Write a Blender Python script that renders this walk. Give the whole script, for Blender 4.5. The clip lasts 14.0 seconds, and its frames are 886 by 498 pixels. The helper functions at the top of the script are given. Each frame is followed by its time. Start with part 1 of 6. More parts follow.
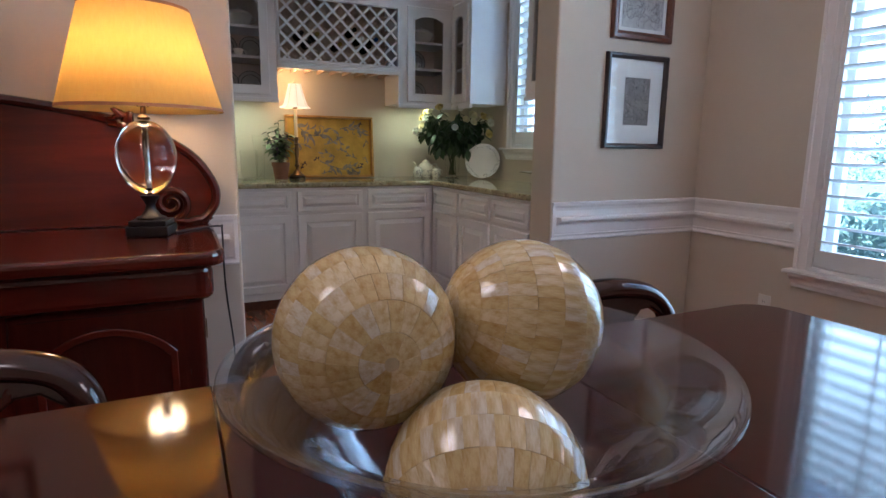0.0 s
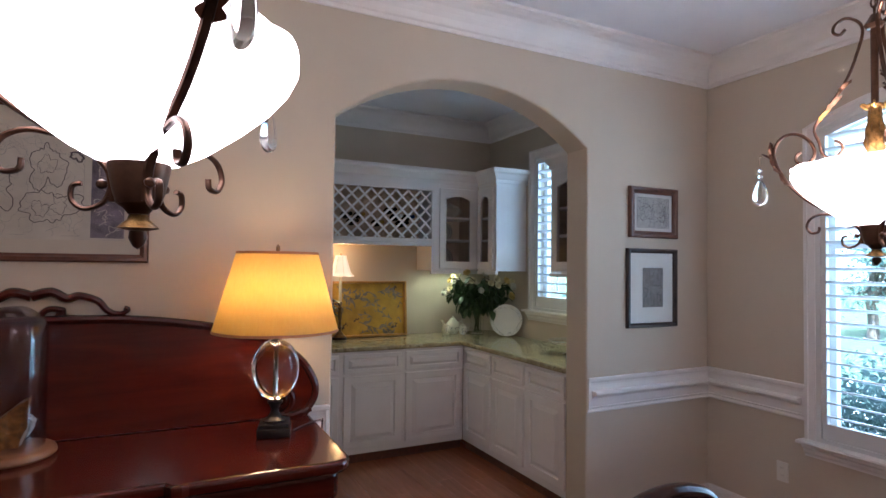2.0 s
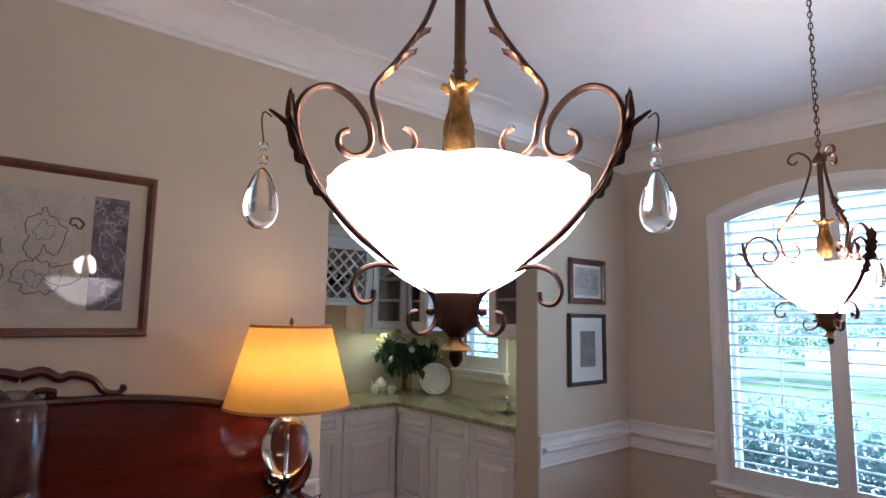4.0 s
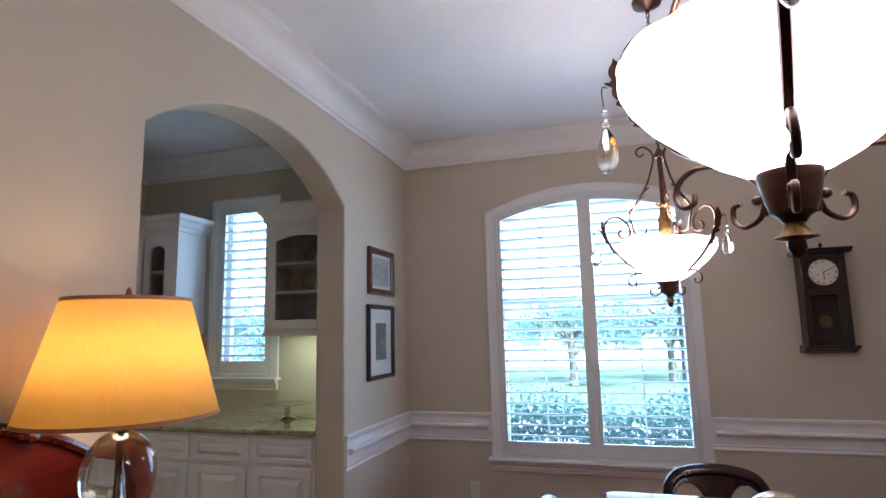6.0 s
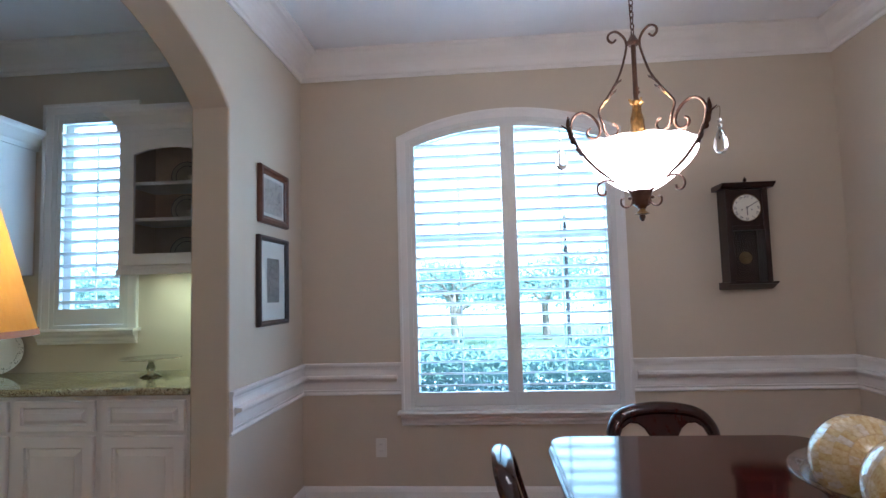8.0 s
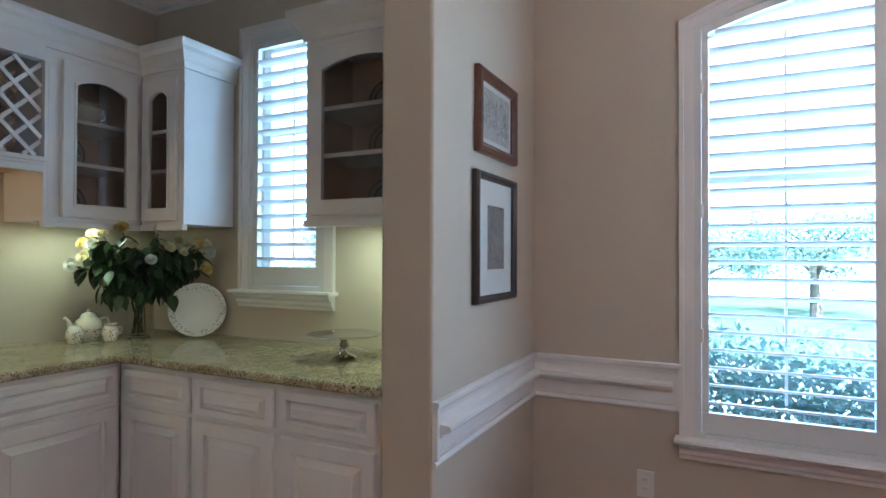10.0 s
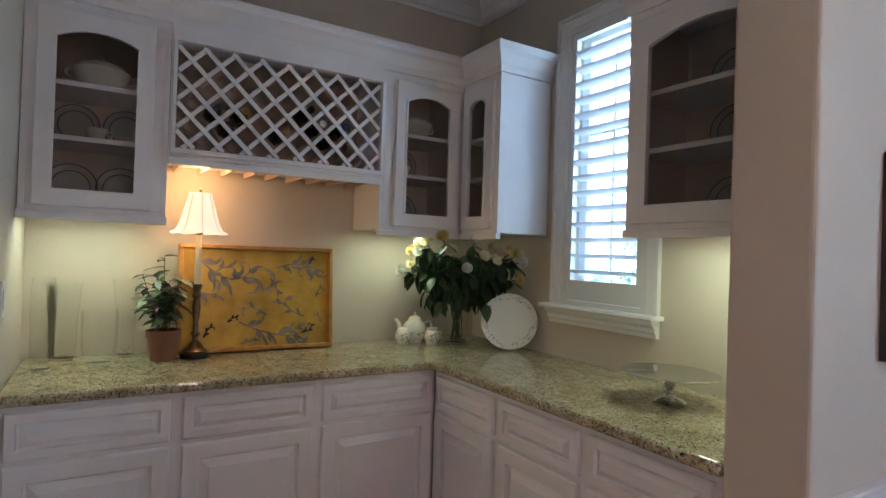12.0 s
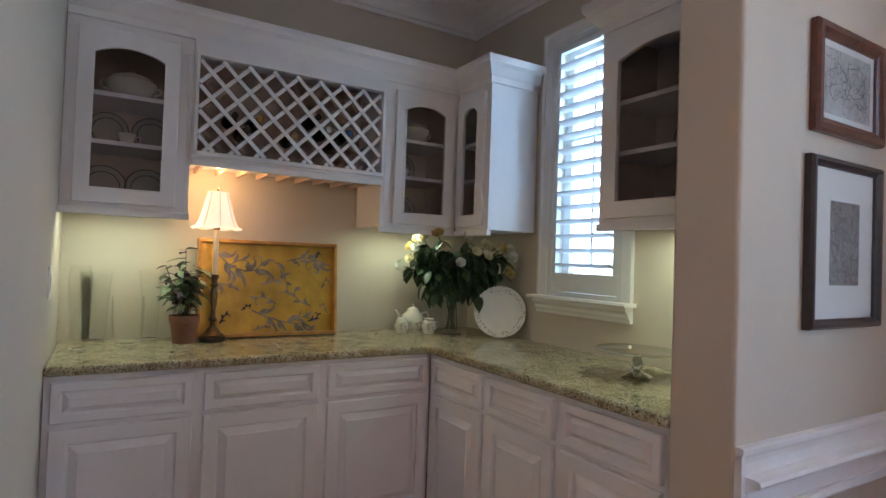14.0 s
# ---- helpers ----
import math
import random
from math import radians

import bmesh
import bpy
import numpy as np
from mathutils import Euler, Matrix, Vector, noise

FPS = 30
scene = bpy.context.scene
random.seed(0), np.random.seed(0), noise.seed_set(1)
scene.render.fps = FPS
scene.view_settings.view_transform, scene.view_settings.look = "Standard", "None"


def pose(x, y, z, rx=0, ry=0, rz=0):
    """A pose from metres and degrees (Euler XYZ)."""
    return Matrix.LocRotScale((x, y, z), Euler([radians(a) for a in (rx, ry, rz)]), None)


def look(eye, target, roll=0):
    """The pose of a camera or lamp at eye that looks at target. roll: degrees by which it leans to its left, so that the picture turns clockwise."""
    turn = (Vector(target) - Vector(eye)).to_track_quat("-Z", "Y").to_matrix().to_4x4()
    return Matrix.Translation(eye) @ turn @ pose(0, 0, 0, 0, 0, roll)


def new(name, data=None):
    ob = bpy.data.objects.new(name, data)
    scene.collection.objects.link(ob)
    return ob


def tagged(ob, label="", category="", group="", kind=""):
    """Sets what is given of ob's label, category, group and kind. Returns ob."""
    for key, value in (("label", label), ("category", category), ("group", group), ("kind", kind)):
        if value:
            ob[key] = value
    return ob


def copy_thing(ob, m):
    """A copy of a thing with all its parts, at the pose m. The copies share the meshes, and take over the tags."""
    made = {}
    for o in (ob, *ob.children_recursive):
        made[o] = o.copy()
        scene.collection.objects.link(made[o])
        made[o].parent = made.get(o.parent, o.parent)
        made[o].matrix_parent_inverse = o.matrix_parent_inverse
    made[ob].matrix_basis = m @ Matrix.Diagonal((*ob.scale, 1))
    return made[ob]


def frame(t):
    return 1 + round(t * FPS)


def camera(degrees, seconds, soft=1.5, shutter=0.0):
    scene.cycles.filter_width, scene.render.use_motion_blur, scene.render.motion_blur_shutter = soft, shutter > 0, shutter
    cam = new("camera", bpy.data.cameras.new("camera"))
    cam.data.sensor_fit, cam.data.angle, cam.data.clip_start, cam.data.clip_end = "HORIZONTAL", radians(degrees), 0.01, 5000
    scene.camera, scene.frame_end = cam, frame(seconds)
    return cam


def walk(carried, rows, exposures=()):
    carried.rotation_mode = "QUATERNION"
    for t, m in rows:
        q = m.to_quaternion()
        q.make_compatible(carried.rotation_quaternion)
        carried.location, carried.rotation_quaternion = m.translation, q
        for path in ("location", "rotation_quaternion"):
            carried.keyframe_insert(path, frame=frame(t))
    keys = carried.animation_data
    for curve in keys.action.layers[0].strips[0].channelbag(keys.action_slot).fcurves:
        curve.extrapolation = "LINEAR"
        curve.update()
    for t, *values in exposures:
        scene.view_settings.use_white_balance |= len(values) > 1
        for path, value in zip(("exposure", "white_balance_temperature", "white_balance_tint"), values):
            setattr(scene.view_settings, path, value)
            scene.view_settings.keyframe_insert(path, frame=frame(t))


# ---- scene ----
cam = camera(76.3, 14.0)
PATH = [
    (0, (-2.793, -2.401, 1.143), (-1.952, -0.622, 0.788), 0.7),
    (0.5, (-2.842, -2.419, 1.262), (-1.981, -0.639, 0.962), 0.8),
    (1, (-2.923, -2.439, 1.377), (-2.05, -0.647, 1.207), 0.7),
    (1.5, (-3.105, -2.537, 1.486), (-2.222, -0.743, 1.444), 0.6),
    (2, (-3.292, -2.602, 1.518), (-2.4, -0.813, 1.577), 0.7),
    (2.2, (-3.36, -2.584, 1.532), (-2.459, -0.8, 1.611), 0.8),
    (4.3, (-3.965, -2.321, 1.615), (-2.559, -0.928, 1.899), -0.1),
    (4.5, (-4.021, -2.228, 1.617), (-2.518, -0.944, 1.923), -0.8),
    (5, (-4.108, -1.974, 1.571), (-2.393, -0.994, 1.884), -0.9),
    (5.5, (-4.123, -1.743, 1.498), (-2.294, -0.995, 1.805), -1.2),
    (6, (-4.099, -1.569, 1.458), (-2.208, -0.985, 1.745), -1.3),
    (6.5, (-4.17, -1.41, 1.395), (-2.223, -1.03, 1.653), -1.5),
    (7, (-4.139, -1.311, 1.339), (-2.158, -1.1, 1.518), -1.4),
    (7.2, (-4.056, -1.308, 1.297), (-2.069, -1.152, 1.46), -1.6),
    (9.3, (-2.881, -1.02, 1.302), (-0.904, -0.721, 1.364), -1.4),
    (9.5, (-2.777, -0.994, 1.324), (-0.85, -0.46, 1.366), -0.7),
    (10, (-2.604, -0.818, 1.326), (-0.816, 0.077, 1.349), 0.2),
    (10.5, (-2.481, -0.709, 1.34), (-0.909, 0.527, 1.354), 0.7),
    (11, (-2.377, -0.647, 1.357), (-1.036, 0.837, 1.364), 1.3),
    (11.5, (-2.313, -0.616, 1.362), (-1.167, 1.023, 1.369), 1.6),
    (12, (-2.314, -0.597, 1.365), (-1.272, 1.11, 1.384), 1.9),
    (12.5, (-2.327, -0.604, 1.349), (-1.322, 1.124, 1.38), 2.0),
    (13, (-2.356, -0.669, 1.337), (-1.36, 1.065, 1.372), 2.1),
    (13.5, (-2.399, -0.742, 1.322), (-1.395, 0.987, 1.357), 2.1),
    (14, (-2.406, -0.827, 1.304), (-1.374, 0.885, 1.347), 2.0),
]
EXPOSURES = [(0, 3.22, 5720, 31), (4.3, 3.05, 5720, 29), (6, 3.12, 5600, 28), (7.2, 3.22, 5420, 27), (9.3, 3.36, 5400, 20), (10.5, 3.33, 5680, 28), (12, 3.27, 5850, 33), (14, 3.27, 5850, 33)]
walk(cam, [(t, look(eye, target, roll)) for t, eye, target, roll in PATH], EXPOSURES)

# ---- light ----
world = bpy.data.worlds.new("sky")
world.use_nodes = True
scene.world = world
wn = world.node_tree
sky = wn.nodes.new("ShaderNodeTexSky")
sky.sky_type = 'NISHITA'
sky.sun_disc = False
sky.sun_elevation = radians(52)
sky.sun_rotation = radians(238)
wn.links.new(sky.outputs["Color"], wn.nodes["Background"].inputs["Color"])
wn.nodes["Background"].inputs["Strength"].default_value = 0.15
sun = new("sun", bpy.data.lights.new("sun", 'SUN'))
sun.data.energy, sun.data.angle, sun.data.color = 5.0, radians(0.6), (1, 0.95, 0.86)
sun.matrix_world = look((-22, -14, 34), (0, 0, 0))


def area_lamp(name, eye, target, sx, sy, power, color):
    data = bpy.data.lights.new(name, 'AREA')
    data.shape, data.size, data.size_y, data.energy, data.color = 'RECTANGLE', sx, sy, power, color
    ob = new(name, data)
    ob.matrix_world = look(eye, target)
    return ob


def point_lamp(name, at, power, color, radius):
    data = bpy.data.lights.new(name, 'POINT')
    data.energy, data.color, data.shadow_soft_size = power, color, radius
    ob = new(name, data)
    ob.location = at
    return ob


# skylight standing in the window openings
area_lamp("window_daylight", (0.22, -1.36, 1.5), (-1, -1.36, 1.4), 1.25, 1.7, 3.0, (0.66, 0.88, 1.0))
area_lamp("pantry_daylight", (-0.16, 1.22, 1.85), (-1, 1.22, 1.8), 0.5, 1.2, 0.8, (0.66, 0.88, 1.0))

# ---- materials ----


def ramp(nt, stops, fac):
    n = nt.nodes.new("ShaderNodeValToRGB")
    while len(n.color_ramp.elements) < len(stops):
        n.color_ramp.elements.new(0.5)
    for e, (p, c) in zip(n.color_ramp.elements, stops):
        e.position, e.color = p, (*c, 1)
    nt.links.new(fac, n.inputs["Fac"])
    return n.outputs["Color"]


def texture(nt, scale, detail=3, rough=0.55, stretch=(1, 1, 1), coords="Object", distortion=0.0):
    tc = nt.nodes.new("ShaderNodeTexCoord")
    mp = nt.nodes.new("ShaderNodeMapping")
    mp.inputs["Scale"].default_value = stretch
    nz = nt.nodes.new("ShaderNodeTexNoise")
    nz.inputs["Scale"].default_value, nz.inputs["Detail"].default_value = scale, detail
    nz.inputs["Roughness"].default_value, nz.inputs["Distortion"].default_value = rough, distortion
    nt.links.new(tc.outputs[coords], mp.inputs["Vector"])
    nt.links.new(mp.outputs["Vector"], nz.inputs["Vector"])
    return nz.outputs["Fac"]


def blank(name):
    m = bpy.data.materials.new(name)
    m.use_nodes = True
    nt = m.node_tree
    return m, nt, nt.nodes["Principled BSDF"]


def add_bump(nt, bsdf, fac, strength, distance):
    b = nt.nodes.new("ShaderNodeBump")
    b.inputs["Strength"].default_value, b.inputs["Distance"].default_value = strength, distance
    nt.links.new(fac, b.inputs["Height"])
    nt.links.new(b.outputs["Normal"], bsdf.inputs["Normal"])


def mat(name, color, rough=0.5, metal=0.0, vary=0.12, scale=8, bump=0.1, bump_scale=60, distance=0.002, stretch=(1, 1, 1), coat=0.0, coords="Object", rough_vary=0.1, spec=0.5):
    """A surface whose colour and gloss wander at two scales, with fine relief."""
    m, nt, b = blank(name)
    big = texture(nt, scale, 4, 0.6, stretch, coords)
    lo, hi = tuple(c * (1 - vary) for c in color), tuple(min(1, c * (1 + vary)) for c in color)
    nt.links.new(ramp(nt, [(0.3, lo), (0.7, hi)], big), b.inputs["Base Color"])
    mr = nt.nodes.new("ShaderNodeMapRange")
    mr.inputs["To Min"].default_value, mr.inputs["To Max"].default_value = max(0.02, rough - rough_vary * rough), rough + rough_vary * rough
    nt.links.new(big, mr.inputs["Value"])
    nt.links.new(mr.outputs["Result"], b.inputs["Roughness"])
    b.inputs["Metallic"].default_value = metal
    b.inputs["Specular IOR Level"].default_value = spec
    b.inputs["Coat Weight"].default_value, b.inputs["Coat Roughness"].default_value = coat, 0.06
    if bump:
        add_bump(nt, b, texture(nt, bump_scale, 3, 0.6, stretch, coords), bump, distance)
    return m


def glass(name, color=(1, 1, 1), rough=0.0, ior=1.45):
    m, nt, b = blank(name)
    b.inputs["Base Color"].default_value = (*color, 1)
    b.inputs["Roughness"].default_value, b.inputs["IOR"].default_value = rough, ior
    b.inputs["Transmission Weight"].default_value = 1
    return m


def pane_glass(name, tint=(1, 1, 1), gloss=0.08):
    """A thin pane: see-through with a faint mirror."""
    m, nt, b = blank(name)
    out = nt.nodes["Material Output"]
    tr, gl, mx, fr = (nt.nodes.new(k) for k in ("ShaderNodeBsdfTransparent", "ShaderNodeBsdfGlossy", "ShaderNodeMixShader", "ShaderNodeFresnel"))
    tr.inputs["Color"].default_value = (*tint, 1)
    gl.inputs["Roughness"].default_value = 0.02
    fr.inputs["IOR"].default_value = 1.5
    nt.links.new(fr.outputs["Fac"], mx.inputs["Fac"])
    nt.links.new(tr.outputs["BSDF"], mx.inputs[1])
    nt.links.new(gl.outputs["BSDF"], mx.inputs[2])
    nt.links.new(mx.outputs["Shader"], out.inputs["Surface"])
    return m


def glow(name, color, strength, base=(0.9, 0.85, 0.75)):
    m, nt, b = blank(name)
    f = texture(nt, 14, 3)
    nt.links.new(ramp(nt, [(0.25, tuple(c * 0.88 for c in color)), (0.75, color)], f), b.inputs["Emission Color"])
    b.inputs["Base Color"].default_value = (*base, 1)
    b.inputs["Roughness"].default_value = 0.5
    b.inputs["Emission Strength"].default_value = strength
    return m


def wood(name, dark, light, rough=0.25, stretch=(1, 12, 12), scale=2.2, coat=0.4, per_object=0.0, coords="Object", relief=0.06):
    m, nt, b = blank(name)
    grain = texture(nt, scale, 6, 0.65, stretch, coords, 0.6)
    col = ramp(nt, [(0.28, dark), (0.52, tuple((a + c) / 2 for a, c in zip(dark, light))), (0.75, light)], grain)
    if per_object:
        info, hsv, mr = nt.nodes.new("ShaderNodeObjectInfo"), nt.nodes.new("ShaderNodeHueSaturation"), nt.nodes.new("ShaderNodeMapRange")
        mr.inputs["To Min"].default_value, mr.inputs["To Max"].default_value = 1 - per_object, 1 + per_object
        nt.links.new(info.outputs["Random"], mr.inputs["Value"])
        nt.links.new(mr.outputs["Result"], hsv.inputs["Value"])
        nt.links.new(col, hsv.inputs["Color"])
        col = hsv.outputs["Color"]
    nt.links.new(col, b.inputs["Base Color"])
    b.inputs["Roughness"].default_value = rough
    b.inputs["Coat Weight"].default_value, b.inputs["Coat Roughness"].default_value = coat, 0.05
    add_bump(nt, b, texture(nt, scale * 6, 4, 0.6, stretch, coords), relief, 0.002)
    return m


def granite():
    """Polished stone: small crystals, drifts of green-grey and dark garnet specks."""
    m, nt, b = blank("granite")
    tc = nt.nodes.new("ShaderNodeTexCoord")

    def cells(scale, stops):
        vo = nt.nodes.new("ShaderNodeTexVoronoi")
        vo.inputs["Scale"].default_value = scale
        nt.links.new(tc.outputs["Object"], vo.inputs["Vector"])
        return ramp(nt, stops, vo.outputs["Color"])

    def times(a, c, fac):
        mx = nt.nodes.new("ShaderNodeMix")
        mx.data_type, mx.blend_type = 'RGBA', 'MULTIPLY'
        mx.inputs["Factor"].default_value = fac
        nt.links.new(a, mx.inputs["A"])
        nt.links.new(c, mx.inputs["B"])
        return mx.outputs["Result"]

    fine = cells(210, [(0.0, (0.045, 0.030, 0.022)), (0.17, (0.20, 0.13, 0.075)), (0.34, (0.50, 0.43, 0.28)), (0.62, (0.66, 0.60, 0.42)), (0.9, (0.38, 0.38, 0.25))])
    coarse = cells(70, [(0.0, (0.34, 0.25, 0.18)), (0.3, (0.9, 0.88, 0.8)), (0.8, (1.0, 1.0, 1.0))])
    clouds = ramp(nt, [(0.36, (0.55, 0.50, 0.38)), (0.62, (1.0, 1.0, 1.0))], texture(nt, 14, 5, 0.7))
    specks = ramp(nt, [(0.58, (1, 1, 1)), (0.66, (0.10, 0.065, 0.05))], texture(nt, 120, 3, 0.7))
    col = times(times(times(fine, coarse, 0.65), clouds, 0.75), specks, 1.0)
    nt.links.new(col, b.inputs["Base Color"])
    b.inputs["Roughness"].default_value = 0.06
    return m


WALL = mat("wall_paint", (0.58, 0.50, 0.40), 0.75, vary=0.03, scale=1.5, bump=0.12, bump_scale=220, distance=0.001)
CEIL = mat("ceiling_paint", (0.79, 0.80, 0.82), 0.85, vary=0.03, scale=3, bump=0.35, bump_scale=110, distance=0.003)
TRIM = mat("trim_paint", (0.81, 0.785, 0.765), 0.4, vary=0.03, scale=5, bump=0.03, bump_scale=40)
CAB = mat("cabinet_paint", (0.80, 0.765, 0.755), 0.35, vary=0.03, scale=4, bump=0.04, bump_scale=50)
SHUT = mat("shutter_paint", (0.72, 0.715, 0.70), 0.35, vary=0.02, scale=4, bump=0.02)
INNER = mat("cabinet_inside", (0.62, 0.50, 0.40), 0.7, vary=0.08, scale=4)
MAHOG = wood("mahogany", (0.052, 0.006, 0.0035), (0.110, 0.0125, 0.006), 0.16, (1.0, 8, 8), 2.4, 0.25)
MAHOG_UP = wood("mahogany_upright", (0.034, 0.0045, 0.003), (0.075, 0.010, 0.005), 0.22, (7, 7, 0.8), 2.4, 0.12)
TABLEWOOD = wood("table_veneer", (0.024, 0.0038, 0.003), (0.050, 0.0078, 0.0055), 0.075, (0.8, 7, 7), 2.2, 0.0, relief=0.012)
TABLEWOOD.node_tree.nodes["Principled BSDF"].inputs["Specular IOR Level"].default_value = 0.42
CHAIRWOOD = wood("chair_rosewood", (0.016, 0.004, 0.003), (0.045, 0.010, 0.007), 0.13, (6, 6, 1.2), 3, 0.1, relief=0.02)
FLOORWOOD = wood("floor_oak", (0.27, 0.082, 0.034), (0.40, 0.135, 0.060), 0.12, (14, 1.2, 14), 2.0, 0.5, per_object=0.07, relief=0.025)
FRAMEWOOD = wood("frame_walnut", (0.07, 0.022, 0.012), (0.17, 0.055, 0.028), 0.3, (6, 6, 6), 4, 0.3)
FRAMEDARK = wood("frame_ebony", (0.016, 0.010, 0.010), (0.045, 0.026, 0.022), 0.35, (6, 6, 6), 4, 0.2)
CLOCKWOOD = wood("clock_case", (0.010, 0.004, 0.0035), (0.030, 0.009, 0.006), 0.3, (6, 6, 1), 3, 0.04)
CLOCKWOOD.node_tree.nodes["Principled BSDF"].inputs["Specular IOR Level"].default_value = 0.3
BASEWOOD = wood("turned_cedar", (0.20, 0.08, 0.035), (0.34, 0.15, 0.07), 0.45, (2, 2, 9), 4, 0.1)
BRONZE = mat("bronze_iron", (0.085, 0.042, 0.026), 0.36, 0.75, 0.35, 25, 0.25, 90, 0.001)
GOLD = mat("antique_gold", (0.34, 0.20, 0.06), 0.38, 0.85, 0.4, 40, 0.4, 120, 0.0015)
# gold with its colour darkened to offset the chandelier bulb right beside it
DARKGOLD = mat("darkened_gold", (0.15, 0.08, 0.022), 0.4, 0.85, 0.6, 60, 0.8, 90, 0.004)
BRASS = mat("dark_brass", (0.16, 0.10, 0.05), 0.35, 0.8, 0.4, 30, 0.2, 100)
BLACKMETAL = mat("black_metal", (0.018, 0.015, 0.014), 0.4, 0.4, 0.2, 20, 0.1)
SILVER = mat("silver_plate", (0.62, 0.62, 0.60), 0.06, 1.0, 0.08, 6, 0.02)
CHROME_WHITE = mat("hinge_white", (0.7, 0.7, 0.68), 0.4, 0.1)
GRANITE = granite()
CRYSTAL = glass("crystal", (1, 0.99, 0.97), 0.0, 1.5)
CLEAR = glass("clear_glass", (0.97, 1.0, 0.98), 0.0, 1.45)
PANE = pane_glass("window_pane", (0.62, 0.92, 1.0))


def thin_glass(name, tint, power=3.2, least=0.03, most=0.95):
    """Thin blown glass: clear, with a sheen that grows towards its edges."""
    m, nt, b = blank(name)
    out = nt.nodes["Material Output"]
    tr, gl, mx, lw, pw = (nt.nodes.new(k) for k in ("ShaderNodeBsdfTransparent", "ShaderNodeBsdfGlossy", "ShaderNodeMixShader", "ShaderNodeLayerWeight", "ShaderNodeMath"))
    tr.inputs["Color"].default_value = (*tint, 1)
    gl.inputs["Roughness"].default_value = 0.03
    lw.inputs["Blend"].default_value = 0.5
    pw.operation = 'POWER'
    pw.inputs[1].default_value = power
    lift = nt.nodes.new("ShaderNodeMapRange")
    lift.inputs["To Min"].default_value, lift.inputs["To Max"].default_value = least, most
    nt.links.new(lw.outputs["Facing"], pw.inputs[0])
    nt.links.new(pw.outputs["Value"], lift.inputs["Value"])
    nt.links.new(lift.outputs["Result"], mx.inputs["Fac"])
    nt.links.new(tr.outputs["BSDF"], mx.inputs[1])
    nt.links.new(gl.outputs["BSDF"], mx.inputs[2])
    nt.links.new(mx.outputs["Shader"], out.inputs["Surface"])
    return m


VASE = thin_glass("vase_glass", (0.994, 0.999, 0.992), 3.6, 0.012, 0.4)
BOWLGLASS = thin_glass("bowl_glass", (0.95, 0.95, 0.975), 3.0, 0.04)
CABPANE = pane_glass("cabinet_pane", (0.93, 0.93, 0.92))
PICPANE = pane_glass("picture_pane", (1, 1, 1))
CERAMIC = mat("cream_ceramic", (0.74, 0.70, 0.60), 0.18, vary=0.05, scale=10, bump=0.02)
PLATEWHITE = mat("white_porcelain", (0.78, 0.76, 0.72), 0.15, vary=0.03, scale=10, bump=0.02)
PATTERN = mat("blue_grey_glaze", (0.28, 0.27, 0.25), 0.2, vary=0.2, scale=40)
DISH = mat("dish_glaze", (0.50, 0.47, 0.40), 0.2, vary=0.06, scale=12)
RIMGREY = mat("dish_rim", (0.05, 0.055, 0.06), 0.3, vary=0.2, scale=12)
PAPER = mat("mat_board", (0.80, 0.78, 0.74), 0.9, vary=0.02, scale=6, bump=0.05, bump_scale=200)
OLDPAPER = mat("aged_paper", (0.60, 0.55, 0.47), 0.9, vary=0.12, scale=7, bump=0.05, bump_scale=200)
GREYPAPER = mat("grey_engraving", (0.34, 0.32, 0.30), 0.9, vary=0.25, scale=60, bump=0.05)
DARKINK = mat("dark_ink", (0.10, 0.08, 0.09), 0.9, vary=0.5, scale=30, bump=0.05)
LEAF = mat("leaf_green", (0.030, 0.062, 0.022), 0.38, vary=0.45, scale=14, bump=0.2, bump_scale=60)
LEAFPALE = mat("leaf_variegated", (0.20, 0.27, 0.14), 0.45, vary=0.5, scale=30, bump=0.2)
LEAFPURPLE = mat("leaf_purple", (0.13, 0.07, 0.12), 0.5, vary=0.4, scale=30)
STEM = mat("stem_green", (0.06, 0.075, 0.03), 0.55, vary=0.3, scale=20)
ROSE = mat("rose_cream", (0.80, 0.72, 0.50), 0.55, vary=0.10, scale=12, bump=0.1)
ROSEYELLOW = mat("rose_yellow", (0.78, 0.60, 0.24), 0.55, vary=0.14, scale=12, bump=0.1)
ROSEWHITE = mat("rose_white", (0.80, 0.78, 0.72), 0.55, vary=0.05, scale=12, bump=0.1)
TERRACOTTA = mat("terracotta", (0.24, 0.10, 0.058), 0.8, vary=0.15, scale=12, bump=0.2)
SOIL = mat("soil", (0.03, 0.02, 0.014), 0.95, vary=0.4, scale=60, bump=0.6)
CANDLE = mat("candle_sleeve", (0.72, 0.60, 0.40), 0.5, vary=0.06, scale=10)
AMBER = mat("citrine", (0.28, 0.11, 0.025), 0.3, vary=0.6, scale=35, bump=0.6, bump_scale=70, distance=0.006)
QUARTZ = mat("pale_quartz", (0.55, 0.48, 0.40), 0.4, vary=0.25, scale=40, bump=0.6, bump_scale=70, distance=0.005)
DIAL = mat("clock_dial", (0.72, 0.68, 0.58), 0.5, vary=0.05, scale=20)
PLASTIC = mat("outlet_plastic", (0.74, 0.71, 0.65), 0.4, vary=0.02, scale=20, bump=0.0)
CORD = mat("black_cord", (0.02, 0.018, 0.018), 0.5, vary=0.1)
BOTTLE = mat("dark_bottle", (0.028, 0.024, 0.018), 0.15, vary=0.2)
FOIL_GOLD = mat("gold_foil", (0.45, 0.30, 0.10), 0.4, 0.6)
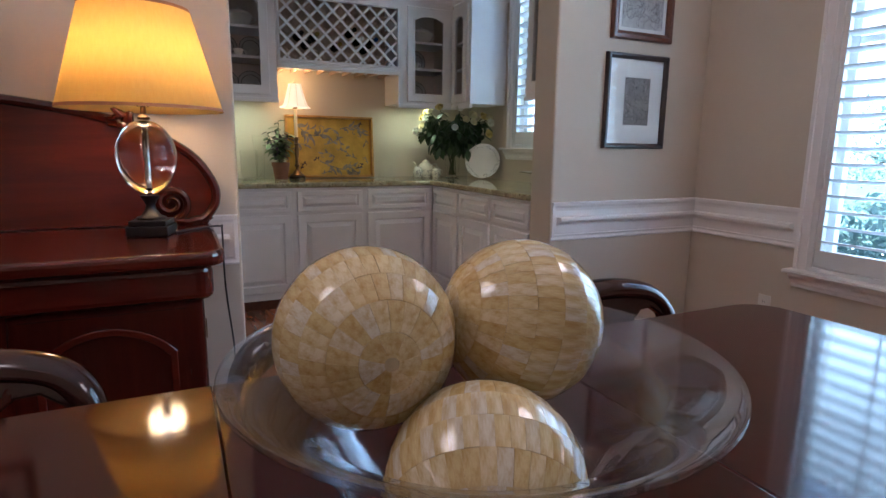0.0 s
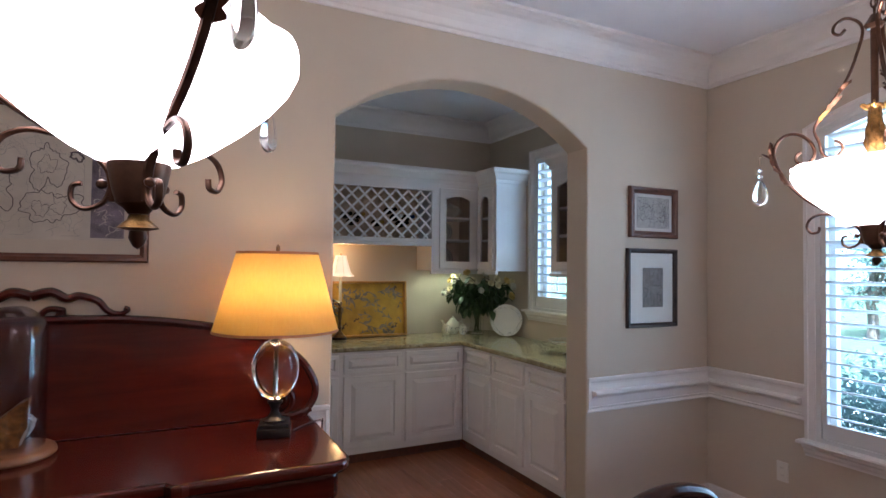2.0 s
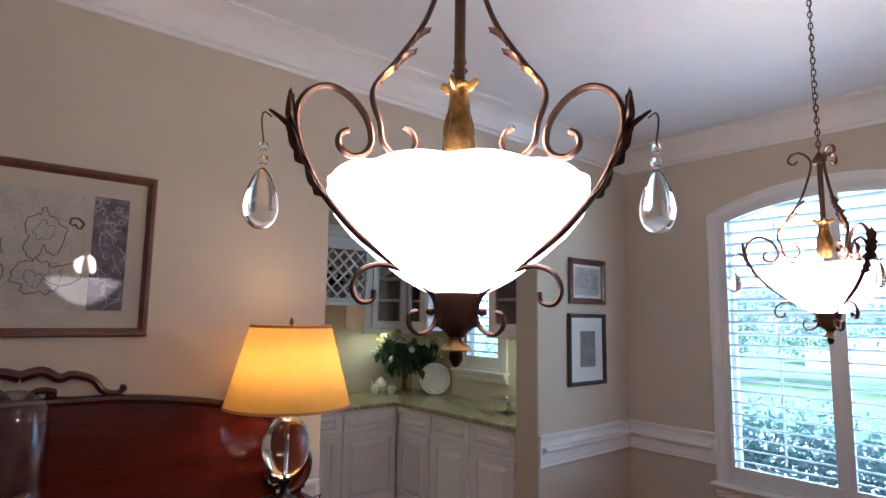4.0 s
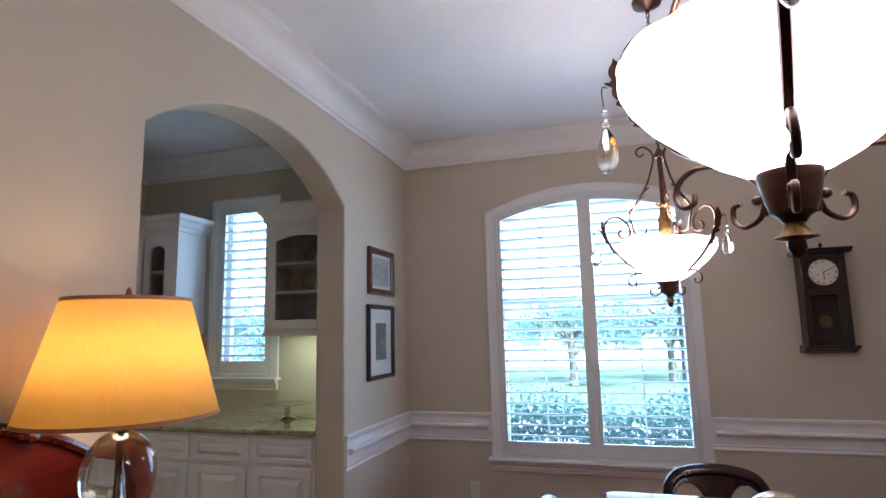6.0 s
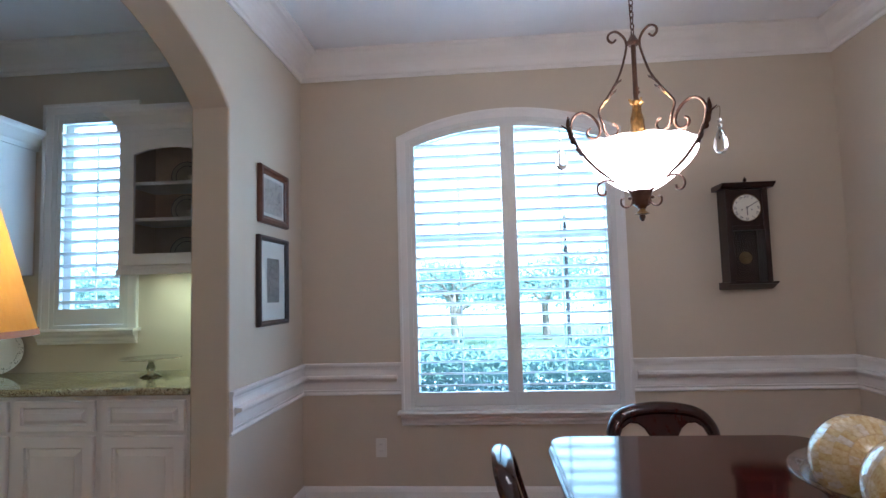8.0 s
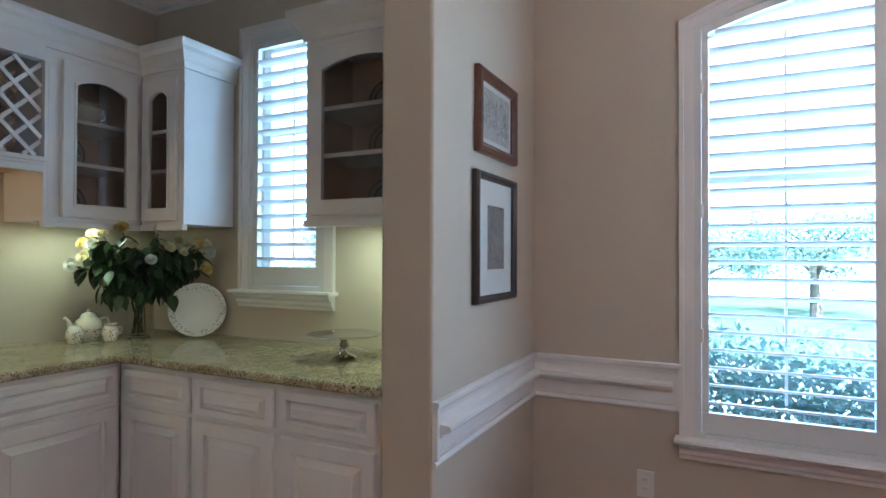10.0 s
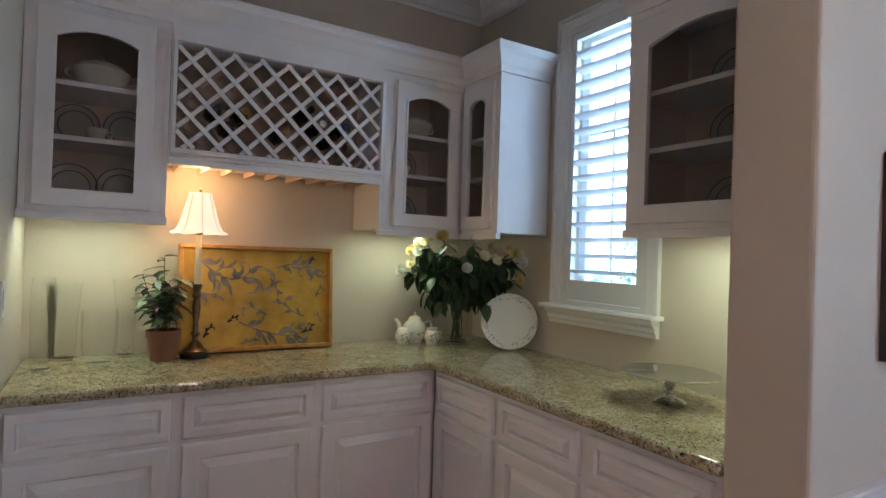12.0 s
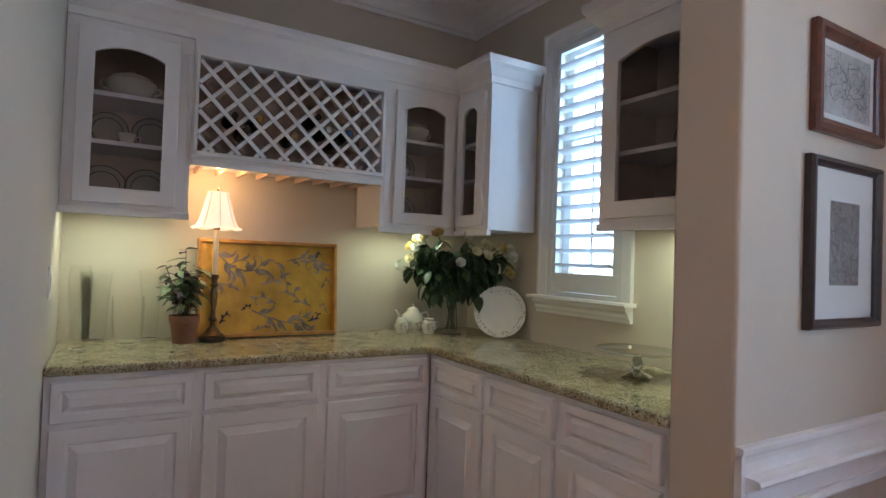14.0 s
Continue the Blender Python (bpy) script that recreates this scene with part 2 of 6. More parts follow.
FOIL_BLUE = mat("blue_foil", (0.05, 0.12, 0.30), 0.4, 0.3)
FOIL_WHITE = mat("white_foil", (0.6, 0.6, 0.55), 0.4, 0.2)
GROUT = mat("ball_resin", (0.50, 0.40, 0.23), 0.4, vary=0.2, scale=30)
GRASS = mat("grass", (0.06, 0.10, 0.035), 0.9, vary=0.4, scale=3, bump=0.6, bump_scale=40, distance=0.02)


def foliage(name, color):
    m, nt, b = blank(name)
    out = nt.nodes["Material Output"]
    df, tl, mx = (nt.nodes.new(k) for k in ("ShaderNodeBsdfDiffuse", "ShaderNodeBsdfTranslucent", "ShaderNodeMixShader"))
    col = ramp(nt, [(0.25, tuple(c * 0.6 for c in color)), (0.75, tuple(c * 1.3 for c in color))], texture(nt, 5, 4))
    nt.links.new(col, df.inputs["Color"])
    nt.links.new(col, tl.inputs["Color"])
    mx.inputs["Fac"].default_value = 0.45
    nt.links.new(df.outputs["BSDF"], mx.inputs[1])
    nt.links.new(tl.outputs["BSDF"], mx.inputs[2])
    nt.links.new(mx.outputs["Shader"], out.inputs["Surface"])
    return m


HEDGE = foliage("garden_leaf", (0.18, 0.26, 0.22))
BARK = mat("bark", (0.10, 0.075, 0.055), 0.9, vary=0.3, scale=12, bump=0.6)
FENCEWOOD = mat("pale_stucco", (0.62, 0.62, 0.60), 0.8, vary=0.06, scale=2)
GOLDLEAF = mat("gilded_panel", (0.52, 0.31, 0.045), 0.3, 0.45, 0.28, 7, 0.15, 60)
GILTWOOD = mat("gilded_wood", (0.46, 0.23, 0.05), 0.42, 0.3, 0.25, 18, 0.2, 60)
SCROLL = mat("silver_scroll", (0.24, 0.20, 0.15), 0.35, 0.5, 0.45, 14, 0.1)
SCROLLDARK = mat("dark_scroll", (0.035, 0.025, 0.035), 0.4, 0.2, 0.4, 14, 0.1)
SHADE_BAND = mat("shade_band", (0.45, 0.20, 0.09), 0.7, vary=0.1)
RACKWOOD = mat("rack_back", (0.60, 0.42, 0.31), 0.7, vary=0.15, scale=5)
BULB = glow("alabaster_glow", (1.0, 0.93, 0.80), 1.0)
SMALLSHADE = glow("small_shade_glow", (1.0, 0.74, 0.40), 0.10)
CANLIGHT = glow("under_cabinet_glow", (0.90, 1.0, 0.80), 0.5)


def bone():
    m, nt, b = blank("bone_tile")
    info = nt.nodes.new("ShaderNodeObjectInfo")
    base = ramp(nt, [(0.0, (0.58, 0.43, 0.19)), (0.35, (0.66, 0.52, 0.27)), (0.75, (0.70, 0.59, 0.37)), (1.0, (0.66, 0.61, 0.50))], info.outputs["Random"])
    grain = ramp(nt, [(0.32, (0.74, 0.60, 0.40)), (0.62, (1, 1, 1))], texture(nt, 60, 4, 0.65, (2.5, 2.5, 0.45)))
    mx = nt.nodes.new("ShaderNodeMix")
    mx.data_type, mx.blend_type = 'RGBA', 'MULTIPLY'
    mx.inputs["Factor"].default_value = 1
    nt.links.new(base, mx.inputs["A"])
    nt.links.new(grain, mx.inputs["B"])
    nt.links.new(mx.outputs["Result"], b.inputs["Base Color"])
    b.inputs["Roughness"].default_value = 0.17
    b.inputs["Coat Weight"].default_value = 0.4
    return m


def shade_cloth():
    """Lamp shade fabric: passes the bulb's light through."""
    m, nt, b = blank("shade_cloth")
    out = nt.nodes["Material Output"]
    df, tl, mx = (nt.nodes.new(k) for k in ("ShaderNodeBsdfDiffuse", "ShaderNodeBsdfTranslucent", "ShaderNodeMixShader"))
    f = texture(nt, 20, 4, 0.6, (6, 6, 0.6))
    col = ramp(nt, [(0.3, (0.92, 0.69, 0.28)), (0.7, (0.95, 0.74, 0.32))], f)
    nt.links.new(col, df.inputs["Color"])
    nt.links.new(col, tl.inputs["Color"])
    mx.inputs["Fac"].default_value = 0.66
    nt.links.new(df.outputs["BSDF"], mx.inputs[1])
    nt.links.new(tl.outputs["BSDF"], mx.inputs[2])
    nt.links.new(mx.outputs["Shader"], out.inputs["Surface"])
    return m


BONE = bone()
SHADE = shade_cloth()

# ---- building helpers ----


def mesh_of(name, bm, material, smooth=False):
    bmesh.ops.recalc_face_normals(bm, faces=bm.faces)
    me = bpy.data.meshes.new(name)
    bm.to_mesh(me)
    bm.free()
    me.materials.append(material)
    if smooth:
        me.polygons.foreach_set("use_smooth", [True] * len(me.polygons))
        me.set_sharp_from_angle(angle=radians(40))
    return me


def part(name, bm, material, parent=None, label="", smooth=False, m=None):
    ob = new(name, mesh_of(name, bm, material, smooth))
    ob.parent = parent
    if m is not None:
        ob.matrix_basis = m
    return tagged(ob, label) if label else ob


def same_part(name, me, parent, m):
    ob = new(name, me)
    ob.parent = parent
    ob.matrix_basis = m
    return ob


def thing(name, m, label, category, group="", kind=""):
    ob = new(name)
    ob.empty_display_size = 0.05
    ob.matrix_basis = m
    return tagged(ob, label, category, group, kind)


def pane_face(points, y):
    """A flat pane in x, z that looks to -y."""
    me = bpy.data.meshes.new("pane")
    me.from_pydata([(x, y, z) for x, z in points], [], [list(range(len(points)))])
    if me.polygons[0].normal.y > 0:
        me.flip_normals()
    return me


def glazed(name, points, y, material, parent):
    me = pane_face(points, y)
    me.materials.append(material)
    ob = new(name, me)
    ob.parent = parent
    ob.visible_shadow = False
    return ob


def box(x0, x1, y0, y1, z0, z1, bevel=0.0, bm=None):
    """A box, its edges rounded by bevel."""
    own = bmesh.new()
    v = [own.verts.new((x, y, z)) for x in (x0, x1) for y in (y0, y1) for z in (z0, z1)]
    for f in ((0, 1, 3, 2), (4, 6, 7, 5), (0, 4, 5, 1), (2, 3, 7, 6), (0, 2, 6, 4), (1, 5, 7, 3)):
        own.faces.new([v[i] for i in f])
    if bevel:
        bmesh.ops.bevel(own, geom=own.edges[:], offset=bevel, segments=2, profile=0.5, affect='EDGES')
    return joined(bm, own)


def joined(bm, own):
    if bm is None:
        return own
    me = bpy.data.meshes.new("tmp")
    own.to_mesh(me)
    own.free()
    bm.from_mesh(me)
    bpy.data.meshes.remove(me)
    return bm


def prism(points, axis, a, b, bm=None):
    """An outline swept straight along an axis from a to b. points: pairs in the other two axes, in their order."""
    own = bmesh.new()
    put = {"x": lambda p, c: (c, p[0], p[1]), "y": lambda p, c: (p[0], c, p[1]), "z": lambda p, c: (p[0], p[1], c)}[axis]
    lo, hi = [own.verts.new(put(p, a)) for p in points], [own.verts.new(put(p, b)) for p in points]
    own.faces.new(lo), own.faces.new(hi)
    for i in range(len(points)):
        own.faces.new((lo[i - 1], lo[i], hi[i], hi[i - 1]))
    return joined(bm, own)


def lathe(profile, seg=32, bm=None, cap=True):
    """Pairs of radius and height turned round z."""
    own = bmesh.new()
    rings = []
    for r, z in profile:
        if r < 1e-5:
            rings.append([own.verts.new((0, 0, z))])
        else:
            rings.append([own.verts.new((r * math.cos(2 * math.pi * i / seg), r * math.sin(2 * math.pi * i / seg), z)) for i in range(seg)])
    for a, b in zip(rings, rings[1:]):
        for i in range(seg):
            j = (i + 1) % seg
            vs = [a[0] if len(a) == 1 else a[i], a[0] if len(a) == 1 else a[j], b[0] if len(b) == 1 else b[j], b[0] if len(b) == 1 else b[i]]
            vs = [v for k, v in enumerate(vs) if v not in vs[:k]]
            if len(vs) > 2:
                own.faces.new(vs)
    if cap:
        for ring in (rings[0], rings[-1]):
            if len(ring) > 2:
                own.faces.new(ring)
    return joined(bm, own)


def tube(points, radius, seg=8, bm=None, flat=1.0, up=(0, 0, 1)):
    """A rod along points. radius: a number, or one for each point. flat squeezes it along its second direction."""
    own = bmesh.new()
    pts = [Vector(p) for p in points]
    radii = radius if isinstance(radius, (list, tuple)) else [radius] * len(pts)
    rings, ref = [], Vector(up)
    for i, p in enumerate(pts):
        d = (pts[min(i + 1, len(pts) - 1)] - pts[max(i - 1, 0)]).normalized()
        a = ref - d * ref.dot(d)
        if a.length < 1e-3:
            a = d.orthogonal()
        a.normalize()
        ref = a
        b = d.cross(a)
        rings.append([own.verts.new(p + radii[i] * (math.cos(2 * math.pi * k / seg) * a + flat * math.sin(2 * math.pi * k / seg) * b)) for k in range(seg)])
    for r, s in zip(rings, rings[1:]):
        for k in range(seg):
            own.faces.new((r[k], r[(k + 1) % seg], s[(k + 1) % seg], s[k]))
    own.faces.new(rings[0]), own.faces.new(rings[-1])
    return joined(bm, own)


def curve(points, n=6):
    """A smooth line through points."""
    pts = [Vector(p) for p in points]
    out = []
    for i in range(len(pts) - 1):
        p0, p1, p2, p3 = pts[max(i - 1, 0)], pts[i], pts[i + 1], pts[min(i + 2, len(pts) - 1)]
        for k in range(n):
            t = k / n
            out.append(0.5 * (2 * p1 + (p2 - p0) * t + (2 * p0 - 5 * p1 + 4 * p2 - p3) * t * t + (3 * p1 - p0 - 3 * p2 + p3) * t ** 3))
    return out + [pts[-1]]


def rings_panel(w, h, steps):
    """A board in x, z facing -y: rings of inset and height above y = 0."""
    bm = bmesh.new()
    loops = []
    for inset, out in steps:
        loops.append([bm.verts.new(p) for p in ((inset, -out, inset), (w - inset, -out, inset), (w - inset, -out, h - inset), (inset, -out, h - inset))])
    for a, b in zip(loops, loops[1:]):
        for i in range(4):
            bm.faces.new((a[i - 1], a[i], b[i], b[i - 1]))
    bm.faces.new(loops[0]), bm.faces.new(loops[-1])
    return bm


def hollow(outer, inner, axis, a, b, bm=None):
    """A frame between two outlines of as many points each, from a to b along the axis."""
    own = bmesh.new()
    put = {"x": lambda p, c: (c, p[0], p[1]), "y": lambda p, c: (p[0], c, p[1])}[axis]
    loops = [[own.verts.new(put(p, c)) for p in o] for o, c in ((outer, a), (outer, b), (inner, b), (inner, a))]
    n = len(outer)
    for u, v in zip(loops, loops[1:] + loops[:1]):
        for i in range(n):
            own.faces.new((u[i - 1], u[i], v[i], v[i - 1]))
    return joined(bm, own)


def arched(x0, x1, z0, spring, top, n=14):
    """An outline with a rounded head: up the right side, over, down the left."""
    mid, half = (x0 + x1) / 2, (x1 - x0) / 2
    rise = top - spring
    big = (half * half + rise * rise) / (2 * rise)
    cz = top - big
    a = math.asin(min(1, half / big))
    return [(x0, z0), (x1, z0)] + [(mid + big * math.sin(a - 2 * a * i / n), cz + big * math.cos(a - 2 * a * i / n)) for i in range(n + 1)]


def boxed(x0, x1, z0, z1, n=14):
    """The outline of a box with the points of arched()."""
    return [(x0, z0), (x1, z0)] + [(x1 + (x0 - x1) * i / n, z1) for i in range(n + 1)]


FACE_WEST = pose(0, 0, 0, 0, 0, -90)

# ---- structure ----
CEILING, WEST, SOUTH = 2.90, -6.6, -3.4
ARCH_L, ARCH_R, ARCH_SPRING, ARCH_TOP, ARCH_DEEP = -2.568, -1.045, 2.225, 2.50, 0.19
PAN_L, PAN_R, PAN_BACK = -2.566, -0.39, 2.19


def structure(name, bm, material, label, category="", smooth=False):
    return tagged(part(name, bm, material, smooth=smooth), label, category or name.split("_")[0], kind="structure")


def soft_edges(ob, width):
    b = ob.modifiers.new("soft", 'BEVEL')
    b.width, b.segments, b.limit_method, b.angle_limit = width, 3, 'ANGLE', radians(60)


arc = arched(ARCH_L, ARCH_R, 0, ARCH_SPRING, ARCH_TOP, 24)
outline = [(WEST - 0.2, 0), (ARCH_L, 0)] + list(reversed(arc[2:])) + [(ARCH_R, 0), (0.0, 0), (0.0, CEILING), (WEST - 0.2, CEILING)]
wall_n = structure("wall_north", prism(outline, "y", 0, ARCH_DEEP), WALL, "beige painted wall with a rounded arch opening")
soft_edges(wall_n, 0.012)

WIN_Y0, WIN_Y1, WIN_SILL, WIN_SPRING, WIN_TOP = -2.03, -0.70, 0.56, 2.30, 2.43
warc = arched(WIN_Y0, WIN_Y1, WIN_SILL, WIN_SPRING, WIN_TOP, 20)
outline = [(SOUTH - 0.2, WIN_SILL), (WIN_Y0, WIN_SILL)] + list(reversed(warc[2:])) + [(WIN_Y1, WIN_SILL), (ARCH_DEEP, WIN_SILL), (ARCH_DEEP, CEILING), (SOUTH - 0.2, CEILING)]
bm = prism(outline, "x", 0, 0.18)
box(0, 0.18, SOUTH - 0.2, ARCH_DEEP, 0, WIN_SILL, bm=bm)
structure("wall_east", bm, WALL, "beige painted wall round an arched window")
structure("wall_south", box(WEST - 0.2, 0, SOUTH - 0.2, SOUTH, 0, CEILING), WALL, "plain beige painted wall")
structure("wall_west", box(WEST - 0.2, WEST, SOUTH, 0, 0, CEILING), WALL, "plain beige painted wall")
structure("ceiling", box(WEST - 0.2, 0.2, SOUTH - 0.2, 2.4, CEILING, CEILING + 0.15), CEIL, "white textured ceiling")

PW_Y0, PW_Y1, PW_Z0, PW_Z1 = 0.935, 1.437, 1.14, 2.47
structure("pantry_wall_back", box(PAN_L - 0.1, PAN_R + 0.18, PAN_BACK, PAN_BACK + 0.15, 0, CEILING), WALL, "pale cream pantry back wall", "wall")
structure("pantry_wall_left", box(PAN_L - 0.1, PAN_L, ARCH_DEEP, PAN_BACK, 0, CEILING), WALL, "pale cream pantry side wall", "wall")
bm = box(PAN_R, PAN_R + 0.18, ARCH_DEEP, PW_Y0, 0, CEILING)
box(PAN_R, PAN_R + 0.18, PW_Y1, PAN_BACK, 0, CEILING, bm=bm)
box(PAN_R, PAN_R + 0.18, PW_Y0, PW_Y1, 0, PW_Z0, bm=bm)
box(PAN_R, PAN_R + 0.18, PW_Y0, PW_Y1, PW_Z1, CEILING, bm=bm)
structure("pantry_wall_right", bm, WALL, "pale cream pantry wall round a small window", "wall")


# mouldings: a profile of (out from the wall, height) run along a wall
def run(profile, wall, c, a, b, bm):
    """wall: n, s, e, w or p... gives which way the wall looks; c its place; a to b the stretch."""
    if wall == "n":
        return prism([(c - o, z) for o, z in profile], "x", a, b, bm)
    if wall == "s":
        return prism([(c + o, z) for o, z in profile], "x", a, b, bm)
    pts = [((c - o) if wall == "e" else (c + o), z) for o, z in profile]
    return prism(pts, "y", a, b, bm)


def cove(z, drop, out, n=6):
    pts = [(0.0005, z - drop), (0.012, z - drop), (0.016, z - drop + 0.018), (0.028, z - drop + 0.024)]
    for i in range(n + 1):
        t = i / n * math.pi / 2
        pts.append((0.03 + (out - 0.05) * (1 - math.cos(t)), z - drop + 0.03 + (drop - 0.055) * math.sin(t)))
    return pts + [(out - 0.012, z - 0.02), (out, z - 0.018), (out, z - 0.001), (0.0005, z - 0.001)]


CROWN = cove(CEILING, 0.165, 0.15)
BASE = [(0.0005, 0.001), (0.017, 0.001), (0.017, 0.068), (0.013, 0.076), (0.013, 0.082), (0.008, 0.094), (0.0005, 0.098)]


def trim(name, profile, runs, label, category, material=TRIM):
    bm = bmesh.new()
    for r in runs:
        run(profile, *r, bm)
    return structure(name, bm, material, label, category)


trim("crown_moulding", CROWN, [("n", 0, WEST, -0.0), ("e", 0, SOUTH, 0), ("s", SOUTH, WEST, 0), ("w", WEST, SOUTH, 0)], "white stepped crown moulding along the ceiling", "trim")
trim("pantry_crown_moulding", CROWN, [("n", PAN_BACK, PAN_L, PAN_R), ("e", PAN_R, ARCH_DEEP, PAN_BACK), ("w", PAN_L, ARCH_DEEP, PAN_BACK), ("s", ARCH_DEEP, PAN_L, PAN_R)], "white stepped crown moulding in the pantry", "trim")
trim("baseboard", BASE, [("n", 0, WEST, ARCH_L), ("n", 0, ARCH_R - 0.017, 0), ("e", 0, SOUTH, 0), ("s", SOUTH, WEST, 0), ("w", WEST, SOUTH, 0), ("e", ARCH_R, 0.0, ARCH_DEEP), ("w", ARCH_L, 0.0, ARCH_DEEP)], "white moulded baseboard", "trim")

# chair rail: cap, field, ledge and foot, with upright returns at its ends
R0, R1 = 0.665, 0.868
CAP = [(0.0005, R1 - 0.045), (0.008, R1 - 0.045), (0.012, R1 - 0.03), (0.022, R1 - 0.018), (0.024, R1 - 0.004), (0.02, R1), (0.0005, R1)]
FOOT = [(0.0005, R0), (0.012, R0), (0.016, R0 + 0.008), (0.008, R0 + 0.02), (0.012, R0 + 0.032), (0.0005, R0 + 0.034)]
LEDGE = [(0.006, 0.748), (0.014, 0.748), (0.018, 0.757), (0.030, 0.765), (0.045, 0.769), (0.049, 0.777), (0.045, 0.787), (0.03, 0.790), (0.006, 0.790)]
FIELD = [(0.0005, R0 + 0.034), (0.006, R0 + 0.034), (0.006, R1 - 0.045), (0.0005, R1 - 0.045)]


def chair_rail(wall, c, a, b, ends):
    bm = bmesh.new()
    for prof in (CAP, FOOT, FIELD):
        run(prof, wall, c, a, b, bm)
    la, lb = a + (0.035 if "a" in ends else 0), b - (0.035 if "b" in ends else 0)
    run(LEDGE, wall, c, la, lb, bm)
    for e, (u, v) in (("a", (a, a + 0.016)), ("b", (b - 0.016, b))):
        if e in ends:
            run([(0.006, R0 + 0.02), (0.019, R0 + 0.02), (0.019, R1 - 0.02), (0.006, R1 - 0.02)], wall, c, u, v, bm)
    return structure("chair_rail", bm, TRIM, "white moulded chair rail with a rounded ledge", "trim")


chair_rail("n", 0, ARCH_R + 0.004, -0.0, "a")
chair_rail("n", 0, WEST, ARCH_L - 0.012, "b")
chair_rail("e", 0, -0.652, -0.0, "a")
chair_rail("e", 0, SOUTH, -2.075, "b")
chair_rail("s", SOUTH, WEST, 0, "")
chair_rail("w", WEST, SOUTH, 0, "")

# ---- windows ----


def shutter_window(name, m, w, z0, spring, top, leaves, pitch, blade, casing, label):
    """A window in local x, z that faces -y, the wall's face at y = 0: casing, panes, and louvred shutters, one leaf or two."""
    win = tagged(new(name), label, "window", kind="structure")
    win.matrix_basis = m
    flat = top - spring < 0.002
    shape = (lambda x0, x1, a, s, t: boxed(x0, x1, a, t)) if flat else arched
    o, i = shape(-casing, w + casing, z0 - casing * 0.3, spring + casing * (0.5 if not flat else 1), top + casing), shape(0, w, z0, spring, top)
    part("window_frame", hollow(o, i, "y", -0.012, 0.004), TRIM, win)
    part("casing_bead", hollow(shape(-casing - 0.012, w + casing + 0.012, z0 - casing * 0.3, spring + casing * 0.5 + (0.004 if not flat else casing * 0.5), top + casing + 0.012), shape(-casing + 0.006, w + casing - 0.006, z0 - casing * 0.3 - 0.0001, spring + casing * 0.5 - 0.004 + (0 if not flat else casing * 0.5), top + casing - 0.006), "y", -0.022, 0.003), TRIM, win)
    inner = shape(0.028, w - 0.028, z0 + 0.028, spring - 0.015, top - 0.028)
    part("shutter_frame", hollow(i, inner, "y", -0.008, 0.045), SHUT, win)
    # outer sash with a rail and panes
    sash = hollow(shape(0.0, w, z0, spring, top), shape(0.05, w - 0.05, z0 + 0.05, spring - 0.03, top - 0.05), "y", 0.10, 0.14)
    part("sash", sash, SHUT, win)
    part("meeting_rail", box(0.05, w - 0.05, 0.105, 0.135, z0 + 0.62 * (spring - z0), z0 + 0.62 * (spring - z0) + 0.03), SHUT, win)
    glazed("pane", shape(0.05, w - 0.05, z0 + 0.05, spring - 0.03, top - 0.05), 0.12, PANE, win)

    def head(x):
        if flat:
            return top - 0.028
        half, rise = w / 2 - 0.028, (top - 0.028) - (spring - 0.015)
        big = (half * half + rise * rise) / (2 * rise)
        return top - 0.028 - big + math.sqrt(max(0, big * big - (x - w / 2) ** 2))

    span = (w - 0.056) / leaves
    for k in range(leaves):
        x0, x1 = 0.028 + k * span + 0.002, 0.028 + (k + 1) * span - 0.002
        st, bot, hi = (0.026 if leaves > 1 else 0.028), (0.115 if leaves > 1 else 0.125), 0.030
        lo = z0 + 0.03
        leaf = part("shutter_leaf", box(x0, x1, -0.004, 0.024, lo, lo + bot - 0.03, 0.003), SHUT, win)
        inner_st = st + (0.018 if leaves > 1 else 0)
        xa, xb = x0 + (st if k == 0 else inner_st), x1 - (st if k == leaves - 1 else inner_st)
        n = 10
        for a, b, nm in ((x0, xa, "stile"), (xb, x1, "stile")):
            pts = [(a, lo + bot - 0.03), (b, lo + bot - 0.03)] + [(b + (a - b) * q / 4, head(b + (a - b) * q / 4) - 0.002) for q in range(5)]
            part(nm, prism(pts, "y", -0.004, 0.024), SHUT, leaf)
        outer = [(xa + (xb - xa) * q / n, head(xa + (xb - xa) * q / n) - 0.002) for q in range(n + 1)]
        pts = outer + [(x, z - hi) for x, z in reversed(outer)]
        part("top_rail", prism(pts, "y", -0.004, 0.024), SHUT, leaf)
        z = lo + bot - 0.03 + pitch * 0.55
        me = None
        while z < max(head(xa), head((xa + xb) / 2), head(xb)) - hi - 0.012:
            # clip the blade where the head curves down
            ua, ub = xa + 0.002, xb - 0.002
            while ua < ub and head(ua) - hi - 0.012 < z:
                ua += 0.01
            while ub > ua and head(ub) - hi - 0.012 < z:
                ub -= 0.01
            if ub - ua > 0.08:
                whole = ua < xa + 0.004 and ub > xb - 0.004
                if me is None or not whole:
                    ell = [(blade / 2 * math.cos(t), 0.0055 * math.sin(t)) for t in [2 * math.pi * q / 10 for q in range(10)]]
                    bm = prism(ell, "x", ua, ub)
                    made = mesh_of("louvre", bm, SHUT, True)
                    if whole:
                        me = made
                same_part("louvre", me if whole else made, leaf, pose(0, 0.012, z, TILT, 0, 0))
            z += pitch
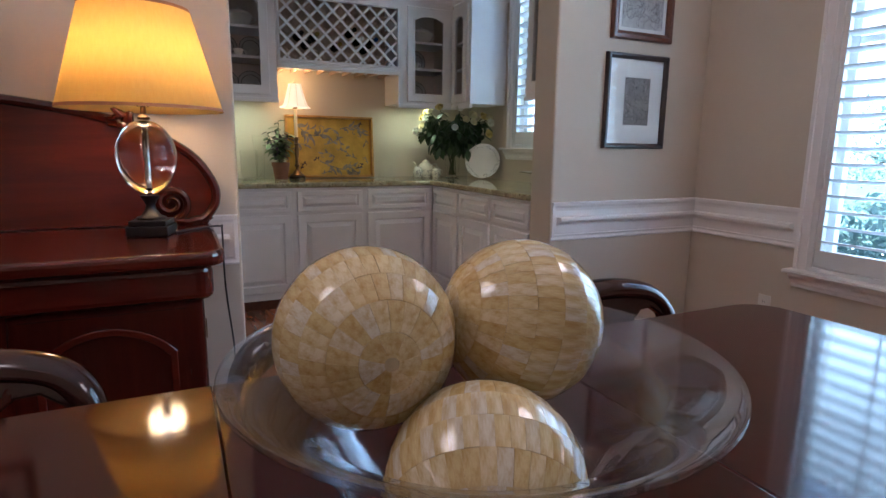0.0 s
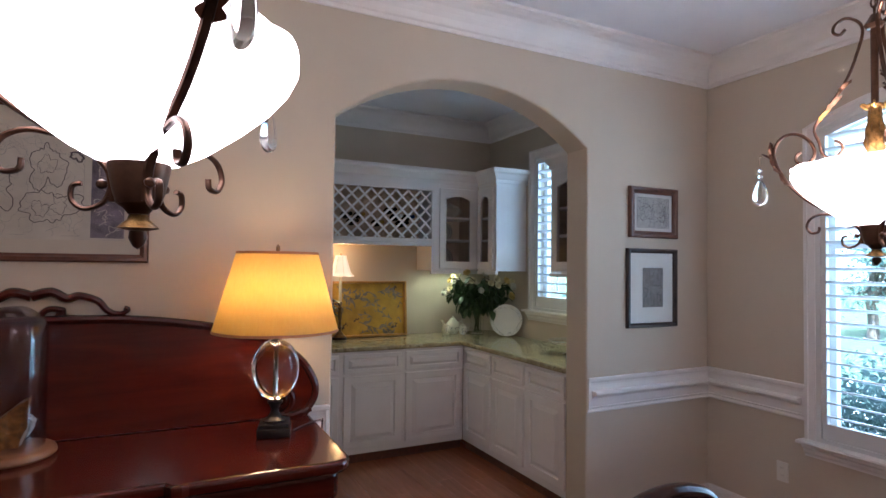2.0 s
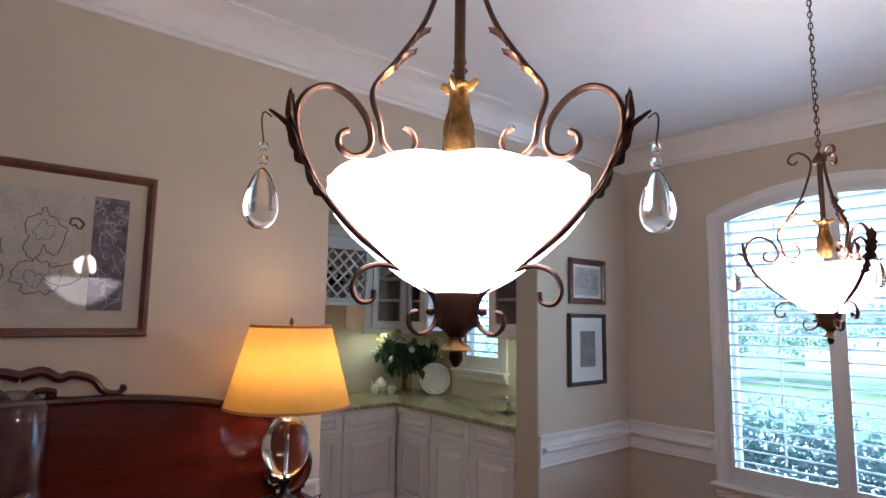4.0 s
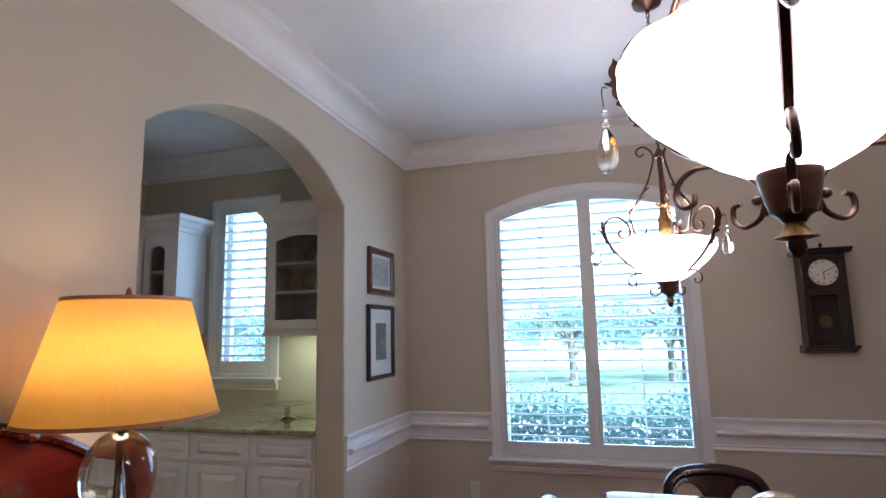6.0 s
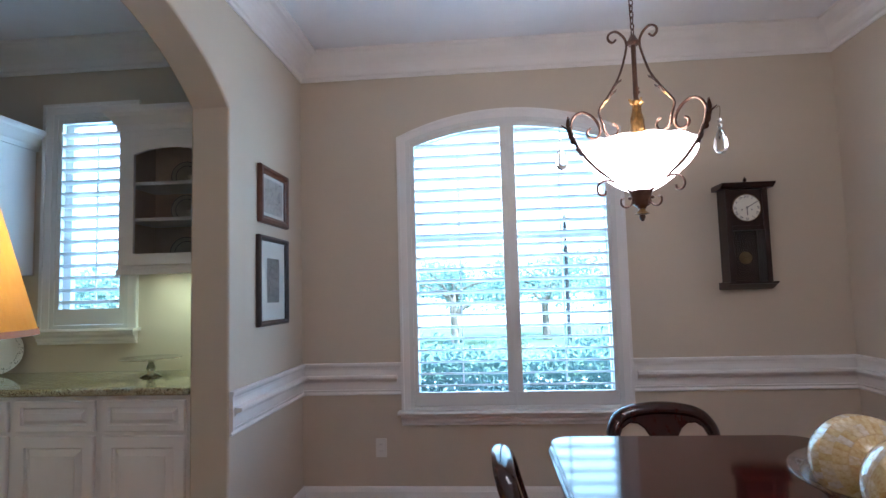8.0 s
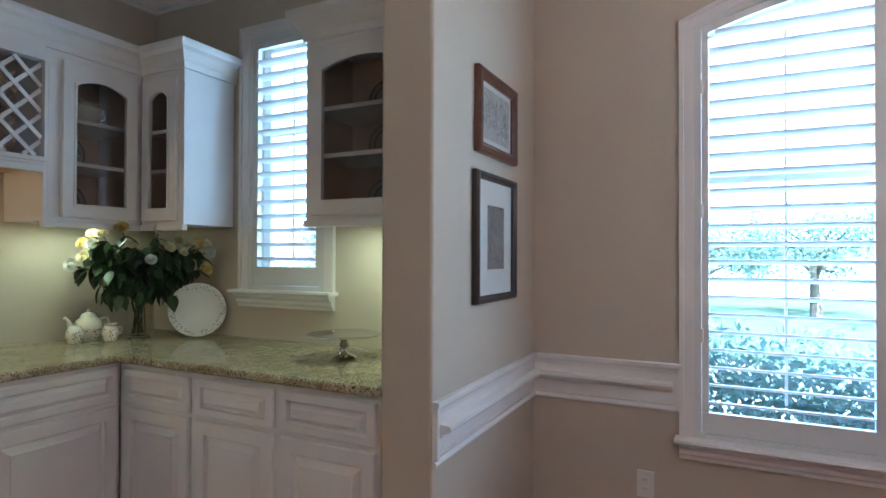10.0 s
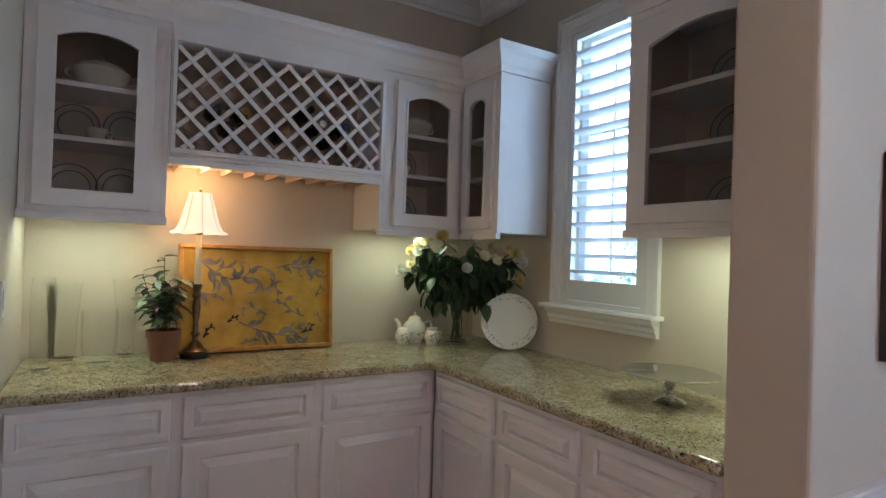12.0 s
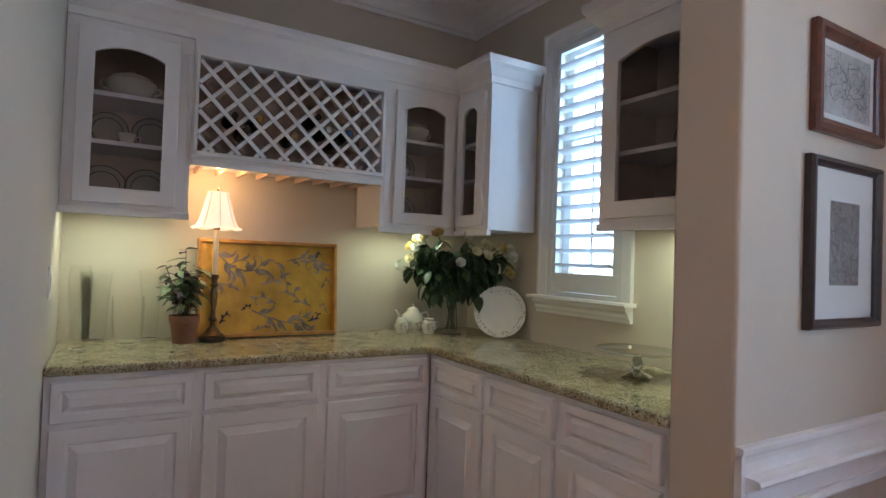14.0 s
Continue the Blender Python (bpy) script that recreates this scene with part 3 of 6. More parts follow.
        part("tilt_rod", box((xa + xb) / 2 - 0.005, (xa + xb) / 2 + 0.005, 0.052, 0.061, lo + bot + 0.02, head((xa + xb) / 2) - 0.08), SHUT, leaf)
        for hz in (0.25, 0.55, 0.85):
            hx = x0 if k == 0 else x1
            part("hinge", box(hx - 0.006, hx + 0.006, -0.012, -0.003, z0 + hz * (spring - z0) - 0.03, z0 + hz * (spring - z0) + 0.03, 0.001), CHROME_WHITE, leaf)
    if leaves > 1:
        part("mullion", box(w / 2 - 0.010, w / 2 + 0.010, -0.0075, 0.028, z0 + 0.0285, head(w / 2) - 0.001, 0.002), SHUT, win)
    sill = prism([(-0.075, z0 - 0.012), (-0.08, z0 - 0.004), (-0.075, z0 + 0.006), (0.003, z0 + 0.006), (0.003, z0 - 0.012)], "x", -casing - 0.03, w + casing + 0.03)
    part("window_sill", sill, TRIM, win)
    apron = prism([(-0.001, z0 - 0.085), (-0.018, z0 - 0.085), (-0.02, z0 - 0.07), (-0.03, z0 - 0.06), (-0.032, z0 - 0.045), (-0.05, z0 - 0.03), (-0.052, z0 - 0.012), (-0.001, z0 - 0.012)], "x", -casing - 0.012, w + casing + 0.012)
    part("apron", apron, TRIM, win)
    return win


TILT = -16
shutter_window("window_1", Matrix.Translation((0, WIN_Y1, 0)) @ FACE_WEST, WIN_Y1 - WIN_Y0, WIN_SILL, WIN_SPRING, WIN_TOP, 2, 0.0735, 0.066, 0.045, "arched window with white two-leaf louvred shutters")
shutter_window("window_2", Matrix.Translation((PAN_R, PW_Y1, 0)) @ FACE_WEST, PW_Y1 - PW_Y0, PW_Z0, PW_Z1, PW_Z1, 1, 0.0735, 0.066, 0.05, "small window with a white louvred shutter")

# ---- cabinets ----
TOP_Z, SLAB = 0.892, 0.036
BASE_Y, BASE_X = 1.565, -1.012


def raised(w, h, wide=0.052):
    return rings_panel(w, h, [(0, 0), (0, 0.015), (0.004, 0.020), (wide, 0.020), (wide + 0.002, 0.007), (wide + 0.009, 0.004), (wide + 0.037, 0.0185), (wide + 0.0385, 0.022)])


def raised_drawer(w, h):
    return rings_panel(w, h, [(0, 0), (0, 0.015), (0.004, 0.020), (0.03, 0.020), (0.032, 0.007), (0.037, 0.004), (0.055, 0.0185), (0.0565, 0.022)])


def base_cabinet(m, w, deep, label, left=0.02, right=0.02):
    cab = thing("base_cabinet", m, label, "cabinet", "white base cabinets")
    z1 = TOP_Z - SLAB
    part("body", box(0, w, 0, deep, 0.075, z1 - 0.001), CAB, cab)
    part("toe_kick", box(0, w, 0.03, 0.045, 0.001, 0.075), FRAMEWOOD, cab)
    part("drawer_front", raised_drawer(w - left - right, 0.145), CAB, cab, m=Matrix.Translation((left, -0.0005, 0.688)))
    part("door", raised(w - left - right, 0.54), CAB, cab, m=Matrix.Translation((left, -0.0005, 0.128)))
    return cab


for x0, x1 in ((-2.563, -2.063), (-2.063, -1.557), (-1.557, -1.016)):
    base_cabinet(Matrix.Translation((x0, BASE_Y, 0)), x1 - x0, PAN_BACK - BASE_Y - 0.003, "white raised-panel base cabinet with a drawer under granite")
for y0, y1, near in ((1.5635, 1.094, 0.043), (1.094, 0.651, 0.02), (0.651, 0.20, 0.02)):
    base_cabinet(Matrix.Translation((BASE_X, y0, 0)) @ FACE_WEST, y0 - y1, PAN_R - BASE_X - 0.003, "white raised-panel base cabinet with a drawer by the pantry window", left=near)

# granite worktop in an L
pts = [(PAN_L + 0.002, BASE_Y - 0.035), (BASE_X - 0.035, BASE_Y - 0.035), (BASE_X - 0.035, ARCH_DEEP + 0.004), (PAN_R - 0.002, ARCH_DEEP + 0.004), (PAN_R - 0.002, PAN_BACK - 0.002), (PAN_L + 0.002, PAN_BACK - 0.002)]
worktop = tagged(part("worktop", prism(pts, "z", TOP_Z - SLAB, TOP_Z), GRANITE), "speckled beige and green granite worktop on white cabinets", "worktop")
soft_edges(worktop, 0.012)

UP_Y, UP_Z0, UP_Z1 = 1.862, 1.445, 2.26


def cab_crown(bm, pts_xy, z0):
    """A small crown that runs along a bent line; pts_xy: place and outward direction at each bend."""
    prof = [(0.0, z0), (0.012, z0), (0.014, z0 + 0.03), (0.022, z0 + 0.04), (0.045, z0 + 0.075), (0.062, z0 + 0.09), (0.066, z0 + 0.105), (0.066, z0 + 0.125), (0.0, z0 + 0.125)]
    rings = [[bm.verts.new((x + o * dx, y + o * dy, z)) for o, z in prof] for x, y, dx, dy in pts_xy]
    for a, b in zip(rings, rings[1:]):
        for i in range(len(prof)):
            bm.faces.new((a[i - 1], a[i], b[i], b[i - 1]))
    bm.faces.new(rings[0]), bm.faces.new(rings[-1])
    return bm


def glass_door(parent, x0, x1, z0, z1, stile=0.058, rise=0.045):
    w, h = x1 - x0, z1 - z0
    door = part("door", hollow(boxed(0, w, 0, h), arched(stile, w - stile, stile + 0.004, h - stile - rise, h - stile - 0.01), "y", -0.02, 0.0), CAB, parent, m=Matrix.Translation((x0, -0.001, z0)))
    soft_edges(door, 0.005)
    part("bead", hollow(arched(stile - 0.010, w - stile + 0.010, stile - 0.006, h - stile - rise + 0.006, h - stile), arched(stile + 0.001, w - stile - 0.001, stile + 0.005, h - stile - rise - 0.001, h - stile - 0.011), "y", -0.0245, -0.0195), CAB, door)
    glazed("pane", arched(stile, w - stile, stile, h - stile - rise, h - stile - 0.01), -0.008, CABPANE, door)
    return door


def upper_cabinet(m, w, deep, doors, label, z1=UP_Z1, left_side=True, right_side=True, shelves=(1.755, 1.955)):
    """A wall cabinet in local x, z facing -y: open box, shelves, glass doors, light rail."""
    cab = thing("wall_cabinet", m, label, "cabinet", "white wall cabinets")
    z0 = UP_Z0 + 0.03
    part("back", box(0, w, deep - 0.012, deep - 0.002, z0, z1), INNER, cab)
    for a, b in ((0, 0.018), (w - 0.018, w)):
        part("side", box(a, b, 0.0, deep - 0.013, z0, z1), CAB, cab)
    part("bottom", box(0.0185, w - 0.0185, 0.0, deep - 0.013, z0, z0 + 0.018), CAB, cab)
    part("top", box(0.0185, w - 0.0185, 0.0, deep - 0.013, z1 - 0.018, z1), CAB, cab)
    for a in (0.019, w - 0.024):
        part("lining", box(a, a + 0.005, 0.003, deep - 0.014, z0 + 0.019, z1 - 0.019), INNER, cab)
    for s in shelves:
        part("shelf", box(0.0245, w - 0.0245, 0.012, deep - 0.014, s - 0.018, s), CAB, cab)
    lo, hi = min(d[0] for d in doors), max(d[1] for d in doors)
    if lo > 0.02:
        part("face_stile", box(0.0185, lo + 0.04, -0.001, 0.017, z0 + 0.0185, z1 - 0.0185), CAB, cab)
    if hi < w - 0.02:
        part("face_stile", box(hi - 0.04, w - 0.0185, -0.001, 0.017, z0 + 0.0185, z1 - 0.0185), CAB, cab)
    part("face_rail", box(0.0, w, -0.0015, -0.0002, z1 - 0.09, z1), CAB, cab)
    part("light_rail", box(-0.006 if left_side else 0, w + (0.006 if right_side else 0), -0.012, 0.02, UP_Z0, UP_Z0 + 0.029, 0.004), CAB, cab)
    for a, b in doors:
        glass_door(cab, a, b, z0 + 0.018, z1 - 0.055)
    return cab


DEEP = PAN_BACK - UP_Y
up_left = upper_cabinet(Matrix.Translation((PAN_L + 0.003, UP_Y, 0)), 0.468, DEEP, [(0.04, 0.413)], "white wall cabinet with an arched glass door and dishes")
up_mid = upper_cabinet(Matrix.Translation((-1.178, UP_Y, 0)), 0.463, DEEP, [(0.07, 0.428)], "white wall cabinet with an arched glass door in the corner")
CORN_X = -0.712
up_corner = upper_cabinet(Matrix.Translation((CORN_X, 1.856, 0)) @ FACE_WEST, 0.31, PAN_R - CORN_X, [(0.02, 0.275)], "white wall cabinet with a narrow arched glass door")
up_right = upper_cabinet(Matrix.Translation((-0.705, 0.79, 0)) @ FACE_WEST, 0.585, PAN_R + 0.705, [(0.04, 0.55)], "white wall cabinet with an arched glass door beside the window")

D7 = 0.7071
crown = cab_crown(bmesh.new(), [(PAN_L + 0.003, UP_Y, 0, -1), (CORN_X, UP_Y, -1, -1), (CORN_X, 1.546, -1, -1), (PAN_R - 0.003, 1.546, 0, -1)], UP_Z1 - 0.02)
tagged(part("cabinet_crown", crown, CAB), "white stepped crown on top of the wall cabinets", "trim", kind="structure")
crown = cab_crown(bmesh.new(), [(PAN_R - 0.003, 0.79, 0, 1), (-0.705, 0.79, -1, 1), (-0.705, 0.205, -1, 0)], UP_Z1 - 0.02)
tagged(part("cabinet_crown", crown, CAB), "white stepped crown on top of the window-side cabinet", "trim", kind="structure")

# wine rack between the cabinets
RX0, RX1, RZ0, RZ1 = -2.094, -1.179, 1.685, 2.265
rack = thing("wine_rack", Matrix.Translation((RX0, UP_Y, 0)), "white lattice wine rack with bottles above a glass holder", "wine rack")
rw = RX1 - RX0
part("back", box(0, rw, DEEP - 0.012, DEEP - 0.002, RZ0 + 0.03, RZ1), RACKWOOD, rack)
ZB, ZT = RZ0 + 0.065, RZ1 - 0.095
part("frame", hollow(boxed(0, rw, RZ0 + 0.03, RZ1), boxed(0.022, rw - 0.012, ZB, ZT), "y", -0.012, 0.012), CAB, rack)
part("frame_bead", hollow(boxed(0.006, rw - 0.002, ZB - 0.02, ZT + 0.02), boxed(0.021, rw - 0.011, ZB - 0.001, ZT + 0.001), "y", -0.028, -0.0125), CAB, rack)
part("floor_board", box(0.0, rw, 0.0125, DEEP - 0.013, RZ0 + 0.03, RZ0 + 0.045), CAB, rack)
part("ceiling_board", box(0.0, rw, 0.0125, DEEP - 0.013, RZ1 - 0.02, RZ1), CAB, rack)
lw, lh = rw - 0.034, ZT - ZB


def lattice(y0, y1, material, flip):
    step, t = 0.112, 0.0112
    k = -lh
    while k < lw:
        # a diagonal that starts at (k, 0) and climbs at 45 degrees, clipped to the opening
        a, b = max(0, k), min(lw, k + lh)
        if b - a > 0.03:
            p = [(a, a - k), (b, b - k)]
            pts = [(p[0][0] + t * D7, p[0][1] - t * D7), (p[1][0] + t * D7, p[1][1] - t * D7), (p[1][0] - t * D7, p[1][1] + t * D7), (p[0][0] - t * D7, p[0][1] + t * D7)]
            pts = [(min(lw, max(0, x)), min(lh, max(0, z))) for x, z in pts]
            pts = [((lw - x if flip else x) + 0.022, z + ZB) for x, z in pts]
            part("slat", prism(pts, "y", y0, y1), material, rack)
        k += step


lattice(-0.006, 0.003, CAB, False)
lattice(-0.0115, -0.0065, CAB, True)
lattice(0.20, 0.208, RACKWOOD, False)
lattice(0.190, 0.198, RACKWOOD, True)
for q in range(9):
    part("stemware_rail", box(0.05 + q * 0.1, 0.062 + q * 0.1, 0.02, DEEP - 0.02, RZ0 + 0.004, RZ0 + 0.03), RACKWOOD, rack)
part("lower_rail", box(0, rw, -0.014, 0.006, RZ0, RZ0 + 0.029, 0.004), CAB, rack)


def bottle(x, z, cap):
    # the neck lies in the middle of the lattice hole nearest to x, z
    u, v = x - RX0 - 0.022, z - ZB
    p = -lh + 0.112 * (math.floor((u - v + lh) / 0.112) + 0.5)
    q = -lh + 0.112 * (math.floor((lw - u - v + lh) / 0.112) + 0.5)
    x, z = RX0 + 0.022 + (p - q + lw) / 2, ZB + (lw - p - q) / 2
    b = thing("wine_bottle", Matrix.Translation((x, 2.115, z)) @ pose(0, 0, 0, 90, 0, 0), "dark wine bottle lying in the rack", "bottle", "bottles in the rack")
    part("glass_body", lathe([(0.0, 0.0), (0.030, 0.0), (0.033, 0.006), (0.033, 0.10), (0.027, 0.13), (0.014, 0.16), (0.0135, 0.195)], 18), BOTTLE, b, smooth=True)
    part("foil_cap", lathe([(0.0145, 0.185), (0.0145, 0.23), (0.016, 0.231), (0.016, 0.24), (0.0, 0.2405)], 14), cap, b, smooth=True)


for x, z, c in ((-1.940, 1.955, BOTTLE), (-1.770, 1.935, FOIL_GOLD), (-1.635, 1.925, FOIL_GOLD), (-1.895, 1.88, BOTTLE), (-1.495, 1.92, FOIL_WHITE), (-1.435, 1.865, BOTTLE), (-1.330, 1.91, FOIL_BLUE), (-1.525, 1.955, BOTTLE)):
    bottle(x, z, c)

# lamps under the cabinets
for at, sx, sy, pw in (((-2.33, 1.95, UP_Z0 + 0.024), 0.32, 0.10, 0.145), ((-0.96, 1.95, UP_Z0 + 0.024), 0.30, 0.10, 0.155), ((-0.60, 0.50, UP_Z0 + 0.024), 0.10, 0.42, 0.18)):
    fix = thing("under_cabinet_light", Matrix.Translation(at), "slim white light under a wall cabinet", "light", "under-cabinet lights")
    part("housing", box(-sx / 2 - 0.01, sx / 2 + 0.01, -sy / 2 - 0.01, sy / 2 + 0.01, -0.002, 0.005, 0.001), CAB, fix)
    part("diffuser", box(-sx / 2, sx / 2, -sy / 2, sy / 2, -0.007, -0.0025, 0.001), CANLIGHT, fix)
    area_lamp("under_cabinet_lamp", (at[0], at[1], at[2] - 0.009), (at[0], at[1], 0), sx, sy, pw, (0.72, 1.0, 0.52))

# ---- sideboard ----
SB_X, SB_TOP, SB_HALF, SB_FRONT = -3.72, 0.842, 1.045, -0.70
sb = thing("sideboard", Matrix.Translation((SB_X, 0, 0)), "red mahogany sideboard with a carved arched back", "sideboard")


def slab_outline(half, front, back, r, mid, step):
    """A breakfront top: middle drawn back a little, corners rounded."""
    pts = [(-half, back)]
    for i in range(7):
        a = math.pi + i / 6 * math.pi / 2
        pts.append((-half + r + r * math.cos(a), front + r + r * math.sin(a)))
    for s in (-1, 1):
        q = [(s * mid, front), (s * (mid - 0.02), front - 0.012), (s * (mid - 0.05), front - 0.002), (s * (mid - 0.07), front + step)]
        pts += q if s < 0 else list(reversed(q))
    for i in range(7):
        a = -math.pi / 2 + i / 6 * math.pi / 2
        pts.append((half - r + r * math.cos(a), front + r + r * math.sin(a)))
    return pts + [(half, back)]


top = part("top", prism(slab_outline(SB_HALF, SB_FRONT, -0.03, 0.075, 0.52, 0.03), "z", SB_TOP - 0.045, SB_TOP), MAHOG, sb)
soft_edges(top, 0.016)
drawer = part("frieze", prism(slab_outline(SB_HALF - 0.035, SB_FRONT + 0.04, -0.032, 0.05, 0.5, 0.025), "z", SB_TOP - 0.15, SB_TOP - 0.046), MAHOG, sb)
soft_edges(drawer, 0.02)
part("body", prism(slab_outline(SB_HALF - 0.065, SB_FRONT + 0.07, -0.034, 0.02, 0.48, 0.02), "z", 0.10, SB_TOP - 0.151), MAHOG_UP, sb)
plinth = part("plinth", prism(slab_outline(SB_HALF - 0.04, SB_FRONT + 0.045, -0.033, 0.03, 0.5, 0.02), "z", 0.001, 0.099), MAHOG, sb)
for x0, x1 in ((-0.93, -0.52), (-0.46, -0.01), (0.01, 0.46), (0.52, 0.93)):
    o = arched(x0 + 0.03, x1 - 0.03, 0.16, 0.55, 0.635)
    i = arched(x0 + 0.052, x1 - 0.052, 0.182, 0.535, 0.613)
    y = SB_FRONT + 0.07 + (0.02 if abs(x0 + x1) < 1 else 0)
    d = part("door", prism([(x0, 0.12), (x1, 0.12), (x1, 0.67), (x0, 0.67)], "y", y - 0.012, y - 0.001), MAHOG_UP, sb)
    mo = part("arched_moulding", hollow(o, i, "y", y - 0.026, y - 0.0125), MAHOG, d)
    soft_edges(mo, 0.005)
for s in (-1, 1):
    part("hinge", box(s * (SB_HALF - 0.064), s * (SB_HALF - 0.064) + s * 0.004, SB_FRONT + 0.10, SB_FRONT + 0.115, 0.56, 0.62), BRASS, sb)

# arched back: outline from one end over the crest
half_line = [(0.0, 1.30), (0.30, 1.296), (0.55, 1.268), (0.72, 1.232), (0.87, 1.178), (0.99, 1.10), (1.055, 1.0), (1.06, 0.93), (1.03, 0.88), (0.98, 0.846)]
right = [(p.x, p.z) for p in curve([(x, 0, z) for x, z in half_line], 5)]
outline = [(-x, z) for x, z in reversed(right)][:-1] + right
outline = [(x, max(z, SB_TOP + 0.001)) for x, z in outline]
part("back_panel", prism(outline, "y", -0.055, -0.03), MAHOG, sb)
edge = part("back_moulding", tube([(x, -0.055, z - 0.004) for x, z in outline], 0.017, 8), MAHOG_UP, sb, smooth=True)


def spiral(cx, cz, r0, turns, start, y, way=1, n=40):
    return [(cx + r0 * (1 - 0.85 * i / n) * math.cos(start + way * turns * 2 * math.pi * i / n), y, cz + r0 * (1 - 0.85 * i / n) * math.sin(start + way * turns * 2 * math.pi * i / n)) for i in range(n + 1)]


for s in (-1, 1):
    sp = spiral(0.905 * s, 0.925, 0.062, 1.75, -math.pi / 2 if s > 0 else -math.pi / 2, -0.066, s)
    part("volute", tube([(s * 1.0, -0.064, 0.862), (s * 0.96, -0.066, 0.852)] + sp, [0.016] * 2 + [0.016 - 0.009 * i / 40 for i in range(41)], 8), MAHOG_UP, sb, smooth=True)
    bm = bmesh.new()
    for q in range(5):
        a = q / 5 * 2 * math.pi
        lathe([(0.0, -0.012), (0.011, -0.006), (0.013, 0.0), (0.009, 0.01), (0.0, 0.014)], 8, bm)
        bmesh.ops.translate(bm, verts=bm.verts[-34:], vec=(0.016 * math.cos(a), 0, 0.016 * math.sin(a)))
    part("carved_knot", bm, MAHOG_UP, sb, smooth=True, m=Matrix.Translation((s * 0.76, -0.072, 1.222)) @ Matrix.Diagonal((1.6, 1, 1.2, 1)))
    # open scroll crest
    part("crest_scroll", tube(curve([(0, -0.045, 1.385), (s * 0.06, -0.045, 1.40), (s * 0.11, -0.045, 1.375), (s * 0.15, -0.045, 1.385), (s * 0.21, -0.045, 1.365), (s * 0.245, -0.045, 1.325), (s * 0.285, -0.045, 1.312), (s * 0.315, -0.045, 1.328), (s * 0.30, -0.045, 1.338)], 5), [0.02 - 0.012 * i / 40 for i in range(41)], 8), MAHOG_UP, sb, smooth=True)
    part("crest_scroll", tube(curve([(s * 0.02, -0.045, 1.30), (s * 0.05, -0.045, 1.335), (s * 0.10, -0.045, 1.33), (s * 0.085, -0.045, 1.31), (s * 0.14, -0.045, 1.30)], 5), 0.012, 8), MAHOG_UP, sb, smooth=True)
    part("foot_carving", tube(spiral(s * 1.02, 0.858, 0.02, 1.2, 0, -0.06, s, 16), 0.009, 6), MAHOG_UP, sb, smooth=True)

# ---- lamps ----
LX, LY = -2.875, -0.285
lamp = thing("table_lamp", Matrix.Translation((LX, LY, SB_TOP)), "glass egg table lamp with a lit amber shade on the sideboard", "lamp")
part("base", box(-0.063, 0.063, -0.063, 0.063, 0.001, 0.034, 0.003), BLACKMETAL, lamp, m=pose(0, 0, 0, 0, 0, -14))
part("base_step", box(-0.057, 0.057, -0.057, 0.057, 0.0345, 0.052, 0.003), BLACKMETAL, lamp, m=pose(0, 0, 0, 0, 0, -14))
part("stem", lathe([(0.0, 0.0525), (0.045, 0.0525), (0.046, 0.06), (0.03, 0.066), (0.017, 0.085), (0.014, 0.10), (0.022, 0.118), (0.028, 0.124), (0.029, 0.132)], 24), BLACKMETAL, lamp, smooth=True)
egg = [(0.0, 0.1325)] + [(0.091 * math.sin(t) * (1 - 0.04 * math.cos(t)), 0.255 - 0.122 * math.cos(t)) for t in [math.pi * i / 20 for i in range(2, 19)]] + [(0.0, 0.377)]
part("glass_egg", lathe(egg, 36), CRYSTAL, lamp, "clear glass egg", smooth=True)
part("rod", lathe([(0.007, 0.15), (0.007, 0.36)], 12), SILVER, lamp, smooth=True)
part("neck", lathe([(0.018, 0.3775), (0.02, 0.385), (0.009, 0.395), (0.008, 0.42), (0.016, 0.425), (0.016, 0.465)], 16), BRASS, lamp, smooth=True)
for s in (-1, 1):
    part("harp", tube(curve([(s * 0.012, 0, 0.42), (s * 0.03, 0, 0.43), (s * 0.035, 0, 0.45), (s * 0.045, 0, 0.56), (s * 0.03, 0, 0.68), (0, 0, 0.71)], 5), 0.0025, 6), BRASS, lamp, smooth=True)
SH0, SH1 = 0.408, 0.722
sh = part("shade", lathe([(0.243, SH0), (0.157, SH1)], 56, cap=False), SHADE, lamp, "pleatless amber fabric shade", smooth=True)
sh.modifiers.new("thick", 'SOLIDIFY').thickness = 0.0015
part("shade_band", lathe([(0.2445, SH0 - 0.001), (0.2425, SH0 + 0.009)], 56, cap=False), SHADE_BAND, sh, smooth=True)
part("shade_band", lathe([(0.1605, SH1 - 0.009), (0.158, SH1 + 0.001)], 56, cap=False), SHADE_BAND, sh, smooth=True)
for k in range(3):
    a = k * 2 * math.pi / 3
    part("spider", tube([(0, 0, 0.713), (0.156 * math.cos(a), 0.156 * math.sin(a), 0.718)], 0.002, 6), BRASS, sh)
part("finial", lathe([(0.0, 0.712), (0.006, 0.714), (0.004, 0.722), (0.009, 0.732), (0.007, 0.745), (0.0, 0.756)], 12), BRASS, lamp, smooth=True)
part("bulb", lathe([(0.0, 0.466), (0.014, 0.468), (0.016, 0.49), (0.03, 0.53), (0.03, 0.555), (0.018, 0.575), (0.0, 0.58)], 16), glow("bulb_glow", (1.0, 0.78, 0.48), 2.4), lamp, smooth=True)
point_lamp("sideboard_bulb", (LX, LY, SB_TOP + 0.480), 0.43, (1.0, 0.72, 0.33), 0.06)
point_lamp("sideboard_bulb", (LX, LY, SB_TOP + 0.600), 0.34, (1.0, 0.72, 0.33), 0.06)
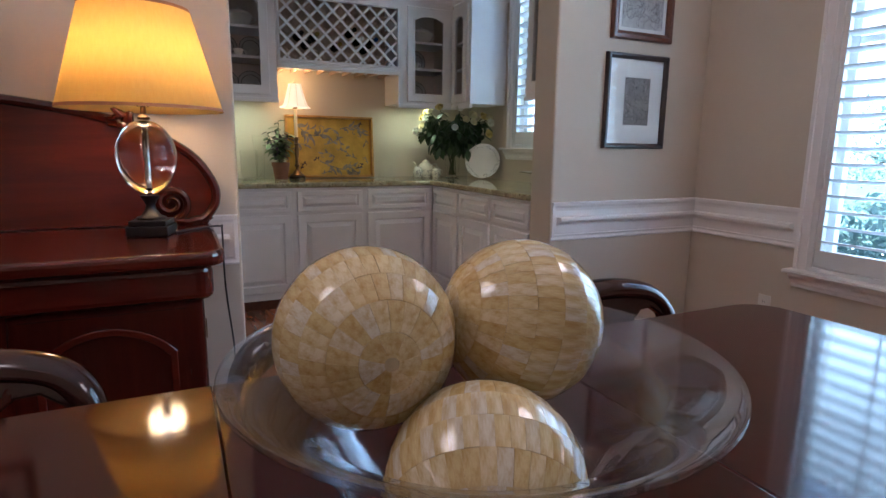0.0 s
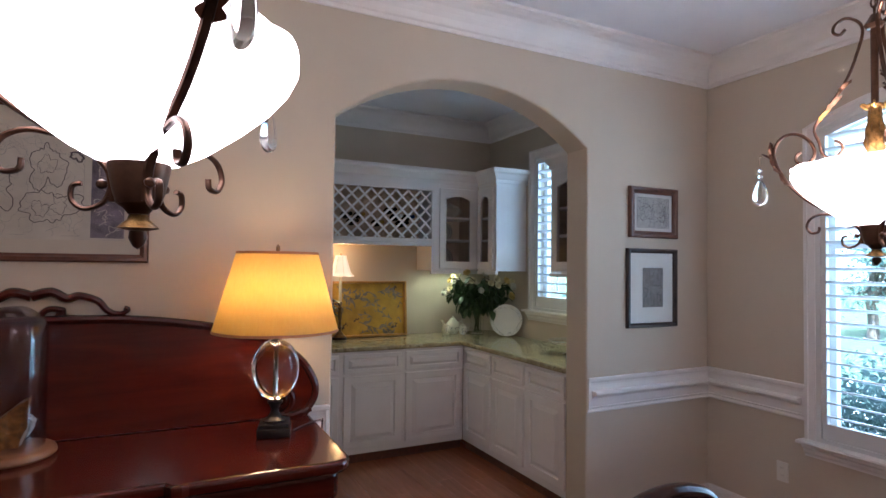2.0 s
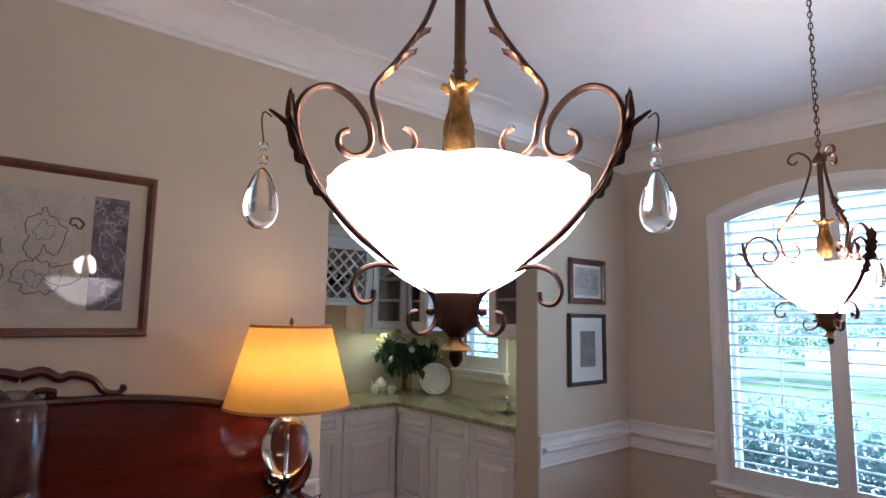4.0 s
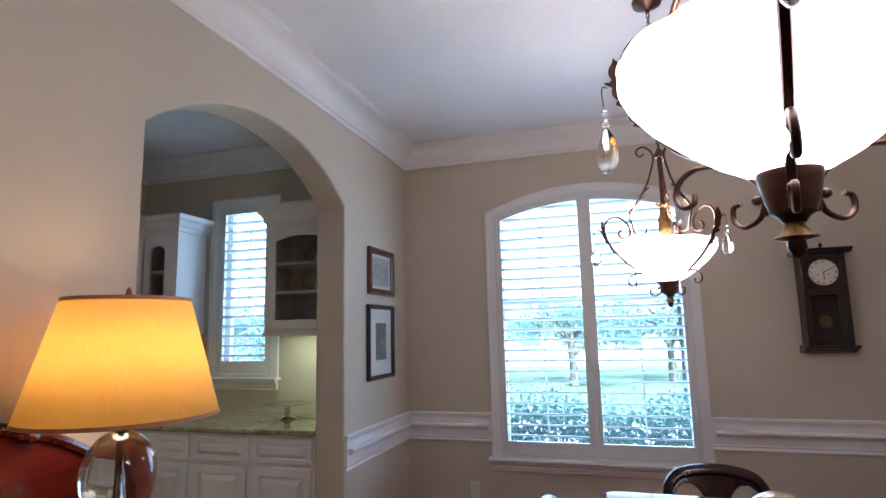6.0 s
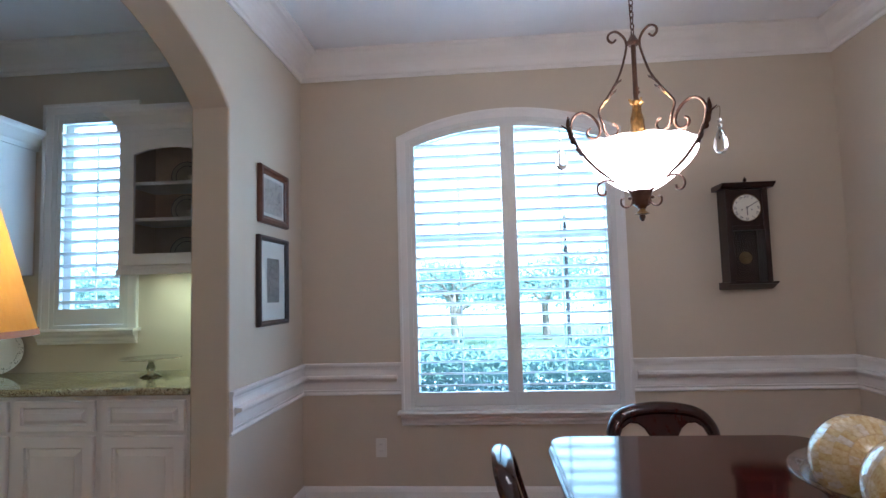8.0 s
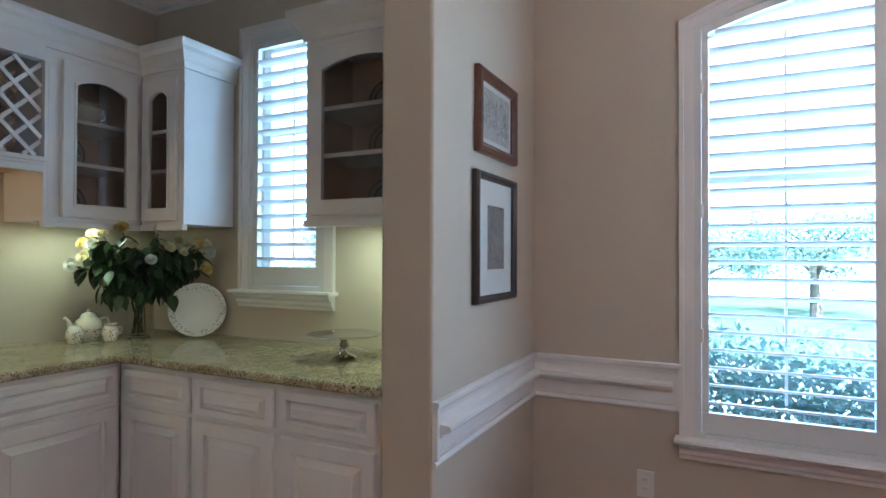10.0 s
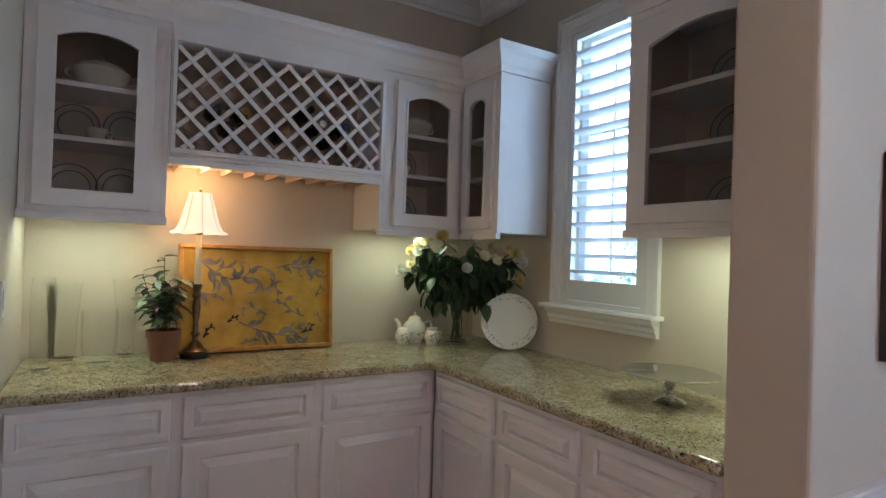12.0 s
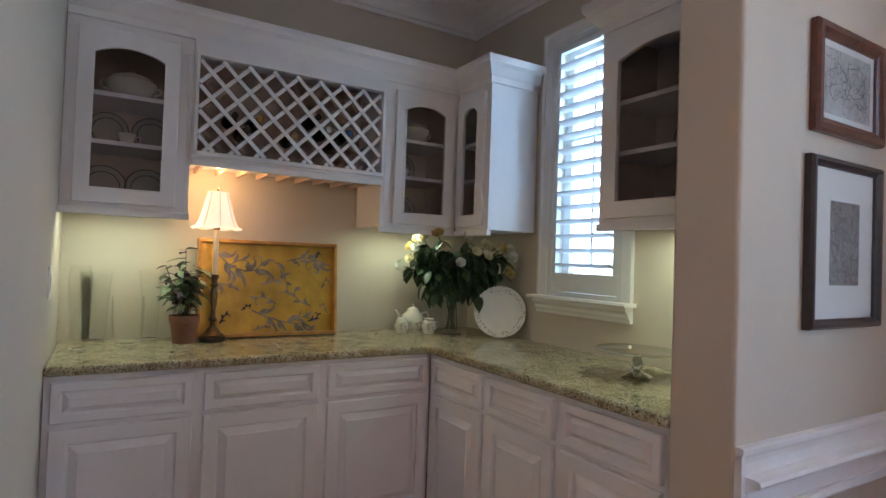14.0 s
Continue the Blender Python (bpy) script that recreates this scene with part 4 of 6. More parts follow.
cord = tagged(part("lamp_cord", tube(curve([(LX + 0.07, LY, SB_TOP + 0.005), (-2.72, -0.20, SB_TOP + 0.004), (-2.655, -0.17, SB_TOP + 0.003), (-2.648, -0.15, SB_TOP - 0.02), (-2.645, -0.12, 0.60), (-2.62, -0.06, 0.30), (-2.63, -0.04, 0.02)], 6), 0.0035, 6), CORD, smooth=True), "black lamp cord hanging off the sideboard", "cord")

# glass dome with a crystal
dome = thing("glass_dome", Matrix.Translation((-3.74, -0.20, SB_TOP)), "glass cloche over an amber crystal on a wooden base", "glass dome")
part("wooden_base", lathe([(0.0, 0.001), (0.125, 0.001), (0.135, 0.01), (0.135, 0.02), (0.128, 0.03), (0.118, 0.034), (0.0, 0.034)], 40), BASEWOOD, dome, smooth=True)
cl = [(0.10, 0.036), (0.10, 0.42)] + [(0.10 * math.cos(t), 0.42 + 0.10 * math.sin(t)) for t in [math.pi / 2 * i / 10 for i in range(1, 10)]] + [(0.0, 0.52)]
inner = [(r * 0.965 if r else 0, z - (0.003 if i > 1 else 0)) for i, (r, z) in enumerate(cl)]
part("cloche", lathe(cl + list(reversed(inner)), 40, cap=False), BOWLGLASS, dome, smooth=True)
rock = thing("crystal_specimen", Matrix.Translation((-3.735, -0.20, SB_TOP + 0.0345)), "rough amber crystal standing under a glass dome", "mineral")


def stone(pts, seed, material, name):
    rnd = random.Random(seed)
    bm = bmesh.new()
    lo, hi = [bm.verts.new((x, -0.028 + rnd.uniform(-0.006, 0.006), z)) for x, z in pts], [bm.verts.new((x, 0.028 + rnd.uniform(-0.006, 0.006), z)) for x, z in pts]
    bm.faces.new(lo), bm.faces.new(hi)
    for i in range(len(pts)):
        bm.faces.new((lo[i - 1], lo[i], hi[i], hi[i - 1]))
    bmesh.ops.triangulate(bm, faces=bm.faces[:])
    bmesh.ops.subdivide_edges(bm, edges=bm.edges[:], cuts=2, use_grid_fill=True)
    for v in bm.verts:
        v.co += Vector((rnd.uniform(-1, 1), rnd.uniform(-1, 1), rnd.uniform(-1, 1))) * 0.004
        v.co.z = max(v.co.z, 0.001)
    part(name, bm, material, rock)


stone([(-0.055, 0.001), (0.02, 0.001), (0.045, 0.07), (0.04, 0.13), (0.045, 0.165), (0.025, 0.155), (-0.065, 0.08)], 3, AMBER, "amber_face")
stone([(0.02, 0.004), (0.06, 0.06), (0.062, 0.09), (0.046, 0.10)], 5, QUARTZ, "quartz_side")

# ---- chandeliers ----


def acanthus(l, w):
    """A cast leaf along x that clasps a rod under it: a stout rib, three pairs of curling lobes and a tip."""
    bm = bmesh.new()
    rows = []
    n = 19
    for j in range(n):
        t = j / (n - 1)
        lobe = 0.5 + 0.5 * abs(math.sin(math.pi * (2 * t + 0.2))) ** 0.7
        half = w * lobe * (1 - 0.75 * t ** 2.2) * min(1, 0.35 + 3 * t)
        lift = 0.0065 + 0.012 * t * t
        rows.append([bm.verts.new((l * t + abs(k) * 0.16 * l, k * half, lift - 0.45 * half * abs(k) ** 1.6 + 0.12 * w * abs(math.sin(math.pi * (2 * t + 0.2))) * abs(k) + (0.0025 if k == 0 else 0))) for k in (-1, -0.6, -0.25, 0, 0.25, 0.6, 1)])
    for p, q in zip(rows, rows[1:]):
        for i in range(6):
            bm.faces.new((p[i], p[i + 1], q[i + 1], q[i]))
    bmesh.ops.solidify(bm, geom=bm.faces[:], thickness=0.0014)
    return bm


def chandelier(m, turn):
    c = thing("chandelier", m, "bronze scroll chandelier with a lit alabaster bowl and crystals", "chandelier", "matching chandeliers")
    g = Matrix.Rotation(turn, 4, 'Z')
    def fit(r, z):
        """Broaden and flatten the part below the vase."""
        k = 1.09 if r > 0.05 else 1 + 0.09 * max(0, r - 0.03) / 0.02
        low = 0.108 + (z - 0.108) * 0.83 if z > 0.108 else z
        return r * k, (low if z < 0.40 else z - 0.0234 * max(0, 0.64 - z) / 0.24)

    def bend(r, z):
        """Place of an arm's point: a little wider than the bowl, the upper sweep more so."""
        k = 1.055 if r > 0.05 else 1
        if 0.36 < z < 0.62 and r < 0.13:
            k = 1.25
        return r * k, z + 0.006 * min(1, max(0, z - 0.2) / 0.1) * (z < 0.42)


    bowl = [(0.03, 0.108), (0.045, 0.112), (0.075, 0.134), (0.114, 0.172), (0.148, 0.211), (0.170, 0.246), (0.180, 0.273), (0.1795, 0.289), (0.174, 0.303)]
    bowl = [fit(r, z) for r, z in bowl]
    inner = [(r - 0.006, z + 0.003) for r, z in bowl]
    part("alabaster_bowl", lathe(bowl + list(reversed(inner)), 48, cap=False), BULB, c, "glowing alabaster bowl", smooth=True)
    bm = bmesh.new()
    for q in range(12):
        a = q * math.pi / 6
        seg = [(0.192 * math.cos(a + d), 0.192 * math.sin(a + d), 0.265 + 0.006 * math.cos(d / (math.pi / 12) * math.pi / 2)) for d in [(-1 + 2 * i / 6) * math.pi / 12 for i in range(7)]]
        tube(seg, 0.0045, 6, bm)
    part("bowl_rim", bm, BULB, c, smooth=True)
    part("cup", lathe([(0.0, 0.045), (0.012, 0.045), (0.018, 0.053), (0.026, 0.058), (0.031, 0.075), (0.036, 0.10), (0.038, 0.115), (0.032, 0.116)], 24), BRONZE, c, smooth=True)
    part("leaf_collar", lathe([(0.0, 0.024), (0.012, 0.024), (0.025, 0.027), (0.021, 0.031), (0.013, 0.038), (0.011, 0.0445)], 16), DARKGOLD, c, smooth=True)
    part("finial", lathe([(0.0, 0.0), (0.006, 0.004), (0.011, 0.014), (0.010, 0.0235)], 16), BRONZE, c, smooth=True)
    part("stem", lathe([fit(*w) for w in ((0.022, 0.29), (0.022, 0.30), (0.016, 0.304), (0.02, 0.312), (0.015, 0.318))], 20), BRONZE, c, smooth=True)
    # vase carved with tiers of upright leaves
    vase_line = curve([(0.012, 0, 0.302), (0.018, 0, 0.307), (0.024, 0, 0.33), (0.023, 0, 0.36), (0.017, 0, 0.395), (0.014, 0, 0.42), (0.019, 0, 0.434), (0.013, 0, 0.438)], 5)
    bm, rings, nv = bmesh.new(), [], 48
    for p in vase_line:
        tier = (p.z - 0.302) / 0.136 * 3
        deep = 0.11 * abs(math.sin(math.pi * tier)) if 0.31 < p.z < 0.425 else 0
        turn6 = 6 * math.pi * (int(tier) % 2) / 6
        rings.append([bm.verts.new((p.x * (1 + deep * (abs(math.cos(3 * u + turn6 / 2)) * 2 - 1)) * math.cos(u), p.x * (1 + deep * (abs(math.cos(3 * u + turn6 / 2)) * 2 - 1)) * math.sin(u), p.z)) for u in [2 * math.pi * i / nv for i in range(nv)]])
    for ra, rb in zip(rings, rings[1:]):
        for i in range(nv):
            bm.faces.new((ra[i], ra[(i + 1) % nv], rb[(i + 1) % nv], rb[i]))
    vase_part = part("leaf_vase", bm, DARKGOLD, c, "carved darkened gold vase", smooth=True)
    for q in range(4):
        u = q * math.pi / 2 + 0.4
        part("lip_leaf", tube(curve([(0.014, 0, 0.424), (0.021, 0, 0.430), (0.028, 0, 0.437), (0.029, 0, 0.431)], 4), [0.0045, 0.005, 0.006, 0.0065, 0.007, 0.007, 0.0065, 0.006, 0.0055, 0.005, 0.0045, 0.004, 0.003], 7, flat=0.5), GOLD, vase_part, smooth=True, m=Matrix.Rotation(u, 4, 'Z'))
    part("rod", lathe([(0.009, 0.4385), (0.009, 0.66)], 12), BRONZE, c, smooth=True)
    part("hub", lathe([(0.0, 0.64), (0.018, 0.642), (0.024, 0.652), (0.016, 0.665), (0.008, 0.68), (0.0, 0.682)], 16), BRONZE, c, smooth=True)
    for k in range(3):
        a = turn + k * 2 * math.pi / 3
        rot = Matrix.Rotation(a, 4, 'Z')

        def line(pts, n=6):
            return [rot @ Vector((r, 0, z)) for r, z in [(p.x, p.z) for p in curve([(q[0], 0, q[1]) for q in (bend(*w) for w in pts)], n)]]

        side = rot @ Vector((0, 1, 0))
        arm = part("arm", tube(line([(0.03, 0.06), (0.036, 0.10), (0.06, 0.125), (0.10, 0.15), (0.155, 0.19), (0.205, 0.245), (0.232, 0.30), (0.236, 0.34), (0.222, 0.37), (0.195, 0.383), (0.165, 0.372), (0.142, 0.345), (0.135, 0.315), (0.145, 0.295), (0.165, 0.29), (0.18, 0.302), (0.178, 0.318), (0.168, 0.325)]), 0.0065, 8, flat=0.75, up=side), BRONZE, c, smooth=True)
        part("upper_arm", tube(line([(0.088, 0.345), (0.076, 0.338), (0.07, 0.322), (0.08, 0.305), (0.10, 0.30), (0.118, 0.315), (0.124, 0.345), (0.114, 0.39), (0.085, 0.45), (0.05, 0.52), (0.03, 0.59), (0.026, 0.64), (0.035, 0.67), (0.06, 0.69), (0.085, 0.68), (0.09, 0.66), (0.075, 0.648), (0.062, 0.66)]), 0.0055, 8, flat=0.75, up=side), BRONZE, c, smooth=True)
        part("lower_scroll", tube(line([(0.09, 0.142), (0.12, 0.146), (0.145, 0.135), (0.155, 0.112), (0.145, 0.094), (0.128, 0.096), (0.125, 0.11)]), 0.005, 8, flat=0.75, up=side), BRONZE, c, smooth=True)
        part("bottom_scroll", tube(line([(0.031, 0.085), (0.04, 0.06), (0.058, 0.05), (0.072, 0.06), (0.072, 0.078), (0.062, 0.082)]), 0.0045, 8, flat=0.75, up=side), BRONZE, c, smooth=True)
        part("rosette", lathe([(0.0, -0.007), (0.006, -0.004), (0.0075, 0.0), (0.006, 0.004), (0.0, 0.007)], 10), BRONZE, c, smooth=True, m=rot @ Matrix.Translation((0.043, 0.0, 0.082)))
        # lobed leaves wrapped on the arm
        for r, z, ang, mt, big in ((0.192, 0.222, 42, BRONZE, 0.8), (0.216, 0.258, 54, BRONZE, 1.05), (0.236, 0.296, 68, BRONZE, 0.95), (0.110, 0.405, 114, GOLD, 0.55), (0.094, 0.435, 120, BRONZE, 0.75), (0.072, 0.48, 118, BRONZE, 0.65)):
            part("leaf", acanthus(0.066 * big, 0.023 * big), mt, arm, m=rot @ Matrix.Translation((bend(r, z)[0], 0, bend(r, z)[1])) @ pose(0, 0, 0, 0, -ang, 0))
        part("hook_leaf", tube(line([(0.232, 0.30), (0.245, 0.318), (0.262, 0.33), (0.27, 0.335)]), [0.006 - 0.0045 * i / 18 for i in range(19)], 6), BRONZE, c, smooth=True)
        part("hook", tube(line([(0.266, 0.325), (0.275, 0.330), (0.278, 0.318), (0.274, 0.288)]), 0.0012, 5), BRASS, c)
        pend = part("pendant", lathe([(0.0, 0.20)] + [(0.0235 * math.sin(t) * (1 + 0.35 * math.cos(t)) * 0.95, 0.238 - 0.038 * math.cos(t)) for t in [math.pi * i / 14 for i in range(1, 14)]] + [(0.0, 0.276)], 20), CRYSTAL, c, "clear crystal drop", smooth=True, m=rot @ Matrix.Translation((0.289, 0, -0.014)) @ Matrix.Translation((0, 0, 0.276)) @ Matrix.Diagonal((0.95, 0.5, 1.06, 1)) @ Matrix.Translation((0, 0, -0.276)))
        for z, r in ((0.2845, 0.008), (0.302, 0.007)):
            part("bead", lathe([(0.0, -r), (r * 0.7, -r * 0.7), (r, 0), (r * 0.7, r * 0.7), (0.0, r)], 12), CRYSTAL, pend, smooth=True, m=Matrix.Translation((0, 0, z)) @ Matrix.Diagonal((1.0, 2.0, 0.94, 1)))
    top = CEILING - m.translation.z
    z = 0.69
    q = 0
    link = mesh_of("chain_link", tube([(0.007 * math.sin(t), 0, 0.014 * math.cos(t)) for t in [2 * math.pi * i / 12 for i in range(13)]], 0.0022, 6), BRONZE, True)
    while z < top - 0.05:
        same_part("chain_link", link, c, Matrix.Translation((0, 0, z)) @ pose(0, 0, 0, 0, 0, 90 * (q % 2) + 20))
        z += 0.0225
        q += 1
    part("wire", tube(curve([(0.006, 0, 0.68), (0.01, 0.004, 0.8), (-0.006, 0.006, 0.95), (0.006, -0.004, top - 0.06)], 6), 0.0015, 5), BRASS, c)
    part("canopy", lathe([(0.0, top - 0.062), (0.008, top - 0.06), (0.012, top - 0.045), (0.035, top - 0.035), (0.06, top - 0.022), (0.064, top - 0.01), (0.064, top - 0.0005)], 28), BRONZE, c, smooth=True)
    p = m.translation
    point_lamp("chandelier_bulb", (p.x, p.y, p.z + 0.36), 1.85, (1.0, 0.84, 0.62), 0.06)
    return c


chandelier(Matrix.Translation((-3.32, -1.781, 1.534)), radians(48))
chandelier(Matrix.Translation((-1.585, -1.772, 1.531)), radians(103))

# ---- table ----
TX0, TX1, TY0, TY1, TZ = -3.68, -1.395, -2.36, -1.43, 0.745


def round_box(x0, x1, y0, y1, r, n=6):
    pts = []
    for cx, cy, a0 in ((x1 - r, y1 - r, 0), (x0 + r, y1 - r, 90), (x0 + r, y0 + r, 180), (x1 - r, y0 + r, 270)):
        pts += [(cx + r * math.cos(radians(a0 + 90 * i / n)), cy + r * math.sin(radians(a0 + 90 * i / n))) for i in range(n + 1)]
    return pts


table = thing("dining_table", Matrix.Translation((0, 0, 0)), "long dark mahogany dining table with a polished top", "table")
cuts = [TX0, -2.76, -2.18, TX1]
for a, b in zip(cuts, cuts[1:]):
    pts = [p for p in round_box(TX0, TX1, TY0, TY1, 0.09)]
    clipped = []
    for p in pts:
        clipped.append((min(max(p[0], a + 0.0006 * (a > TX0)), b - 0.0006 * (b < TX1)), p[1]))
    seen = []
    for p in clipped:
        if not seen or (abs(p[0] - seen[-1][0]) + abs(p[1] - seen[-1][1])) > 1e-5:
            seen.append(p)
    leaf = part("table_leaf", prism(seen, "z", TZ - 0.022, TZ), TABLEWOOD, table)
    soft_edges(leaf, 0.004)
lip = part("edge_moulding", prism(round_box(TX0 - 0.012, TX1 + 0.012, TY0 - 0.012, TY1 + 0.012, 0.10), "z", TZ - 0.042, TZ - 0.0225), TABLEWOOD, table)
soft_edges(lip, 0.008)
part("apron", prism(round_box(TX0 + 0.07, TX1 - 0.07, TY0 + 0.07, TY1 - 0.07, 0.05), "z", TZ - 0.13, TZ - 0.0425), TABLEWOOD, table)
leg = [(0.02, 0.001), (0.028, 0.004), (0.028, 0.04), (0.02, 0.06), (0.024, 0.08), (0.045, 0.30), (0.055, 0.42), (0.05, 0.48), (0.03, 0.50), (0.055, 0.52), (0.055, TZ - 0.1305)]
for x in (TX0 + 0.16, TX1 - 0.16):
    for y in (TY0 + 0.16, TY1 - 0.16):
        part("leg", lathe(leg, 20), TABLEWOOD, table, smooth=True, m=Matrix.Translation((x, y, 0)))

# ---- chairs ----


def dining_chair():
    """Balloon back chair, faces +y; its back stands at y = 0."""
    c = thing("dining_chair", Matrix.Identity(4), "dark rosewood balloon-back dining chair at the table", "chair", "chairs round the table")
    H = 0.845

    def lean(z):
        return -0.14 * max(0, z - 0.45) / 0.4

    crown = curve([(-0.185, lean(0.54), 0.54), (-0.215, lean(0.63), 0.63), (-0.205, lean(0.70), 0.70), (-0.145, lean(0.755), 0.752), (0, lean(0.77), 0.772), (0.145, lean(0.755), 0.752), (0.205, lean(0.70), 0.70), (0.215, lean(0.63), 0.63), (0.185, lean(0.54), 0.54)], 6)
    rad = [0.021 + 0.016 * math.sin(math.pi * i / (len(crown) - 1)) for i in range(len(crown))]
    part("back_frame", tube(crown, rad, 12, flat=0.62, up=(0, 0, 1)), CHAIRWOOD, c, smooth=True)
    bm = bmesh.new()
    rim = [(p.x * 0.985, p.z) for p in crown]
    openings = [[(s * x, z) for x, z in ((0.030, 0.552), (0.175, 0.552), (0.193, 0.60), (0.190, 0.65), (0.172, 0.69), (0.140, 0.712), (0.105, 0.710), (0.078, 0.69), (0.056, 0.655), (0.040, 0.61))] for s in (-1, 1)]
    edges = []
    for ring in [rim] + openings:
        vs = [bm.verts.new((x, lean(z) - 0.017, z)) for x, z in ring]
        edges += [bm.edges.new((vs[i - 1], vs[i])) for i in range(len(vs))]
    bmesh.ops.triangle_fill(bm, use_beauty=True, use_dissolve=False, edges=edges)
    got = bmesh.ops.extrude_face_region(bm, geom=bm.faces[:])
    bmesh.ops.translate(bm, verts=[v for v in got["geom"] if isinstance(v, bmesh.types.BMVert)], vec=(0, 0.034, 0))
    bmesh.ops.recalc_face_normals(bm, faces=bm.faces[:])
    soft_edges(part("back_plate", bm, CHAIRWOOD, c), 0.007)
    for s in (-1, 1):
        part("leg", tube(curve([(s * 0.19, lean(0.55), 0.56), (s * 0.195, 0.0, 0.44), (s * 0.19, -0.02, 0.2), (s * 0.19, -0.07, 0.002)], 5), [0.022 - 0.005 * i / 15 for i in range(16)], 8), CHAIRWOOD, c, smooth=True)
        part("leg", lathe([(0.014, 0.001), (0.018, 0.01), (0.014, 0.03), (0.024, 0.30), (0.02, 0.33), (0.028, 0.35), (0.028, 0.40)], 14), CHAIRWOOD, c, smooth=True, m=Matrix.Translation((s * 0.20, 0.40, 0)))
    part("splat", tube(curve([(0, lean(0.56), 0.56), (0, lean(0.62) - 0.01, 0.62), (0, lean(0.68) - 0.012, 0.68)], 5), [0.026 - 0.010 * math.sin(math.pi * i / 10) for i in range(11)], 10, flat=0.8), CHAIRWOOD, c, smooth=True)
    for s in (-1, 1):
        part("back_scroll", tube(curve([(0, lean(0.66) - 0.014, 0.66), (s * 0.03, lean(0.70) - 0.016, 0.70), (s * 0.075, lean(0.735) - 0.016, 0.735), (s * 0.12, lean(0.742) - 0.016, 0.742)], 5), [0.013 - 0.008 * i / 15 for i in range(16)], 8), CHAIRWOOD, c, smooth=True)
    part("cross_rail", tube([(-0.19, lean(0.555), 0.555), (0, lean(0.555) - 0.01, 0.56), (0.19, lean(0.555), 0.555)], 0.018, 8, flat=0.6), CHAIRWOOD, c, smooth=True)
    fr = part("seat_frame", prism([(-0.205, 0.0), (0.205, 0.0), (0.235, 0.42), (-0.235, 0.42)], "z", 0.40, 0.44), CHAIRWOOD, c)
    soft_edges(fr, 0.01)
    se = part("seat", prism([(-0.19, 0.015), (0.19, 0.015), (0.22, 0.40), (-0.22, 0.40)], "z", 0.4405, 0.48), mat("seat_leather", (0.09, 0.05, 0.03), 0.55, vary=0.2, scale=9, bump=0.2), c)
    soft_edges(se, 0.018)
    return c


first = dining_chair()
spots = [(-1.765, -1.36, 180), (-2.49, -1.36, 180), (-3.17, -1.36, 180), (-1.13, -1.95, 90), (-1.75, -2.60, 0), (-2.42, -2.60, 0)]
first.matrix_basis = pose(spots[0][0], spots[0][1], 0, 0, 0, spots[0][2])
for x, y, a in spots[1:]:
    copy_thing(first, pose(x, y, 0, 0, 0, a))

# ---- bowl and balls ----
BX, BY = -2.558, -1.976
bowl = thing("glass_bowl", Matrix.Translation((BX, BY, TZ)), "footed clear glass bowl holding bone balls on the table", "bowl")
out_p = [(0.0, 0.001), (0.075, 0.001), (0.078, 0.006), (0.06, 0.012), (0.032, 0.02), (0.028, 0.03), (0.045, 0.038), (0.075, 0.05), (0.108, 0.08), (0.13, 0.115), (0.148, 0.15), (0.168, 0.178), (0.196, 0.199), (0.214, 0.208), (0.2195, 0.213)]
in_p = [(0.2195, 0.2175), (0.214, 0.2165), (0.196, 0.206), (0.163, 0.186), (0.141, 0.155), (0.123, 0.12), (0.101, 0.088), (0.07, 0.06), (0.035, 0.05), (0.0, 0.048)]
part("glass_body", lathe(out_p + in_p, 72, cap=False), BOWLGLASS, bowl, smooth=True)

BALL_R = 0.086


def tile(lat0, lat1, lon, r):
    """One bone tile between two latitudes, lon wide."""
    bm = bmesh.new()
    grid = []
    n = 3
    for ring in (r + 0.0009, r - 0.003):
        for i in range(n + 1):
            for j in range(3):
                la, lo = lat0 + (lat1 - lat0) * j / 2, -lon / 2 + lon * i / n
                grid.append(bm.verts.new((ring * math.cos(la) * math.cos(lo), ring * math.cos(la) * math.sin(lo), ring * math.sin(la))))
    for i in range(n):
        for j in range(2):
            q = 3 * i + j
            bm.faces.new((grid[q], grid[q + 1], grid[q + 4], grid[q + 3]))
    edge = [0, 1, 2, 5, 8, 11, 10, 9, 6, 3]
    for a, b in zip(edge, edge[1:] + edge[:1]):
        bm.faces.new((grid[a], grid[b], grid[b + 12], grid[a + 12]))
    return bm


ROWS = 10
tile_rows = []
for i in range(ROWS):
    l0, l1 = math.pi * (i / ROWS - 0.5), math.pi * ((i + 1) / ROWS - 0.5)
    mid = math.cos((l0 + l1) / 2)
    n = max(6, round(2 * math.pi * mid * BALL_R / 0.0122))
    g = 0.00022 / BALL_R
    lon = 2 * math.pi / n - g / max(0.2, mid)
    lim = math.pi / 2 - 0.075
    tile_rows.append((n, mesh_of("tile", tile(max(l0 + g / 2, -lim), min(l1 - g / 2, lim), lon, BALL_R), BONE, True)))


def ball(at, turn):
    b = thing("decorative_ball", Matrix.Translation(at) @ turn, "cream bone-tiled decorative ball lying in the glass bowl", "ball", "balls in the bowl")
    core = bmesh.new()
    bmesh.ops.create_uvsphere(core, u_segments=40, v_segments=24, radius=BALL_R)
    part("core", core, GROUT, b, smooth=True)
    rnd = random.Random(int(at[0] * 1000))
    for k, (n, me) in enumerate(tile_rows):
        off = rnd.uniform(0, 6)
        for i in range(n):
            same_part("tile", me, b, pose(0, 0, 0, rnd.uniform(-0.15, 0.15), rnd.uniform(-0.15, 0.15), math.degrees(off + 2 * math.pi * i / n)))


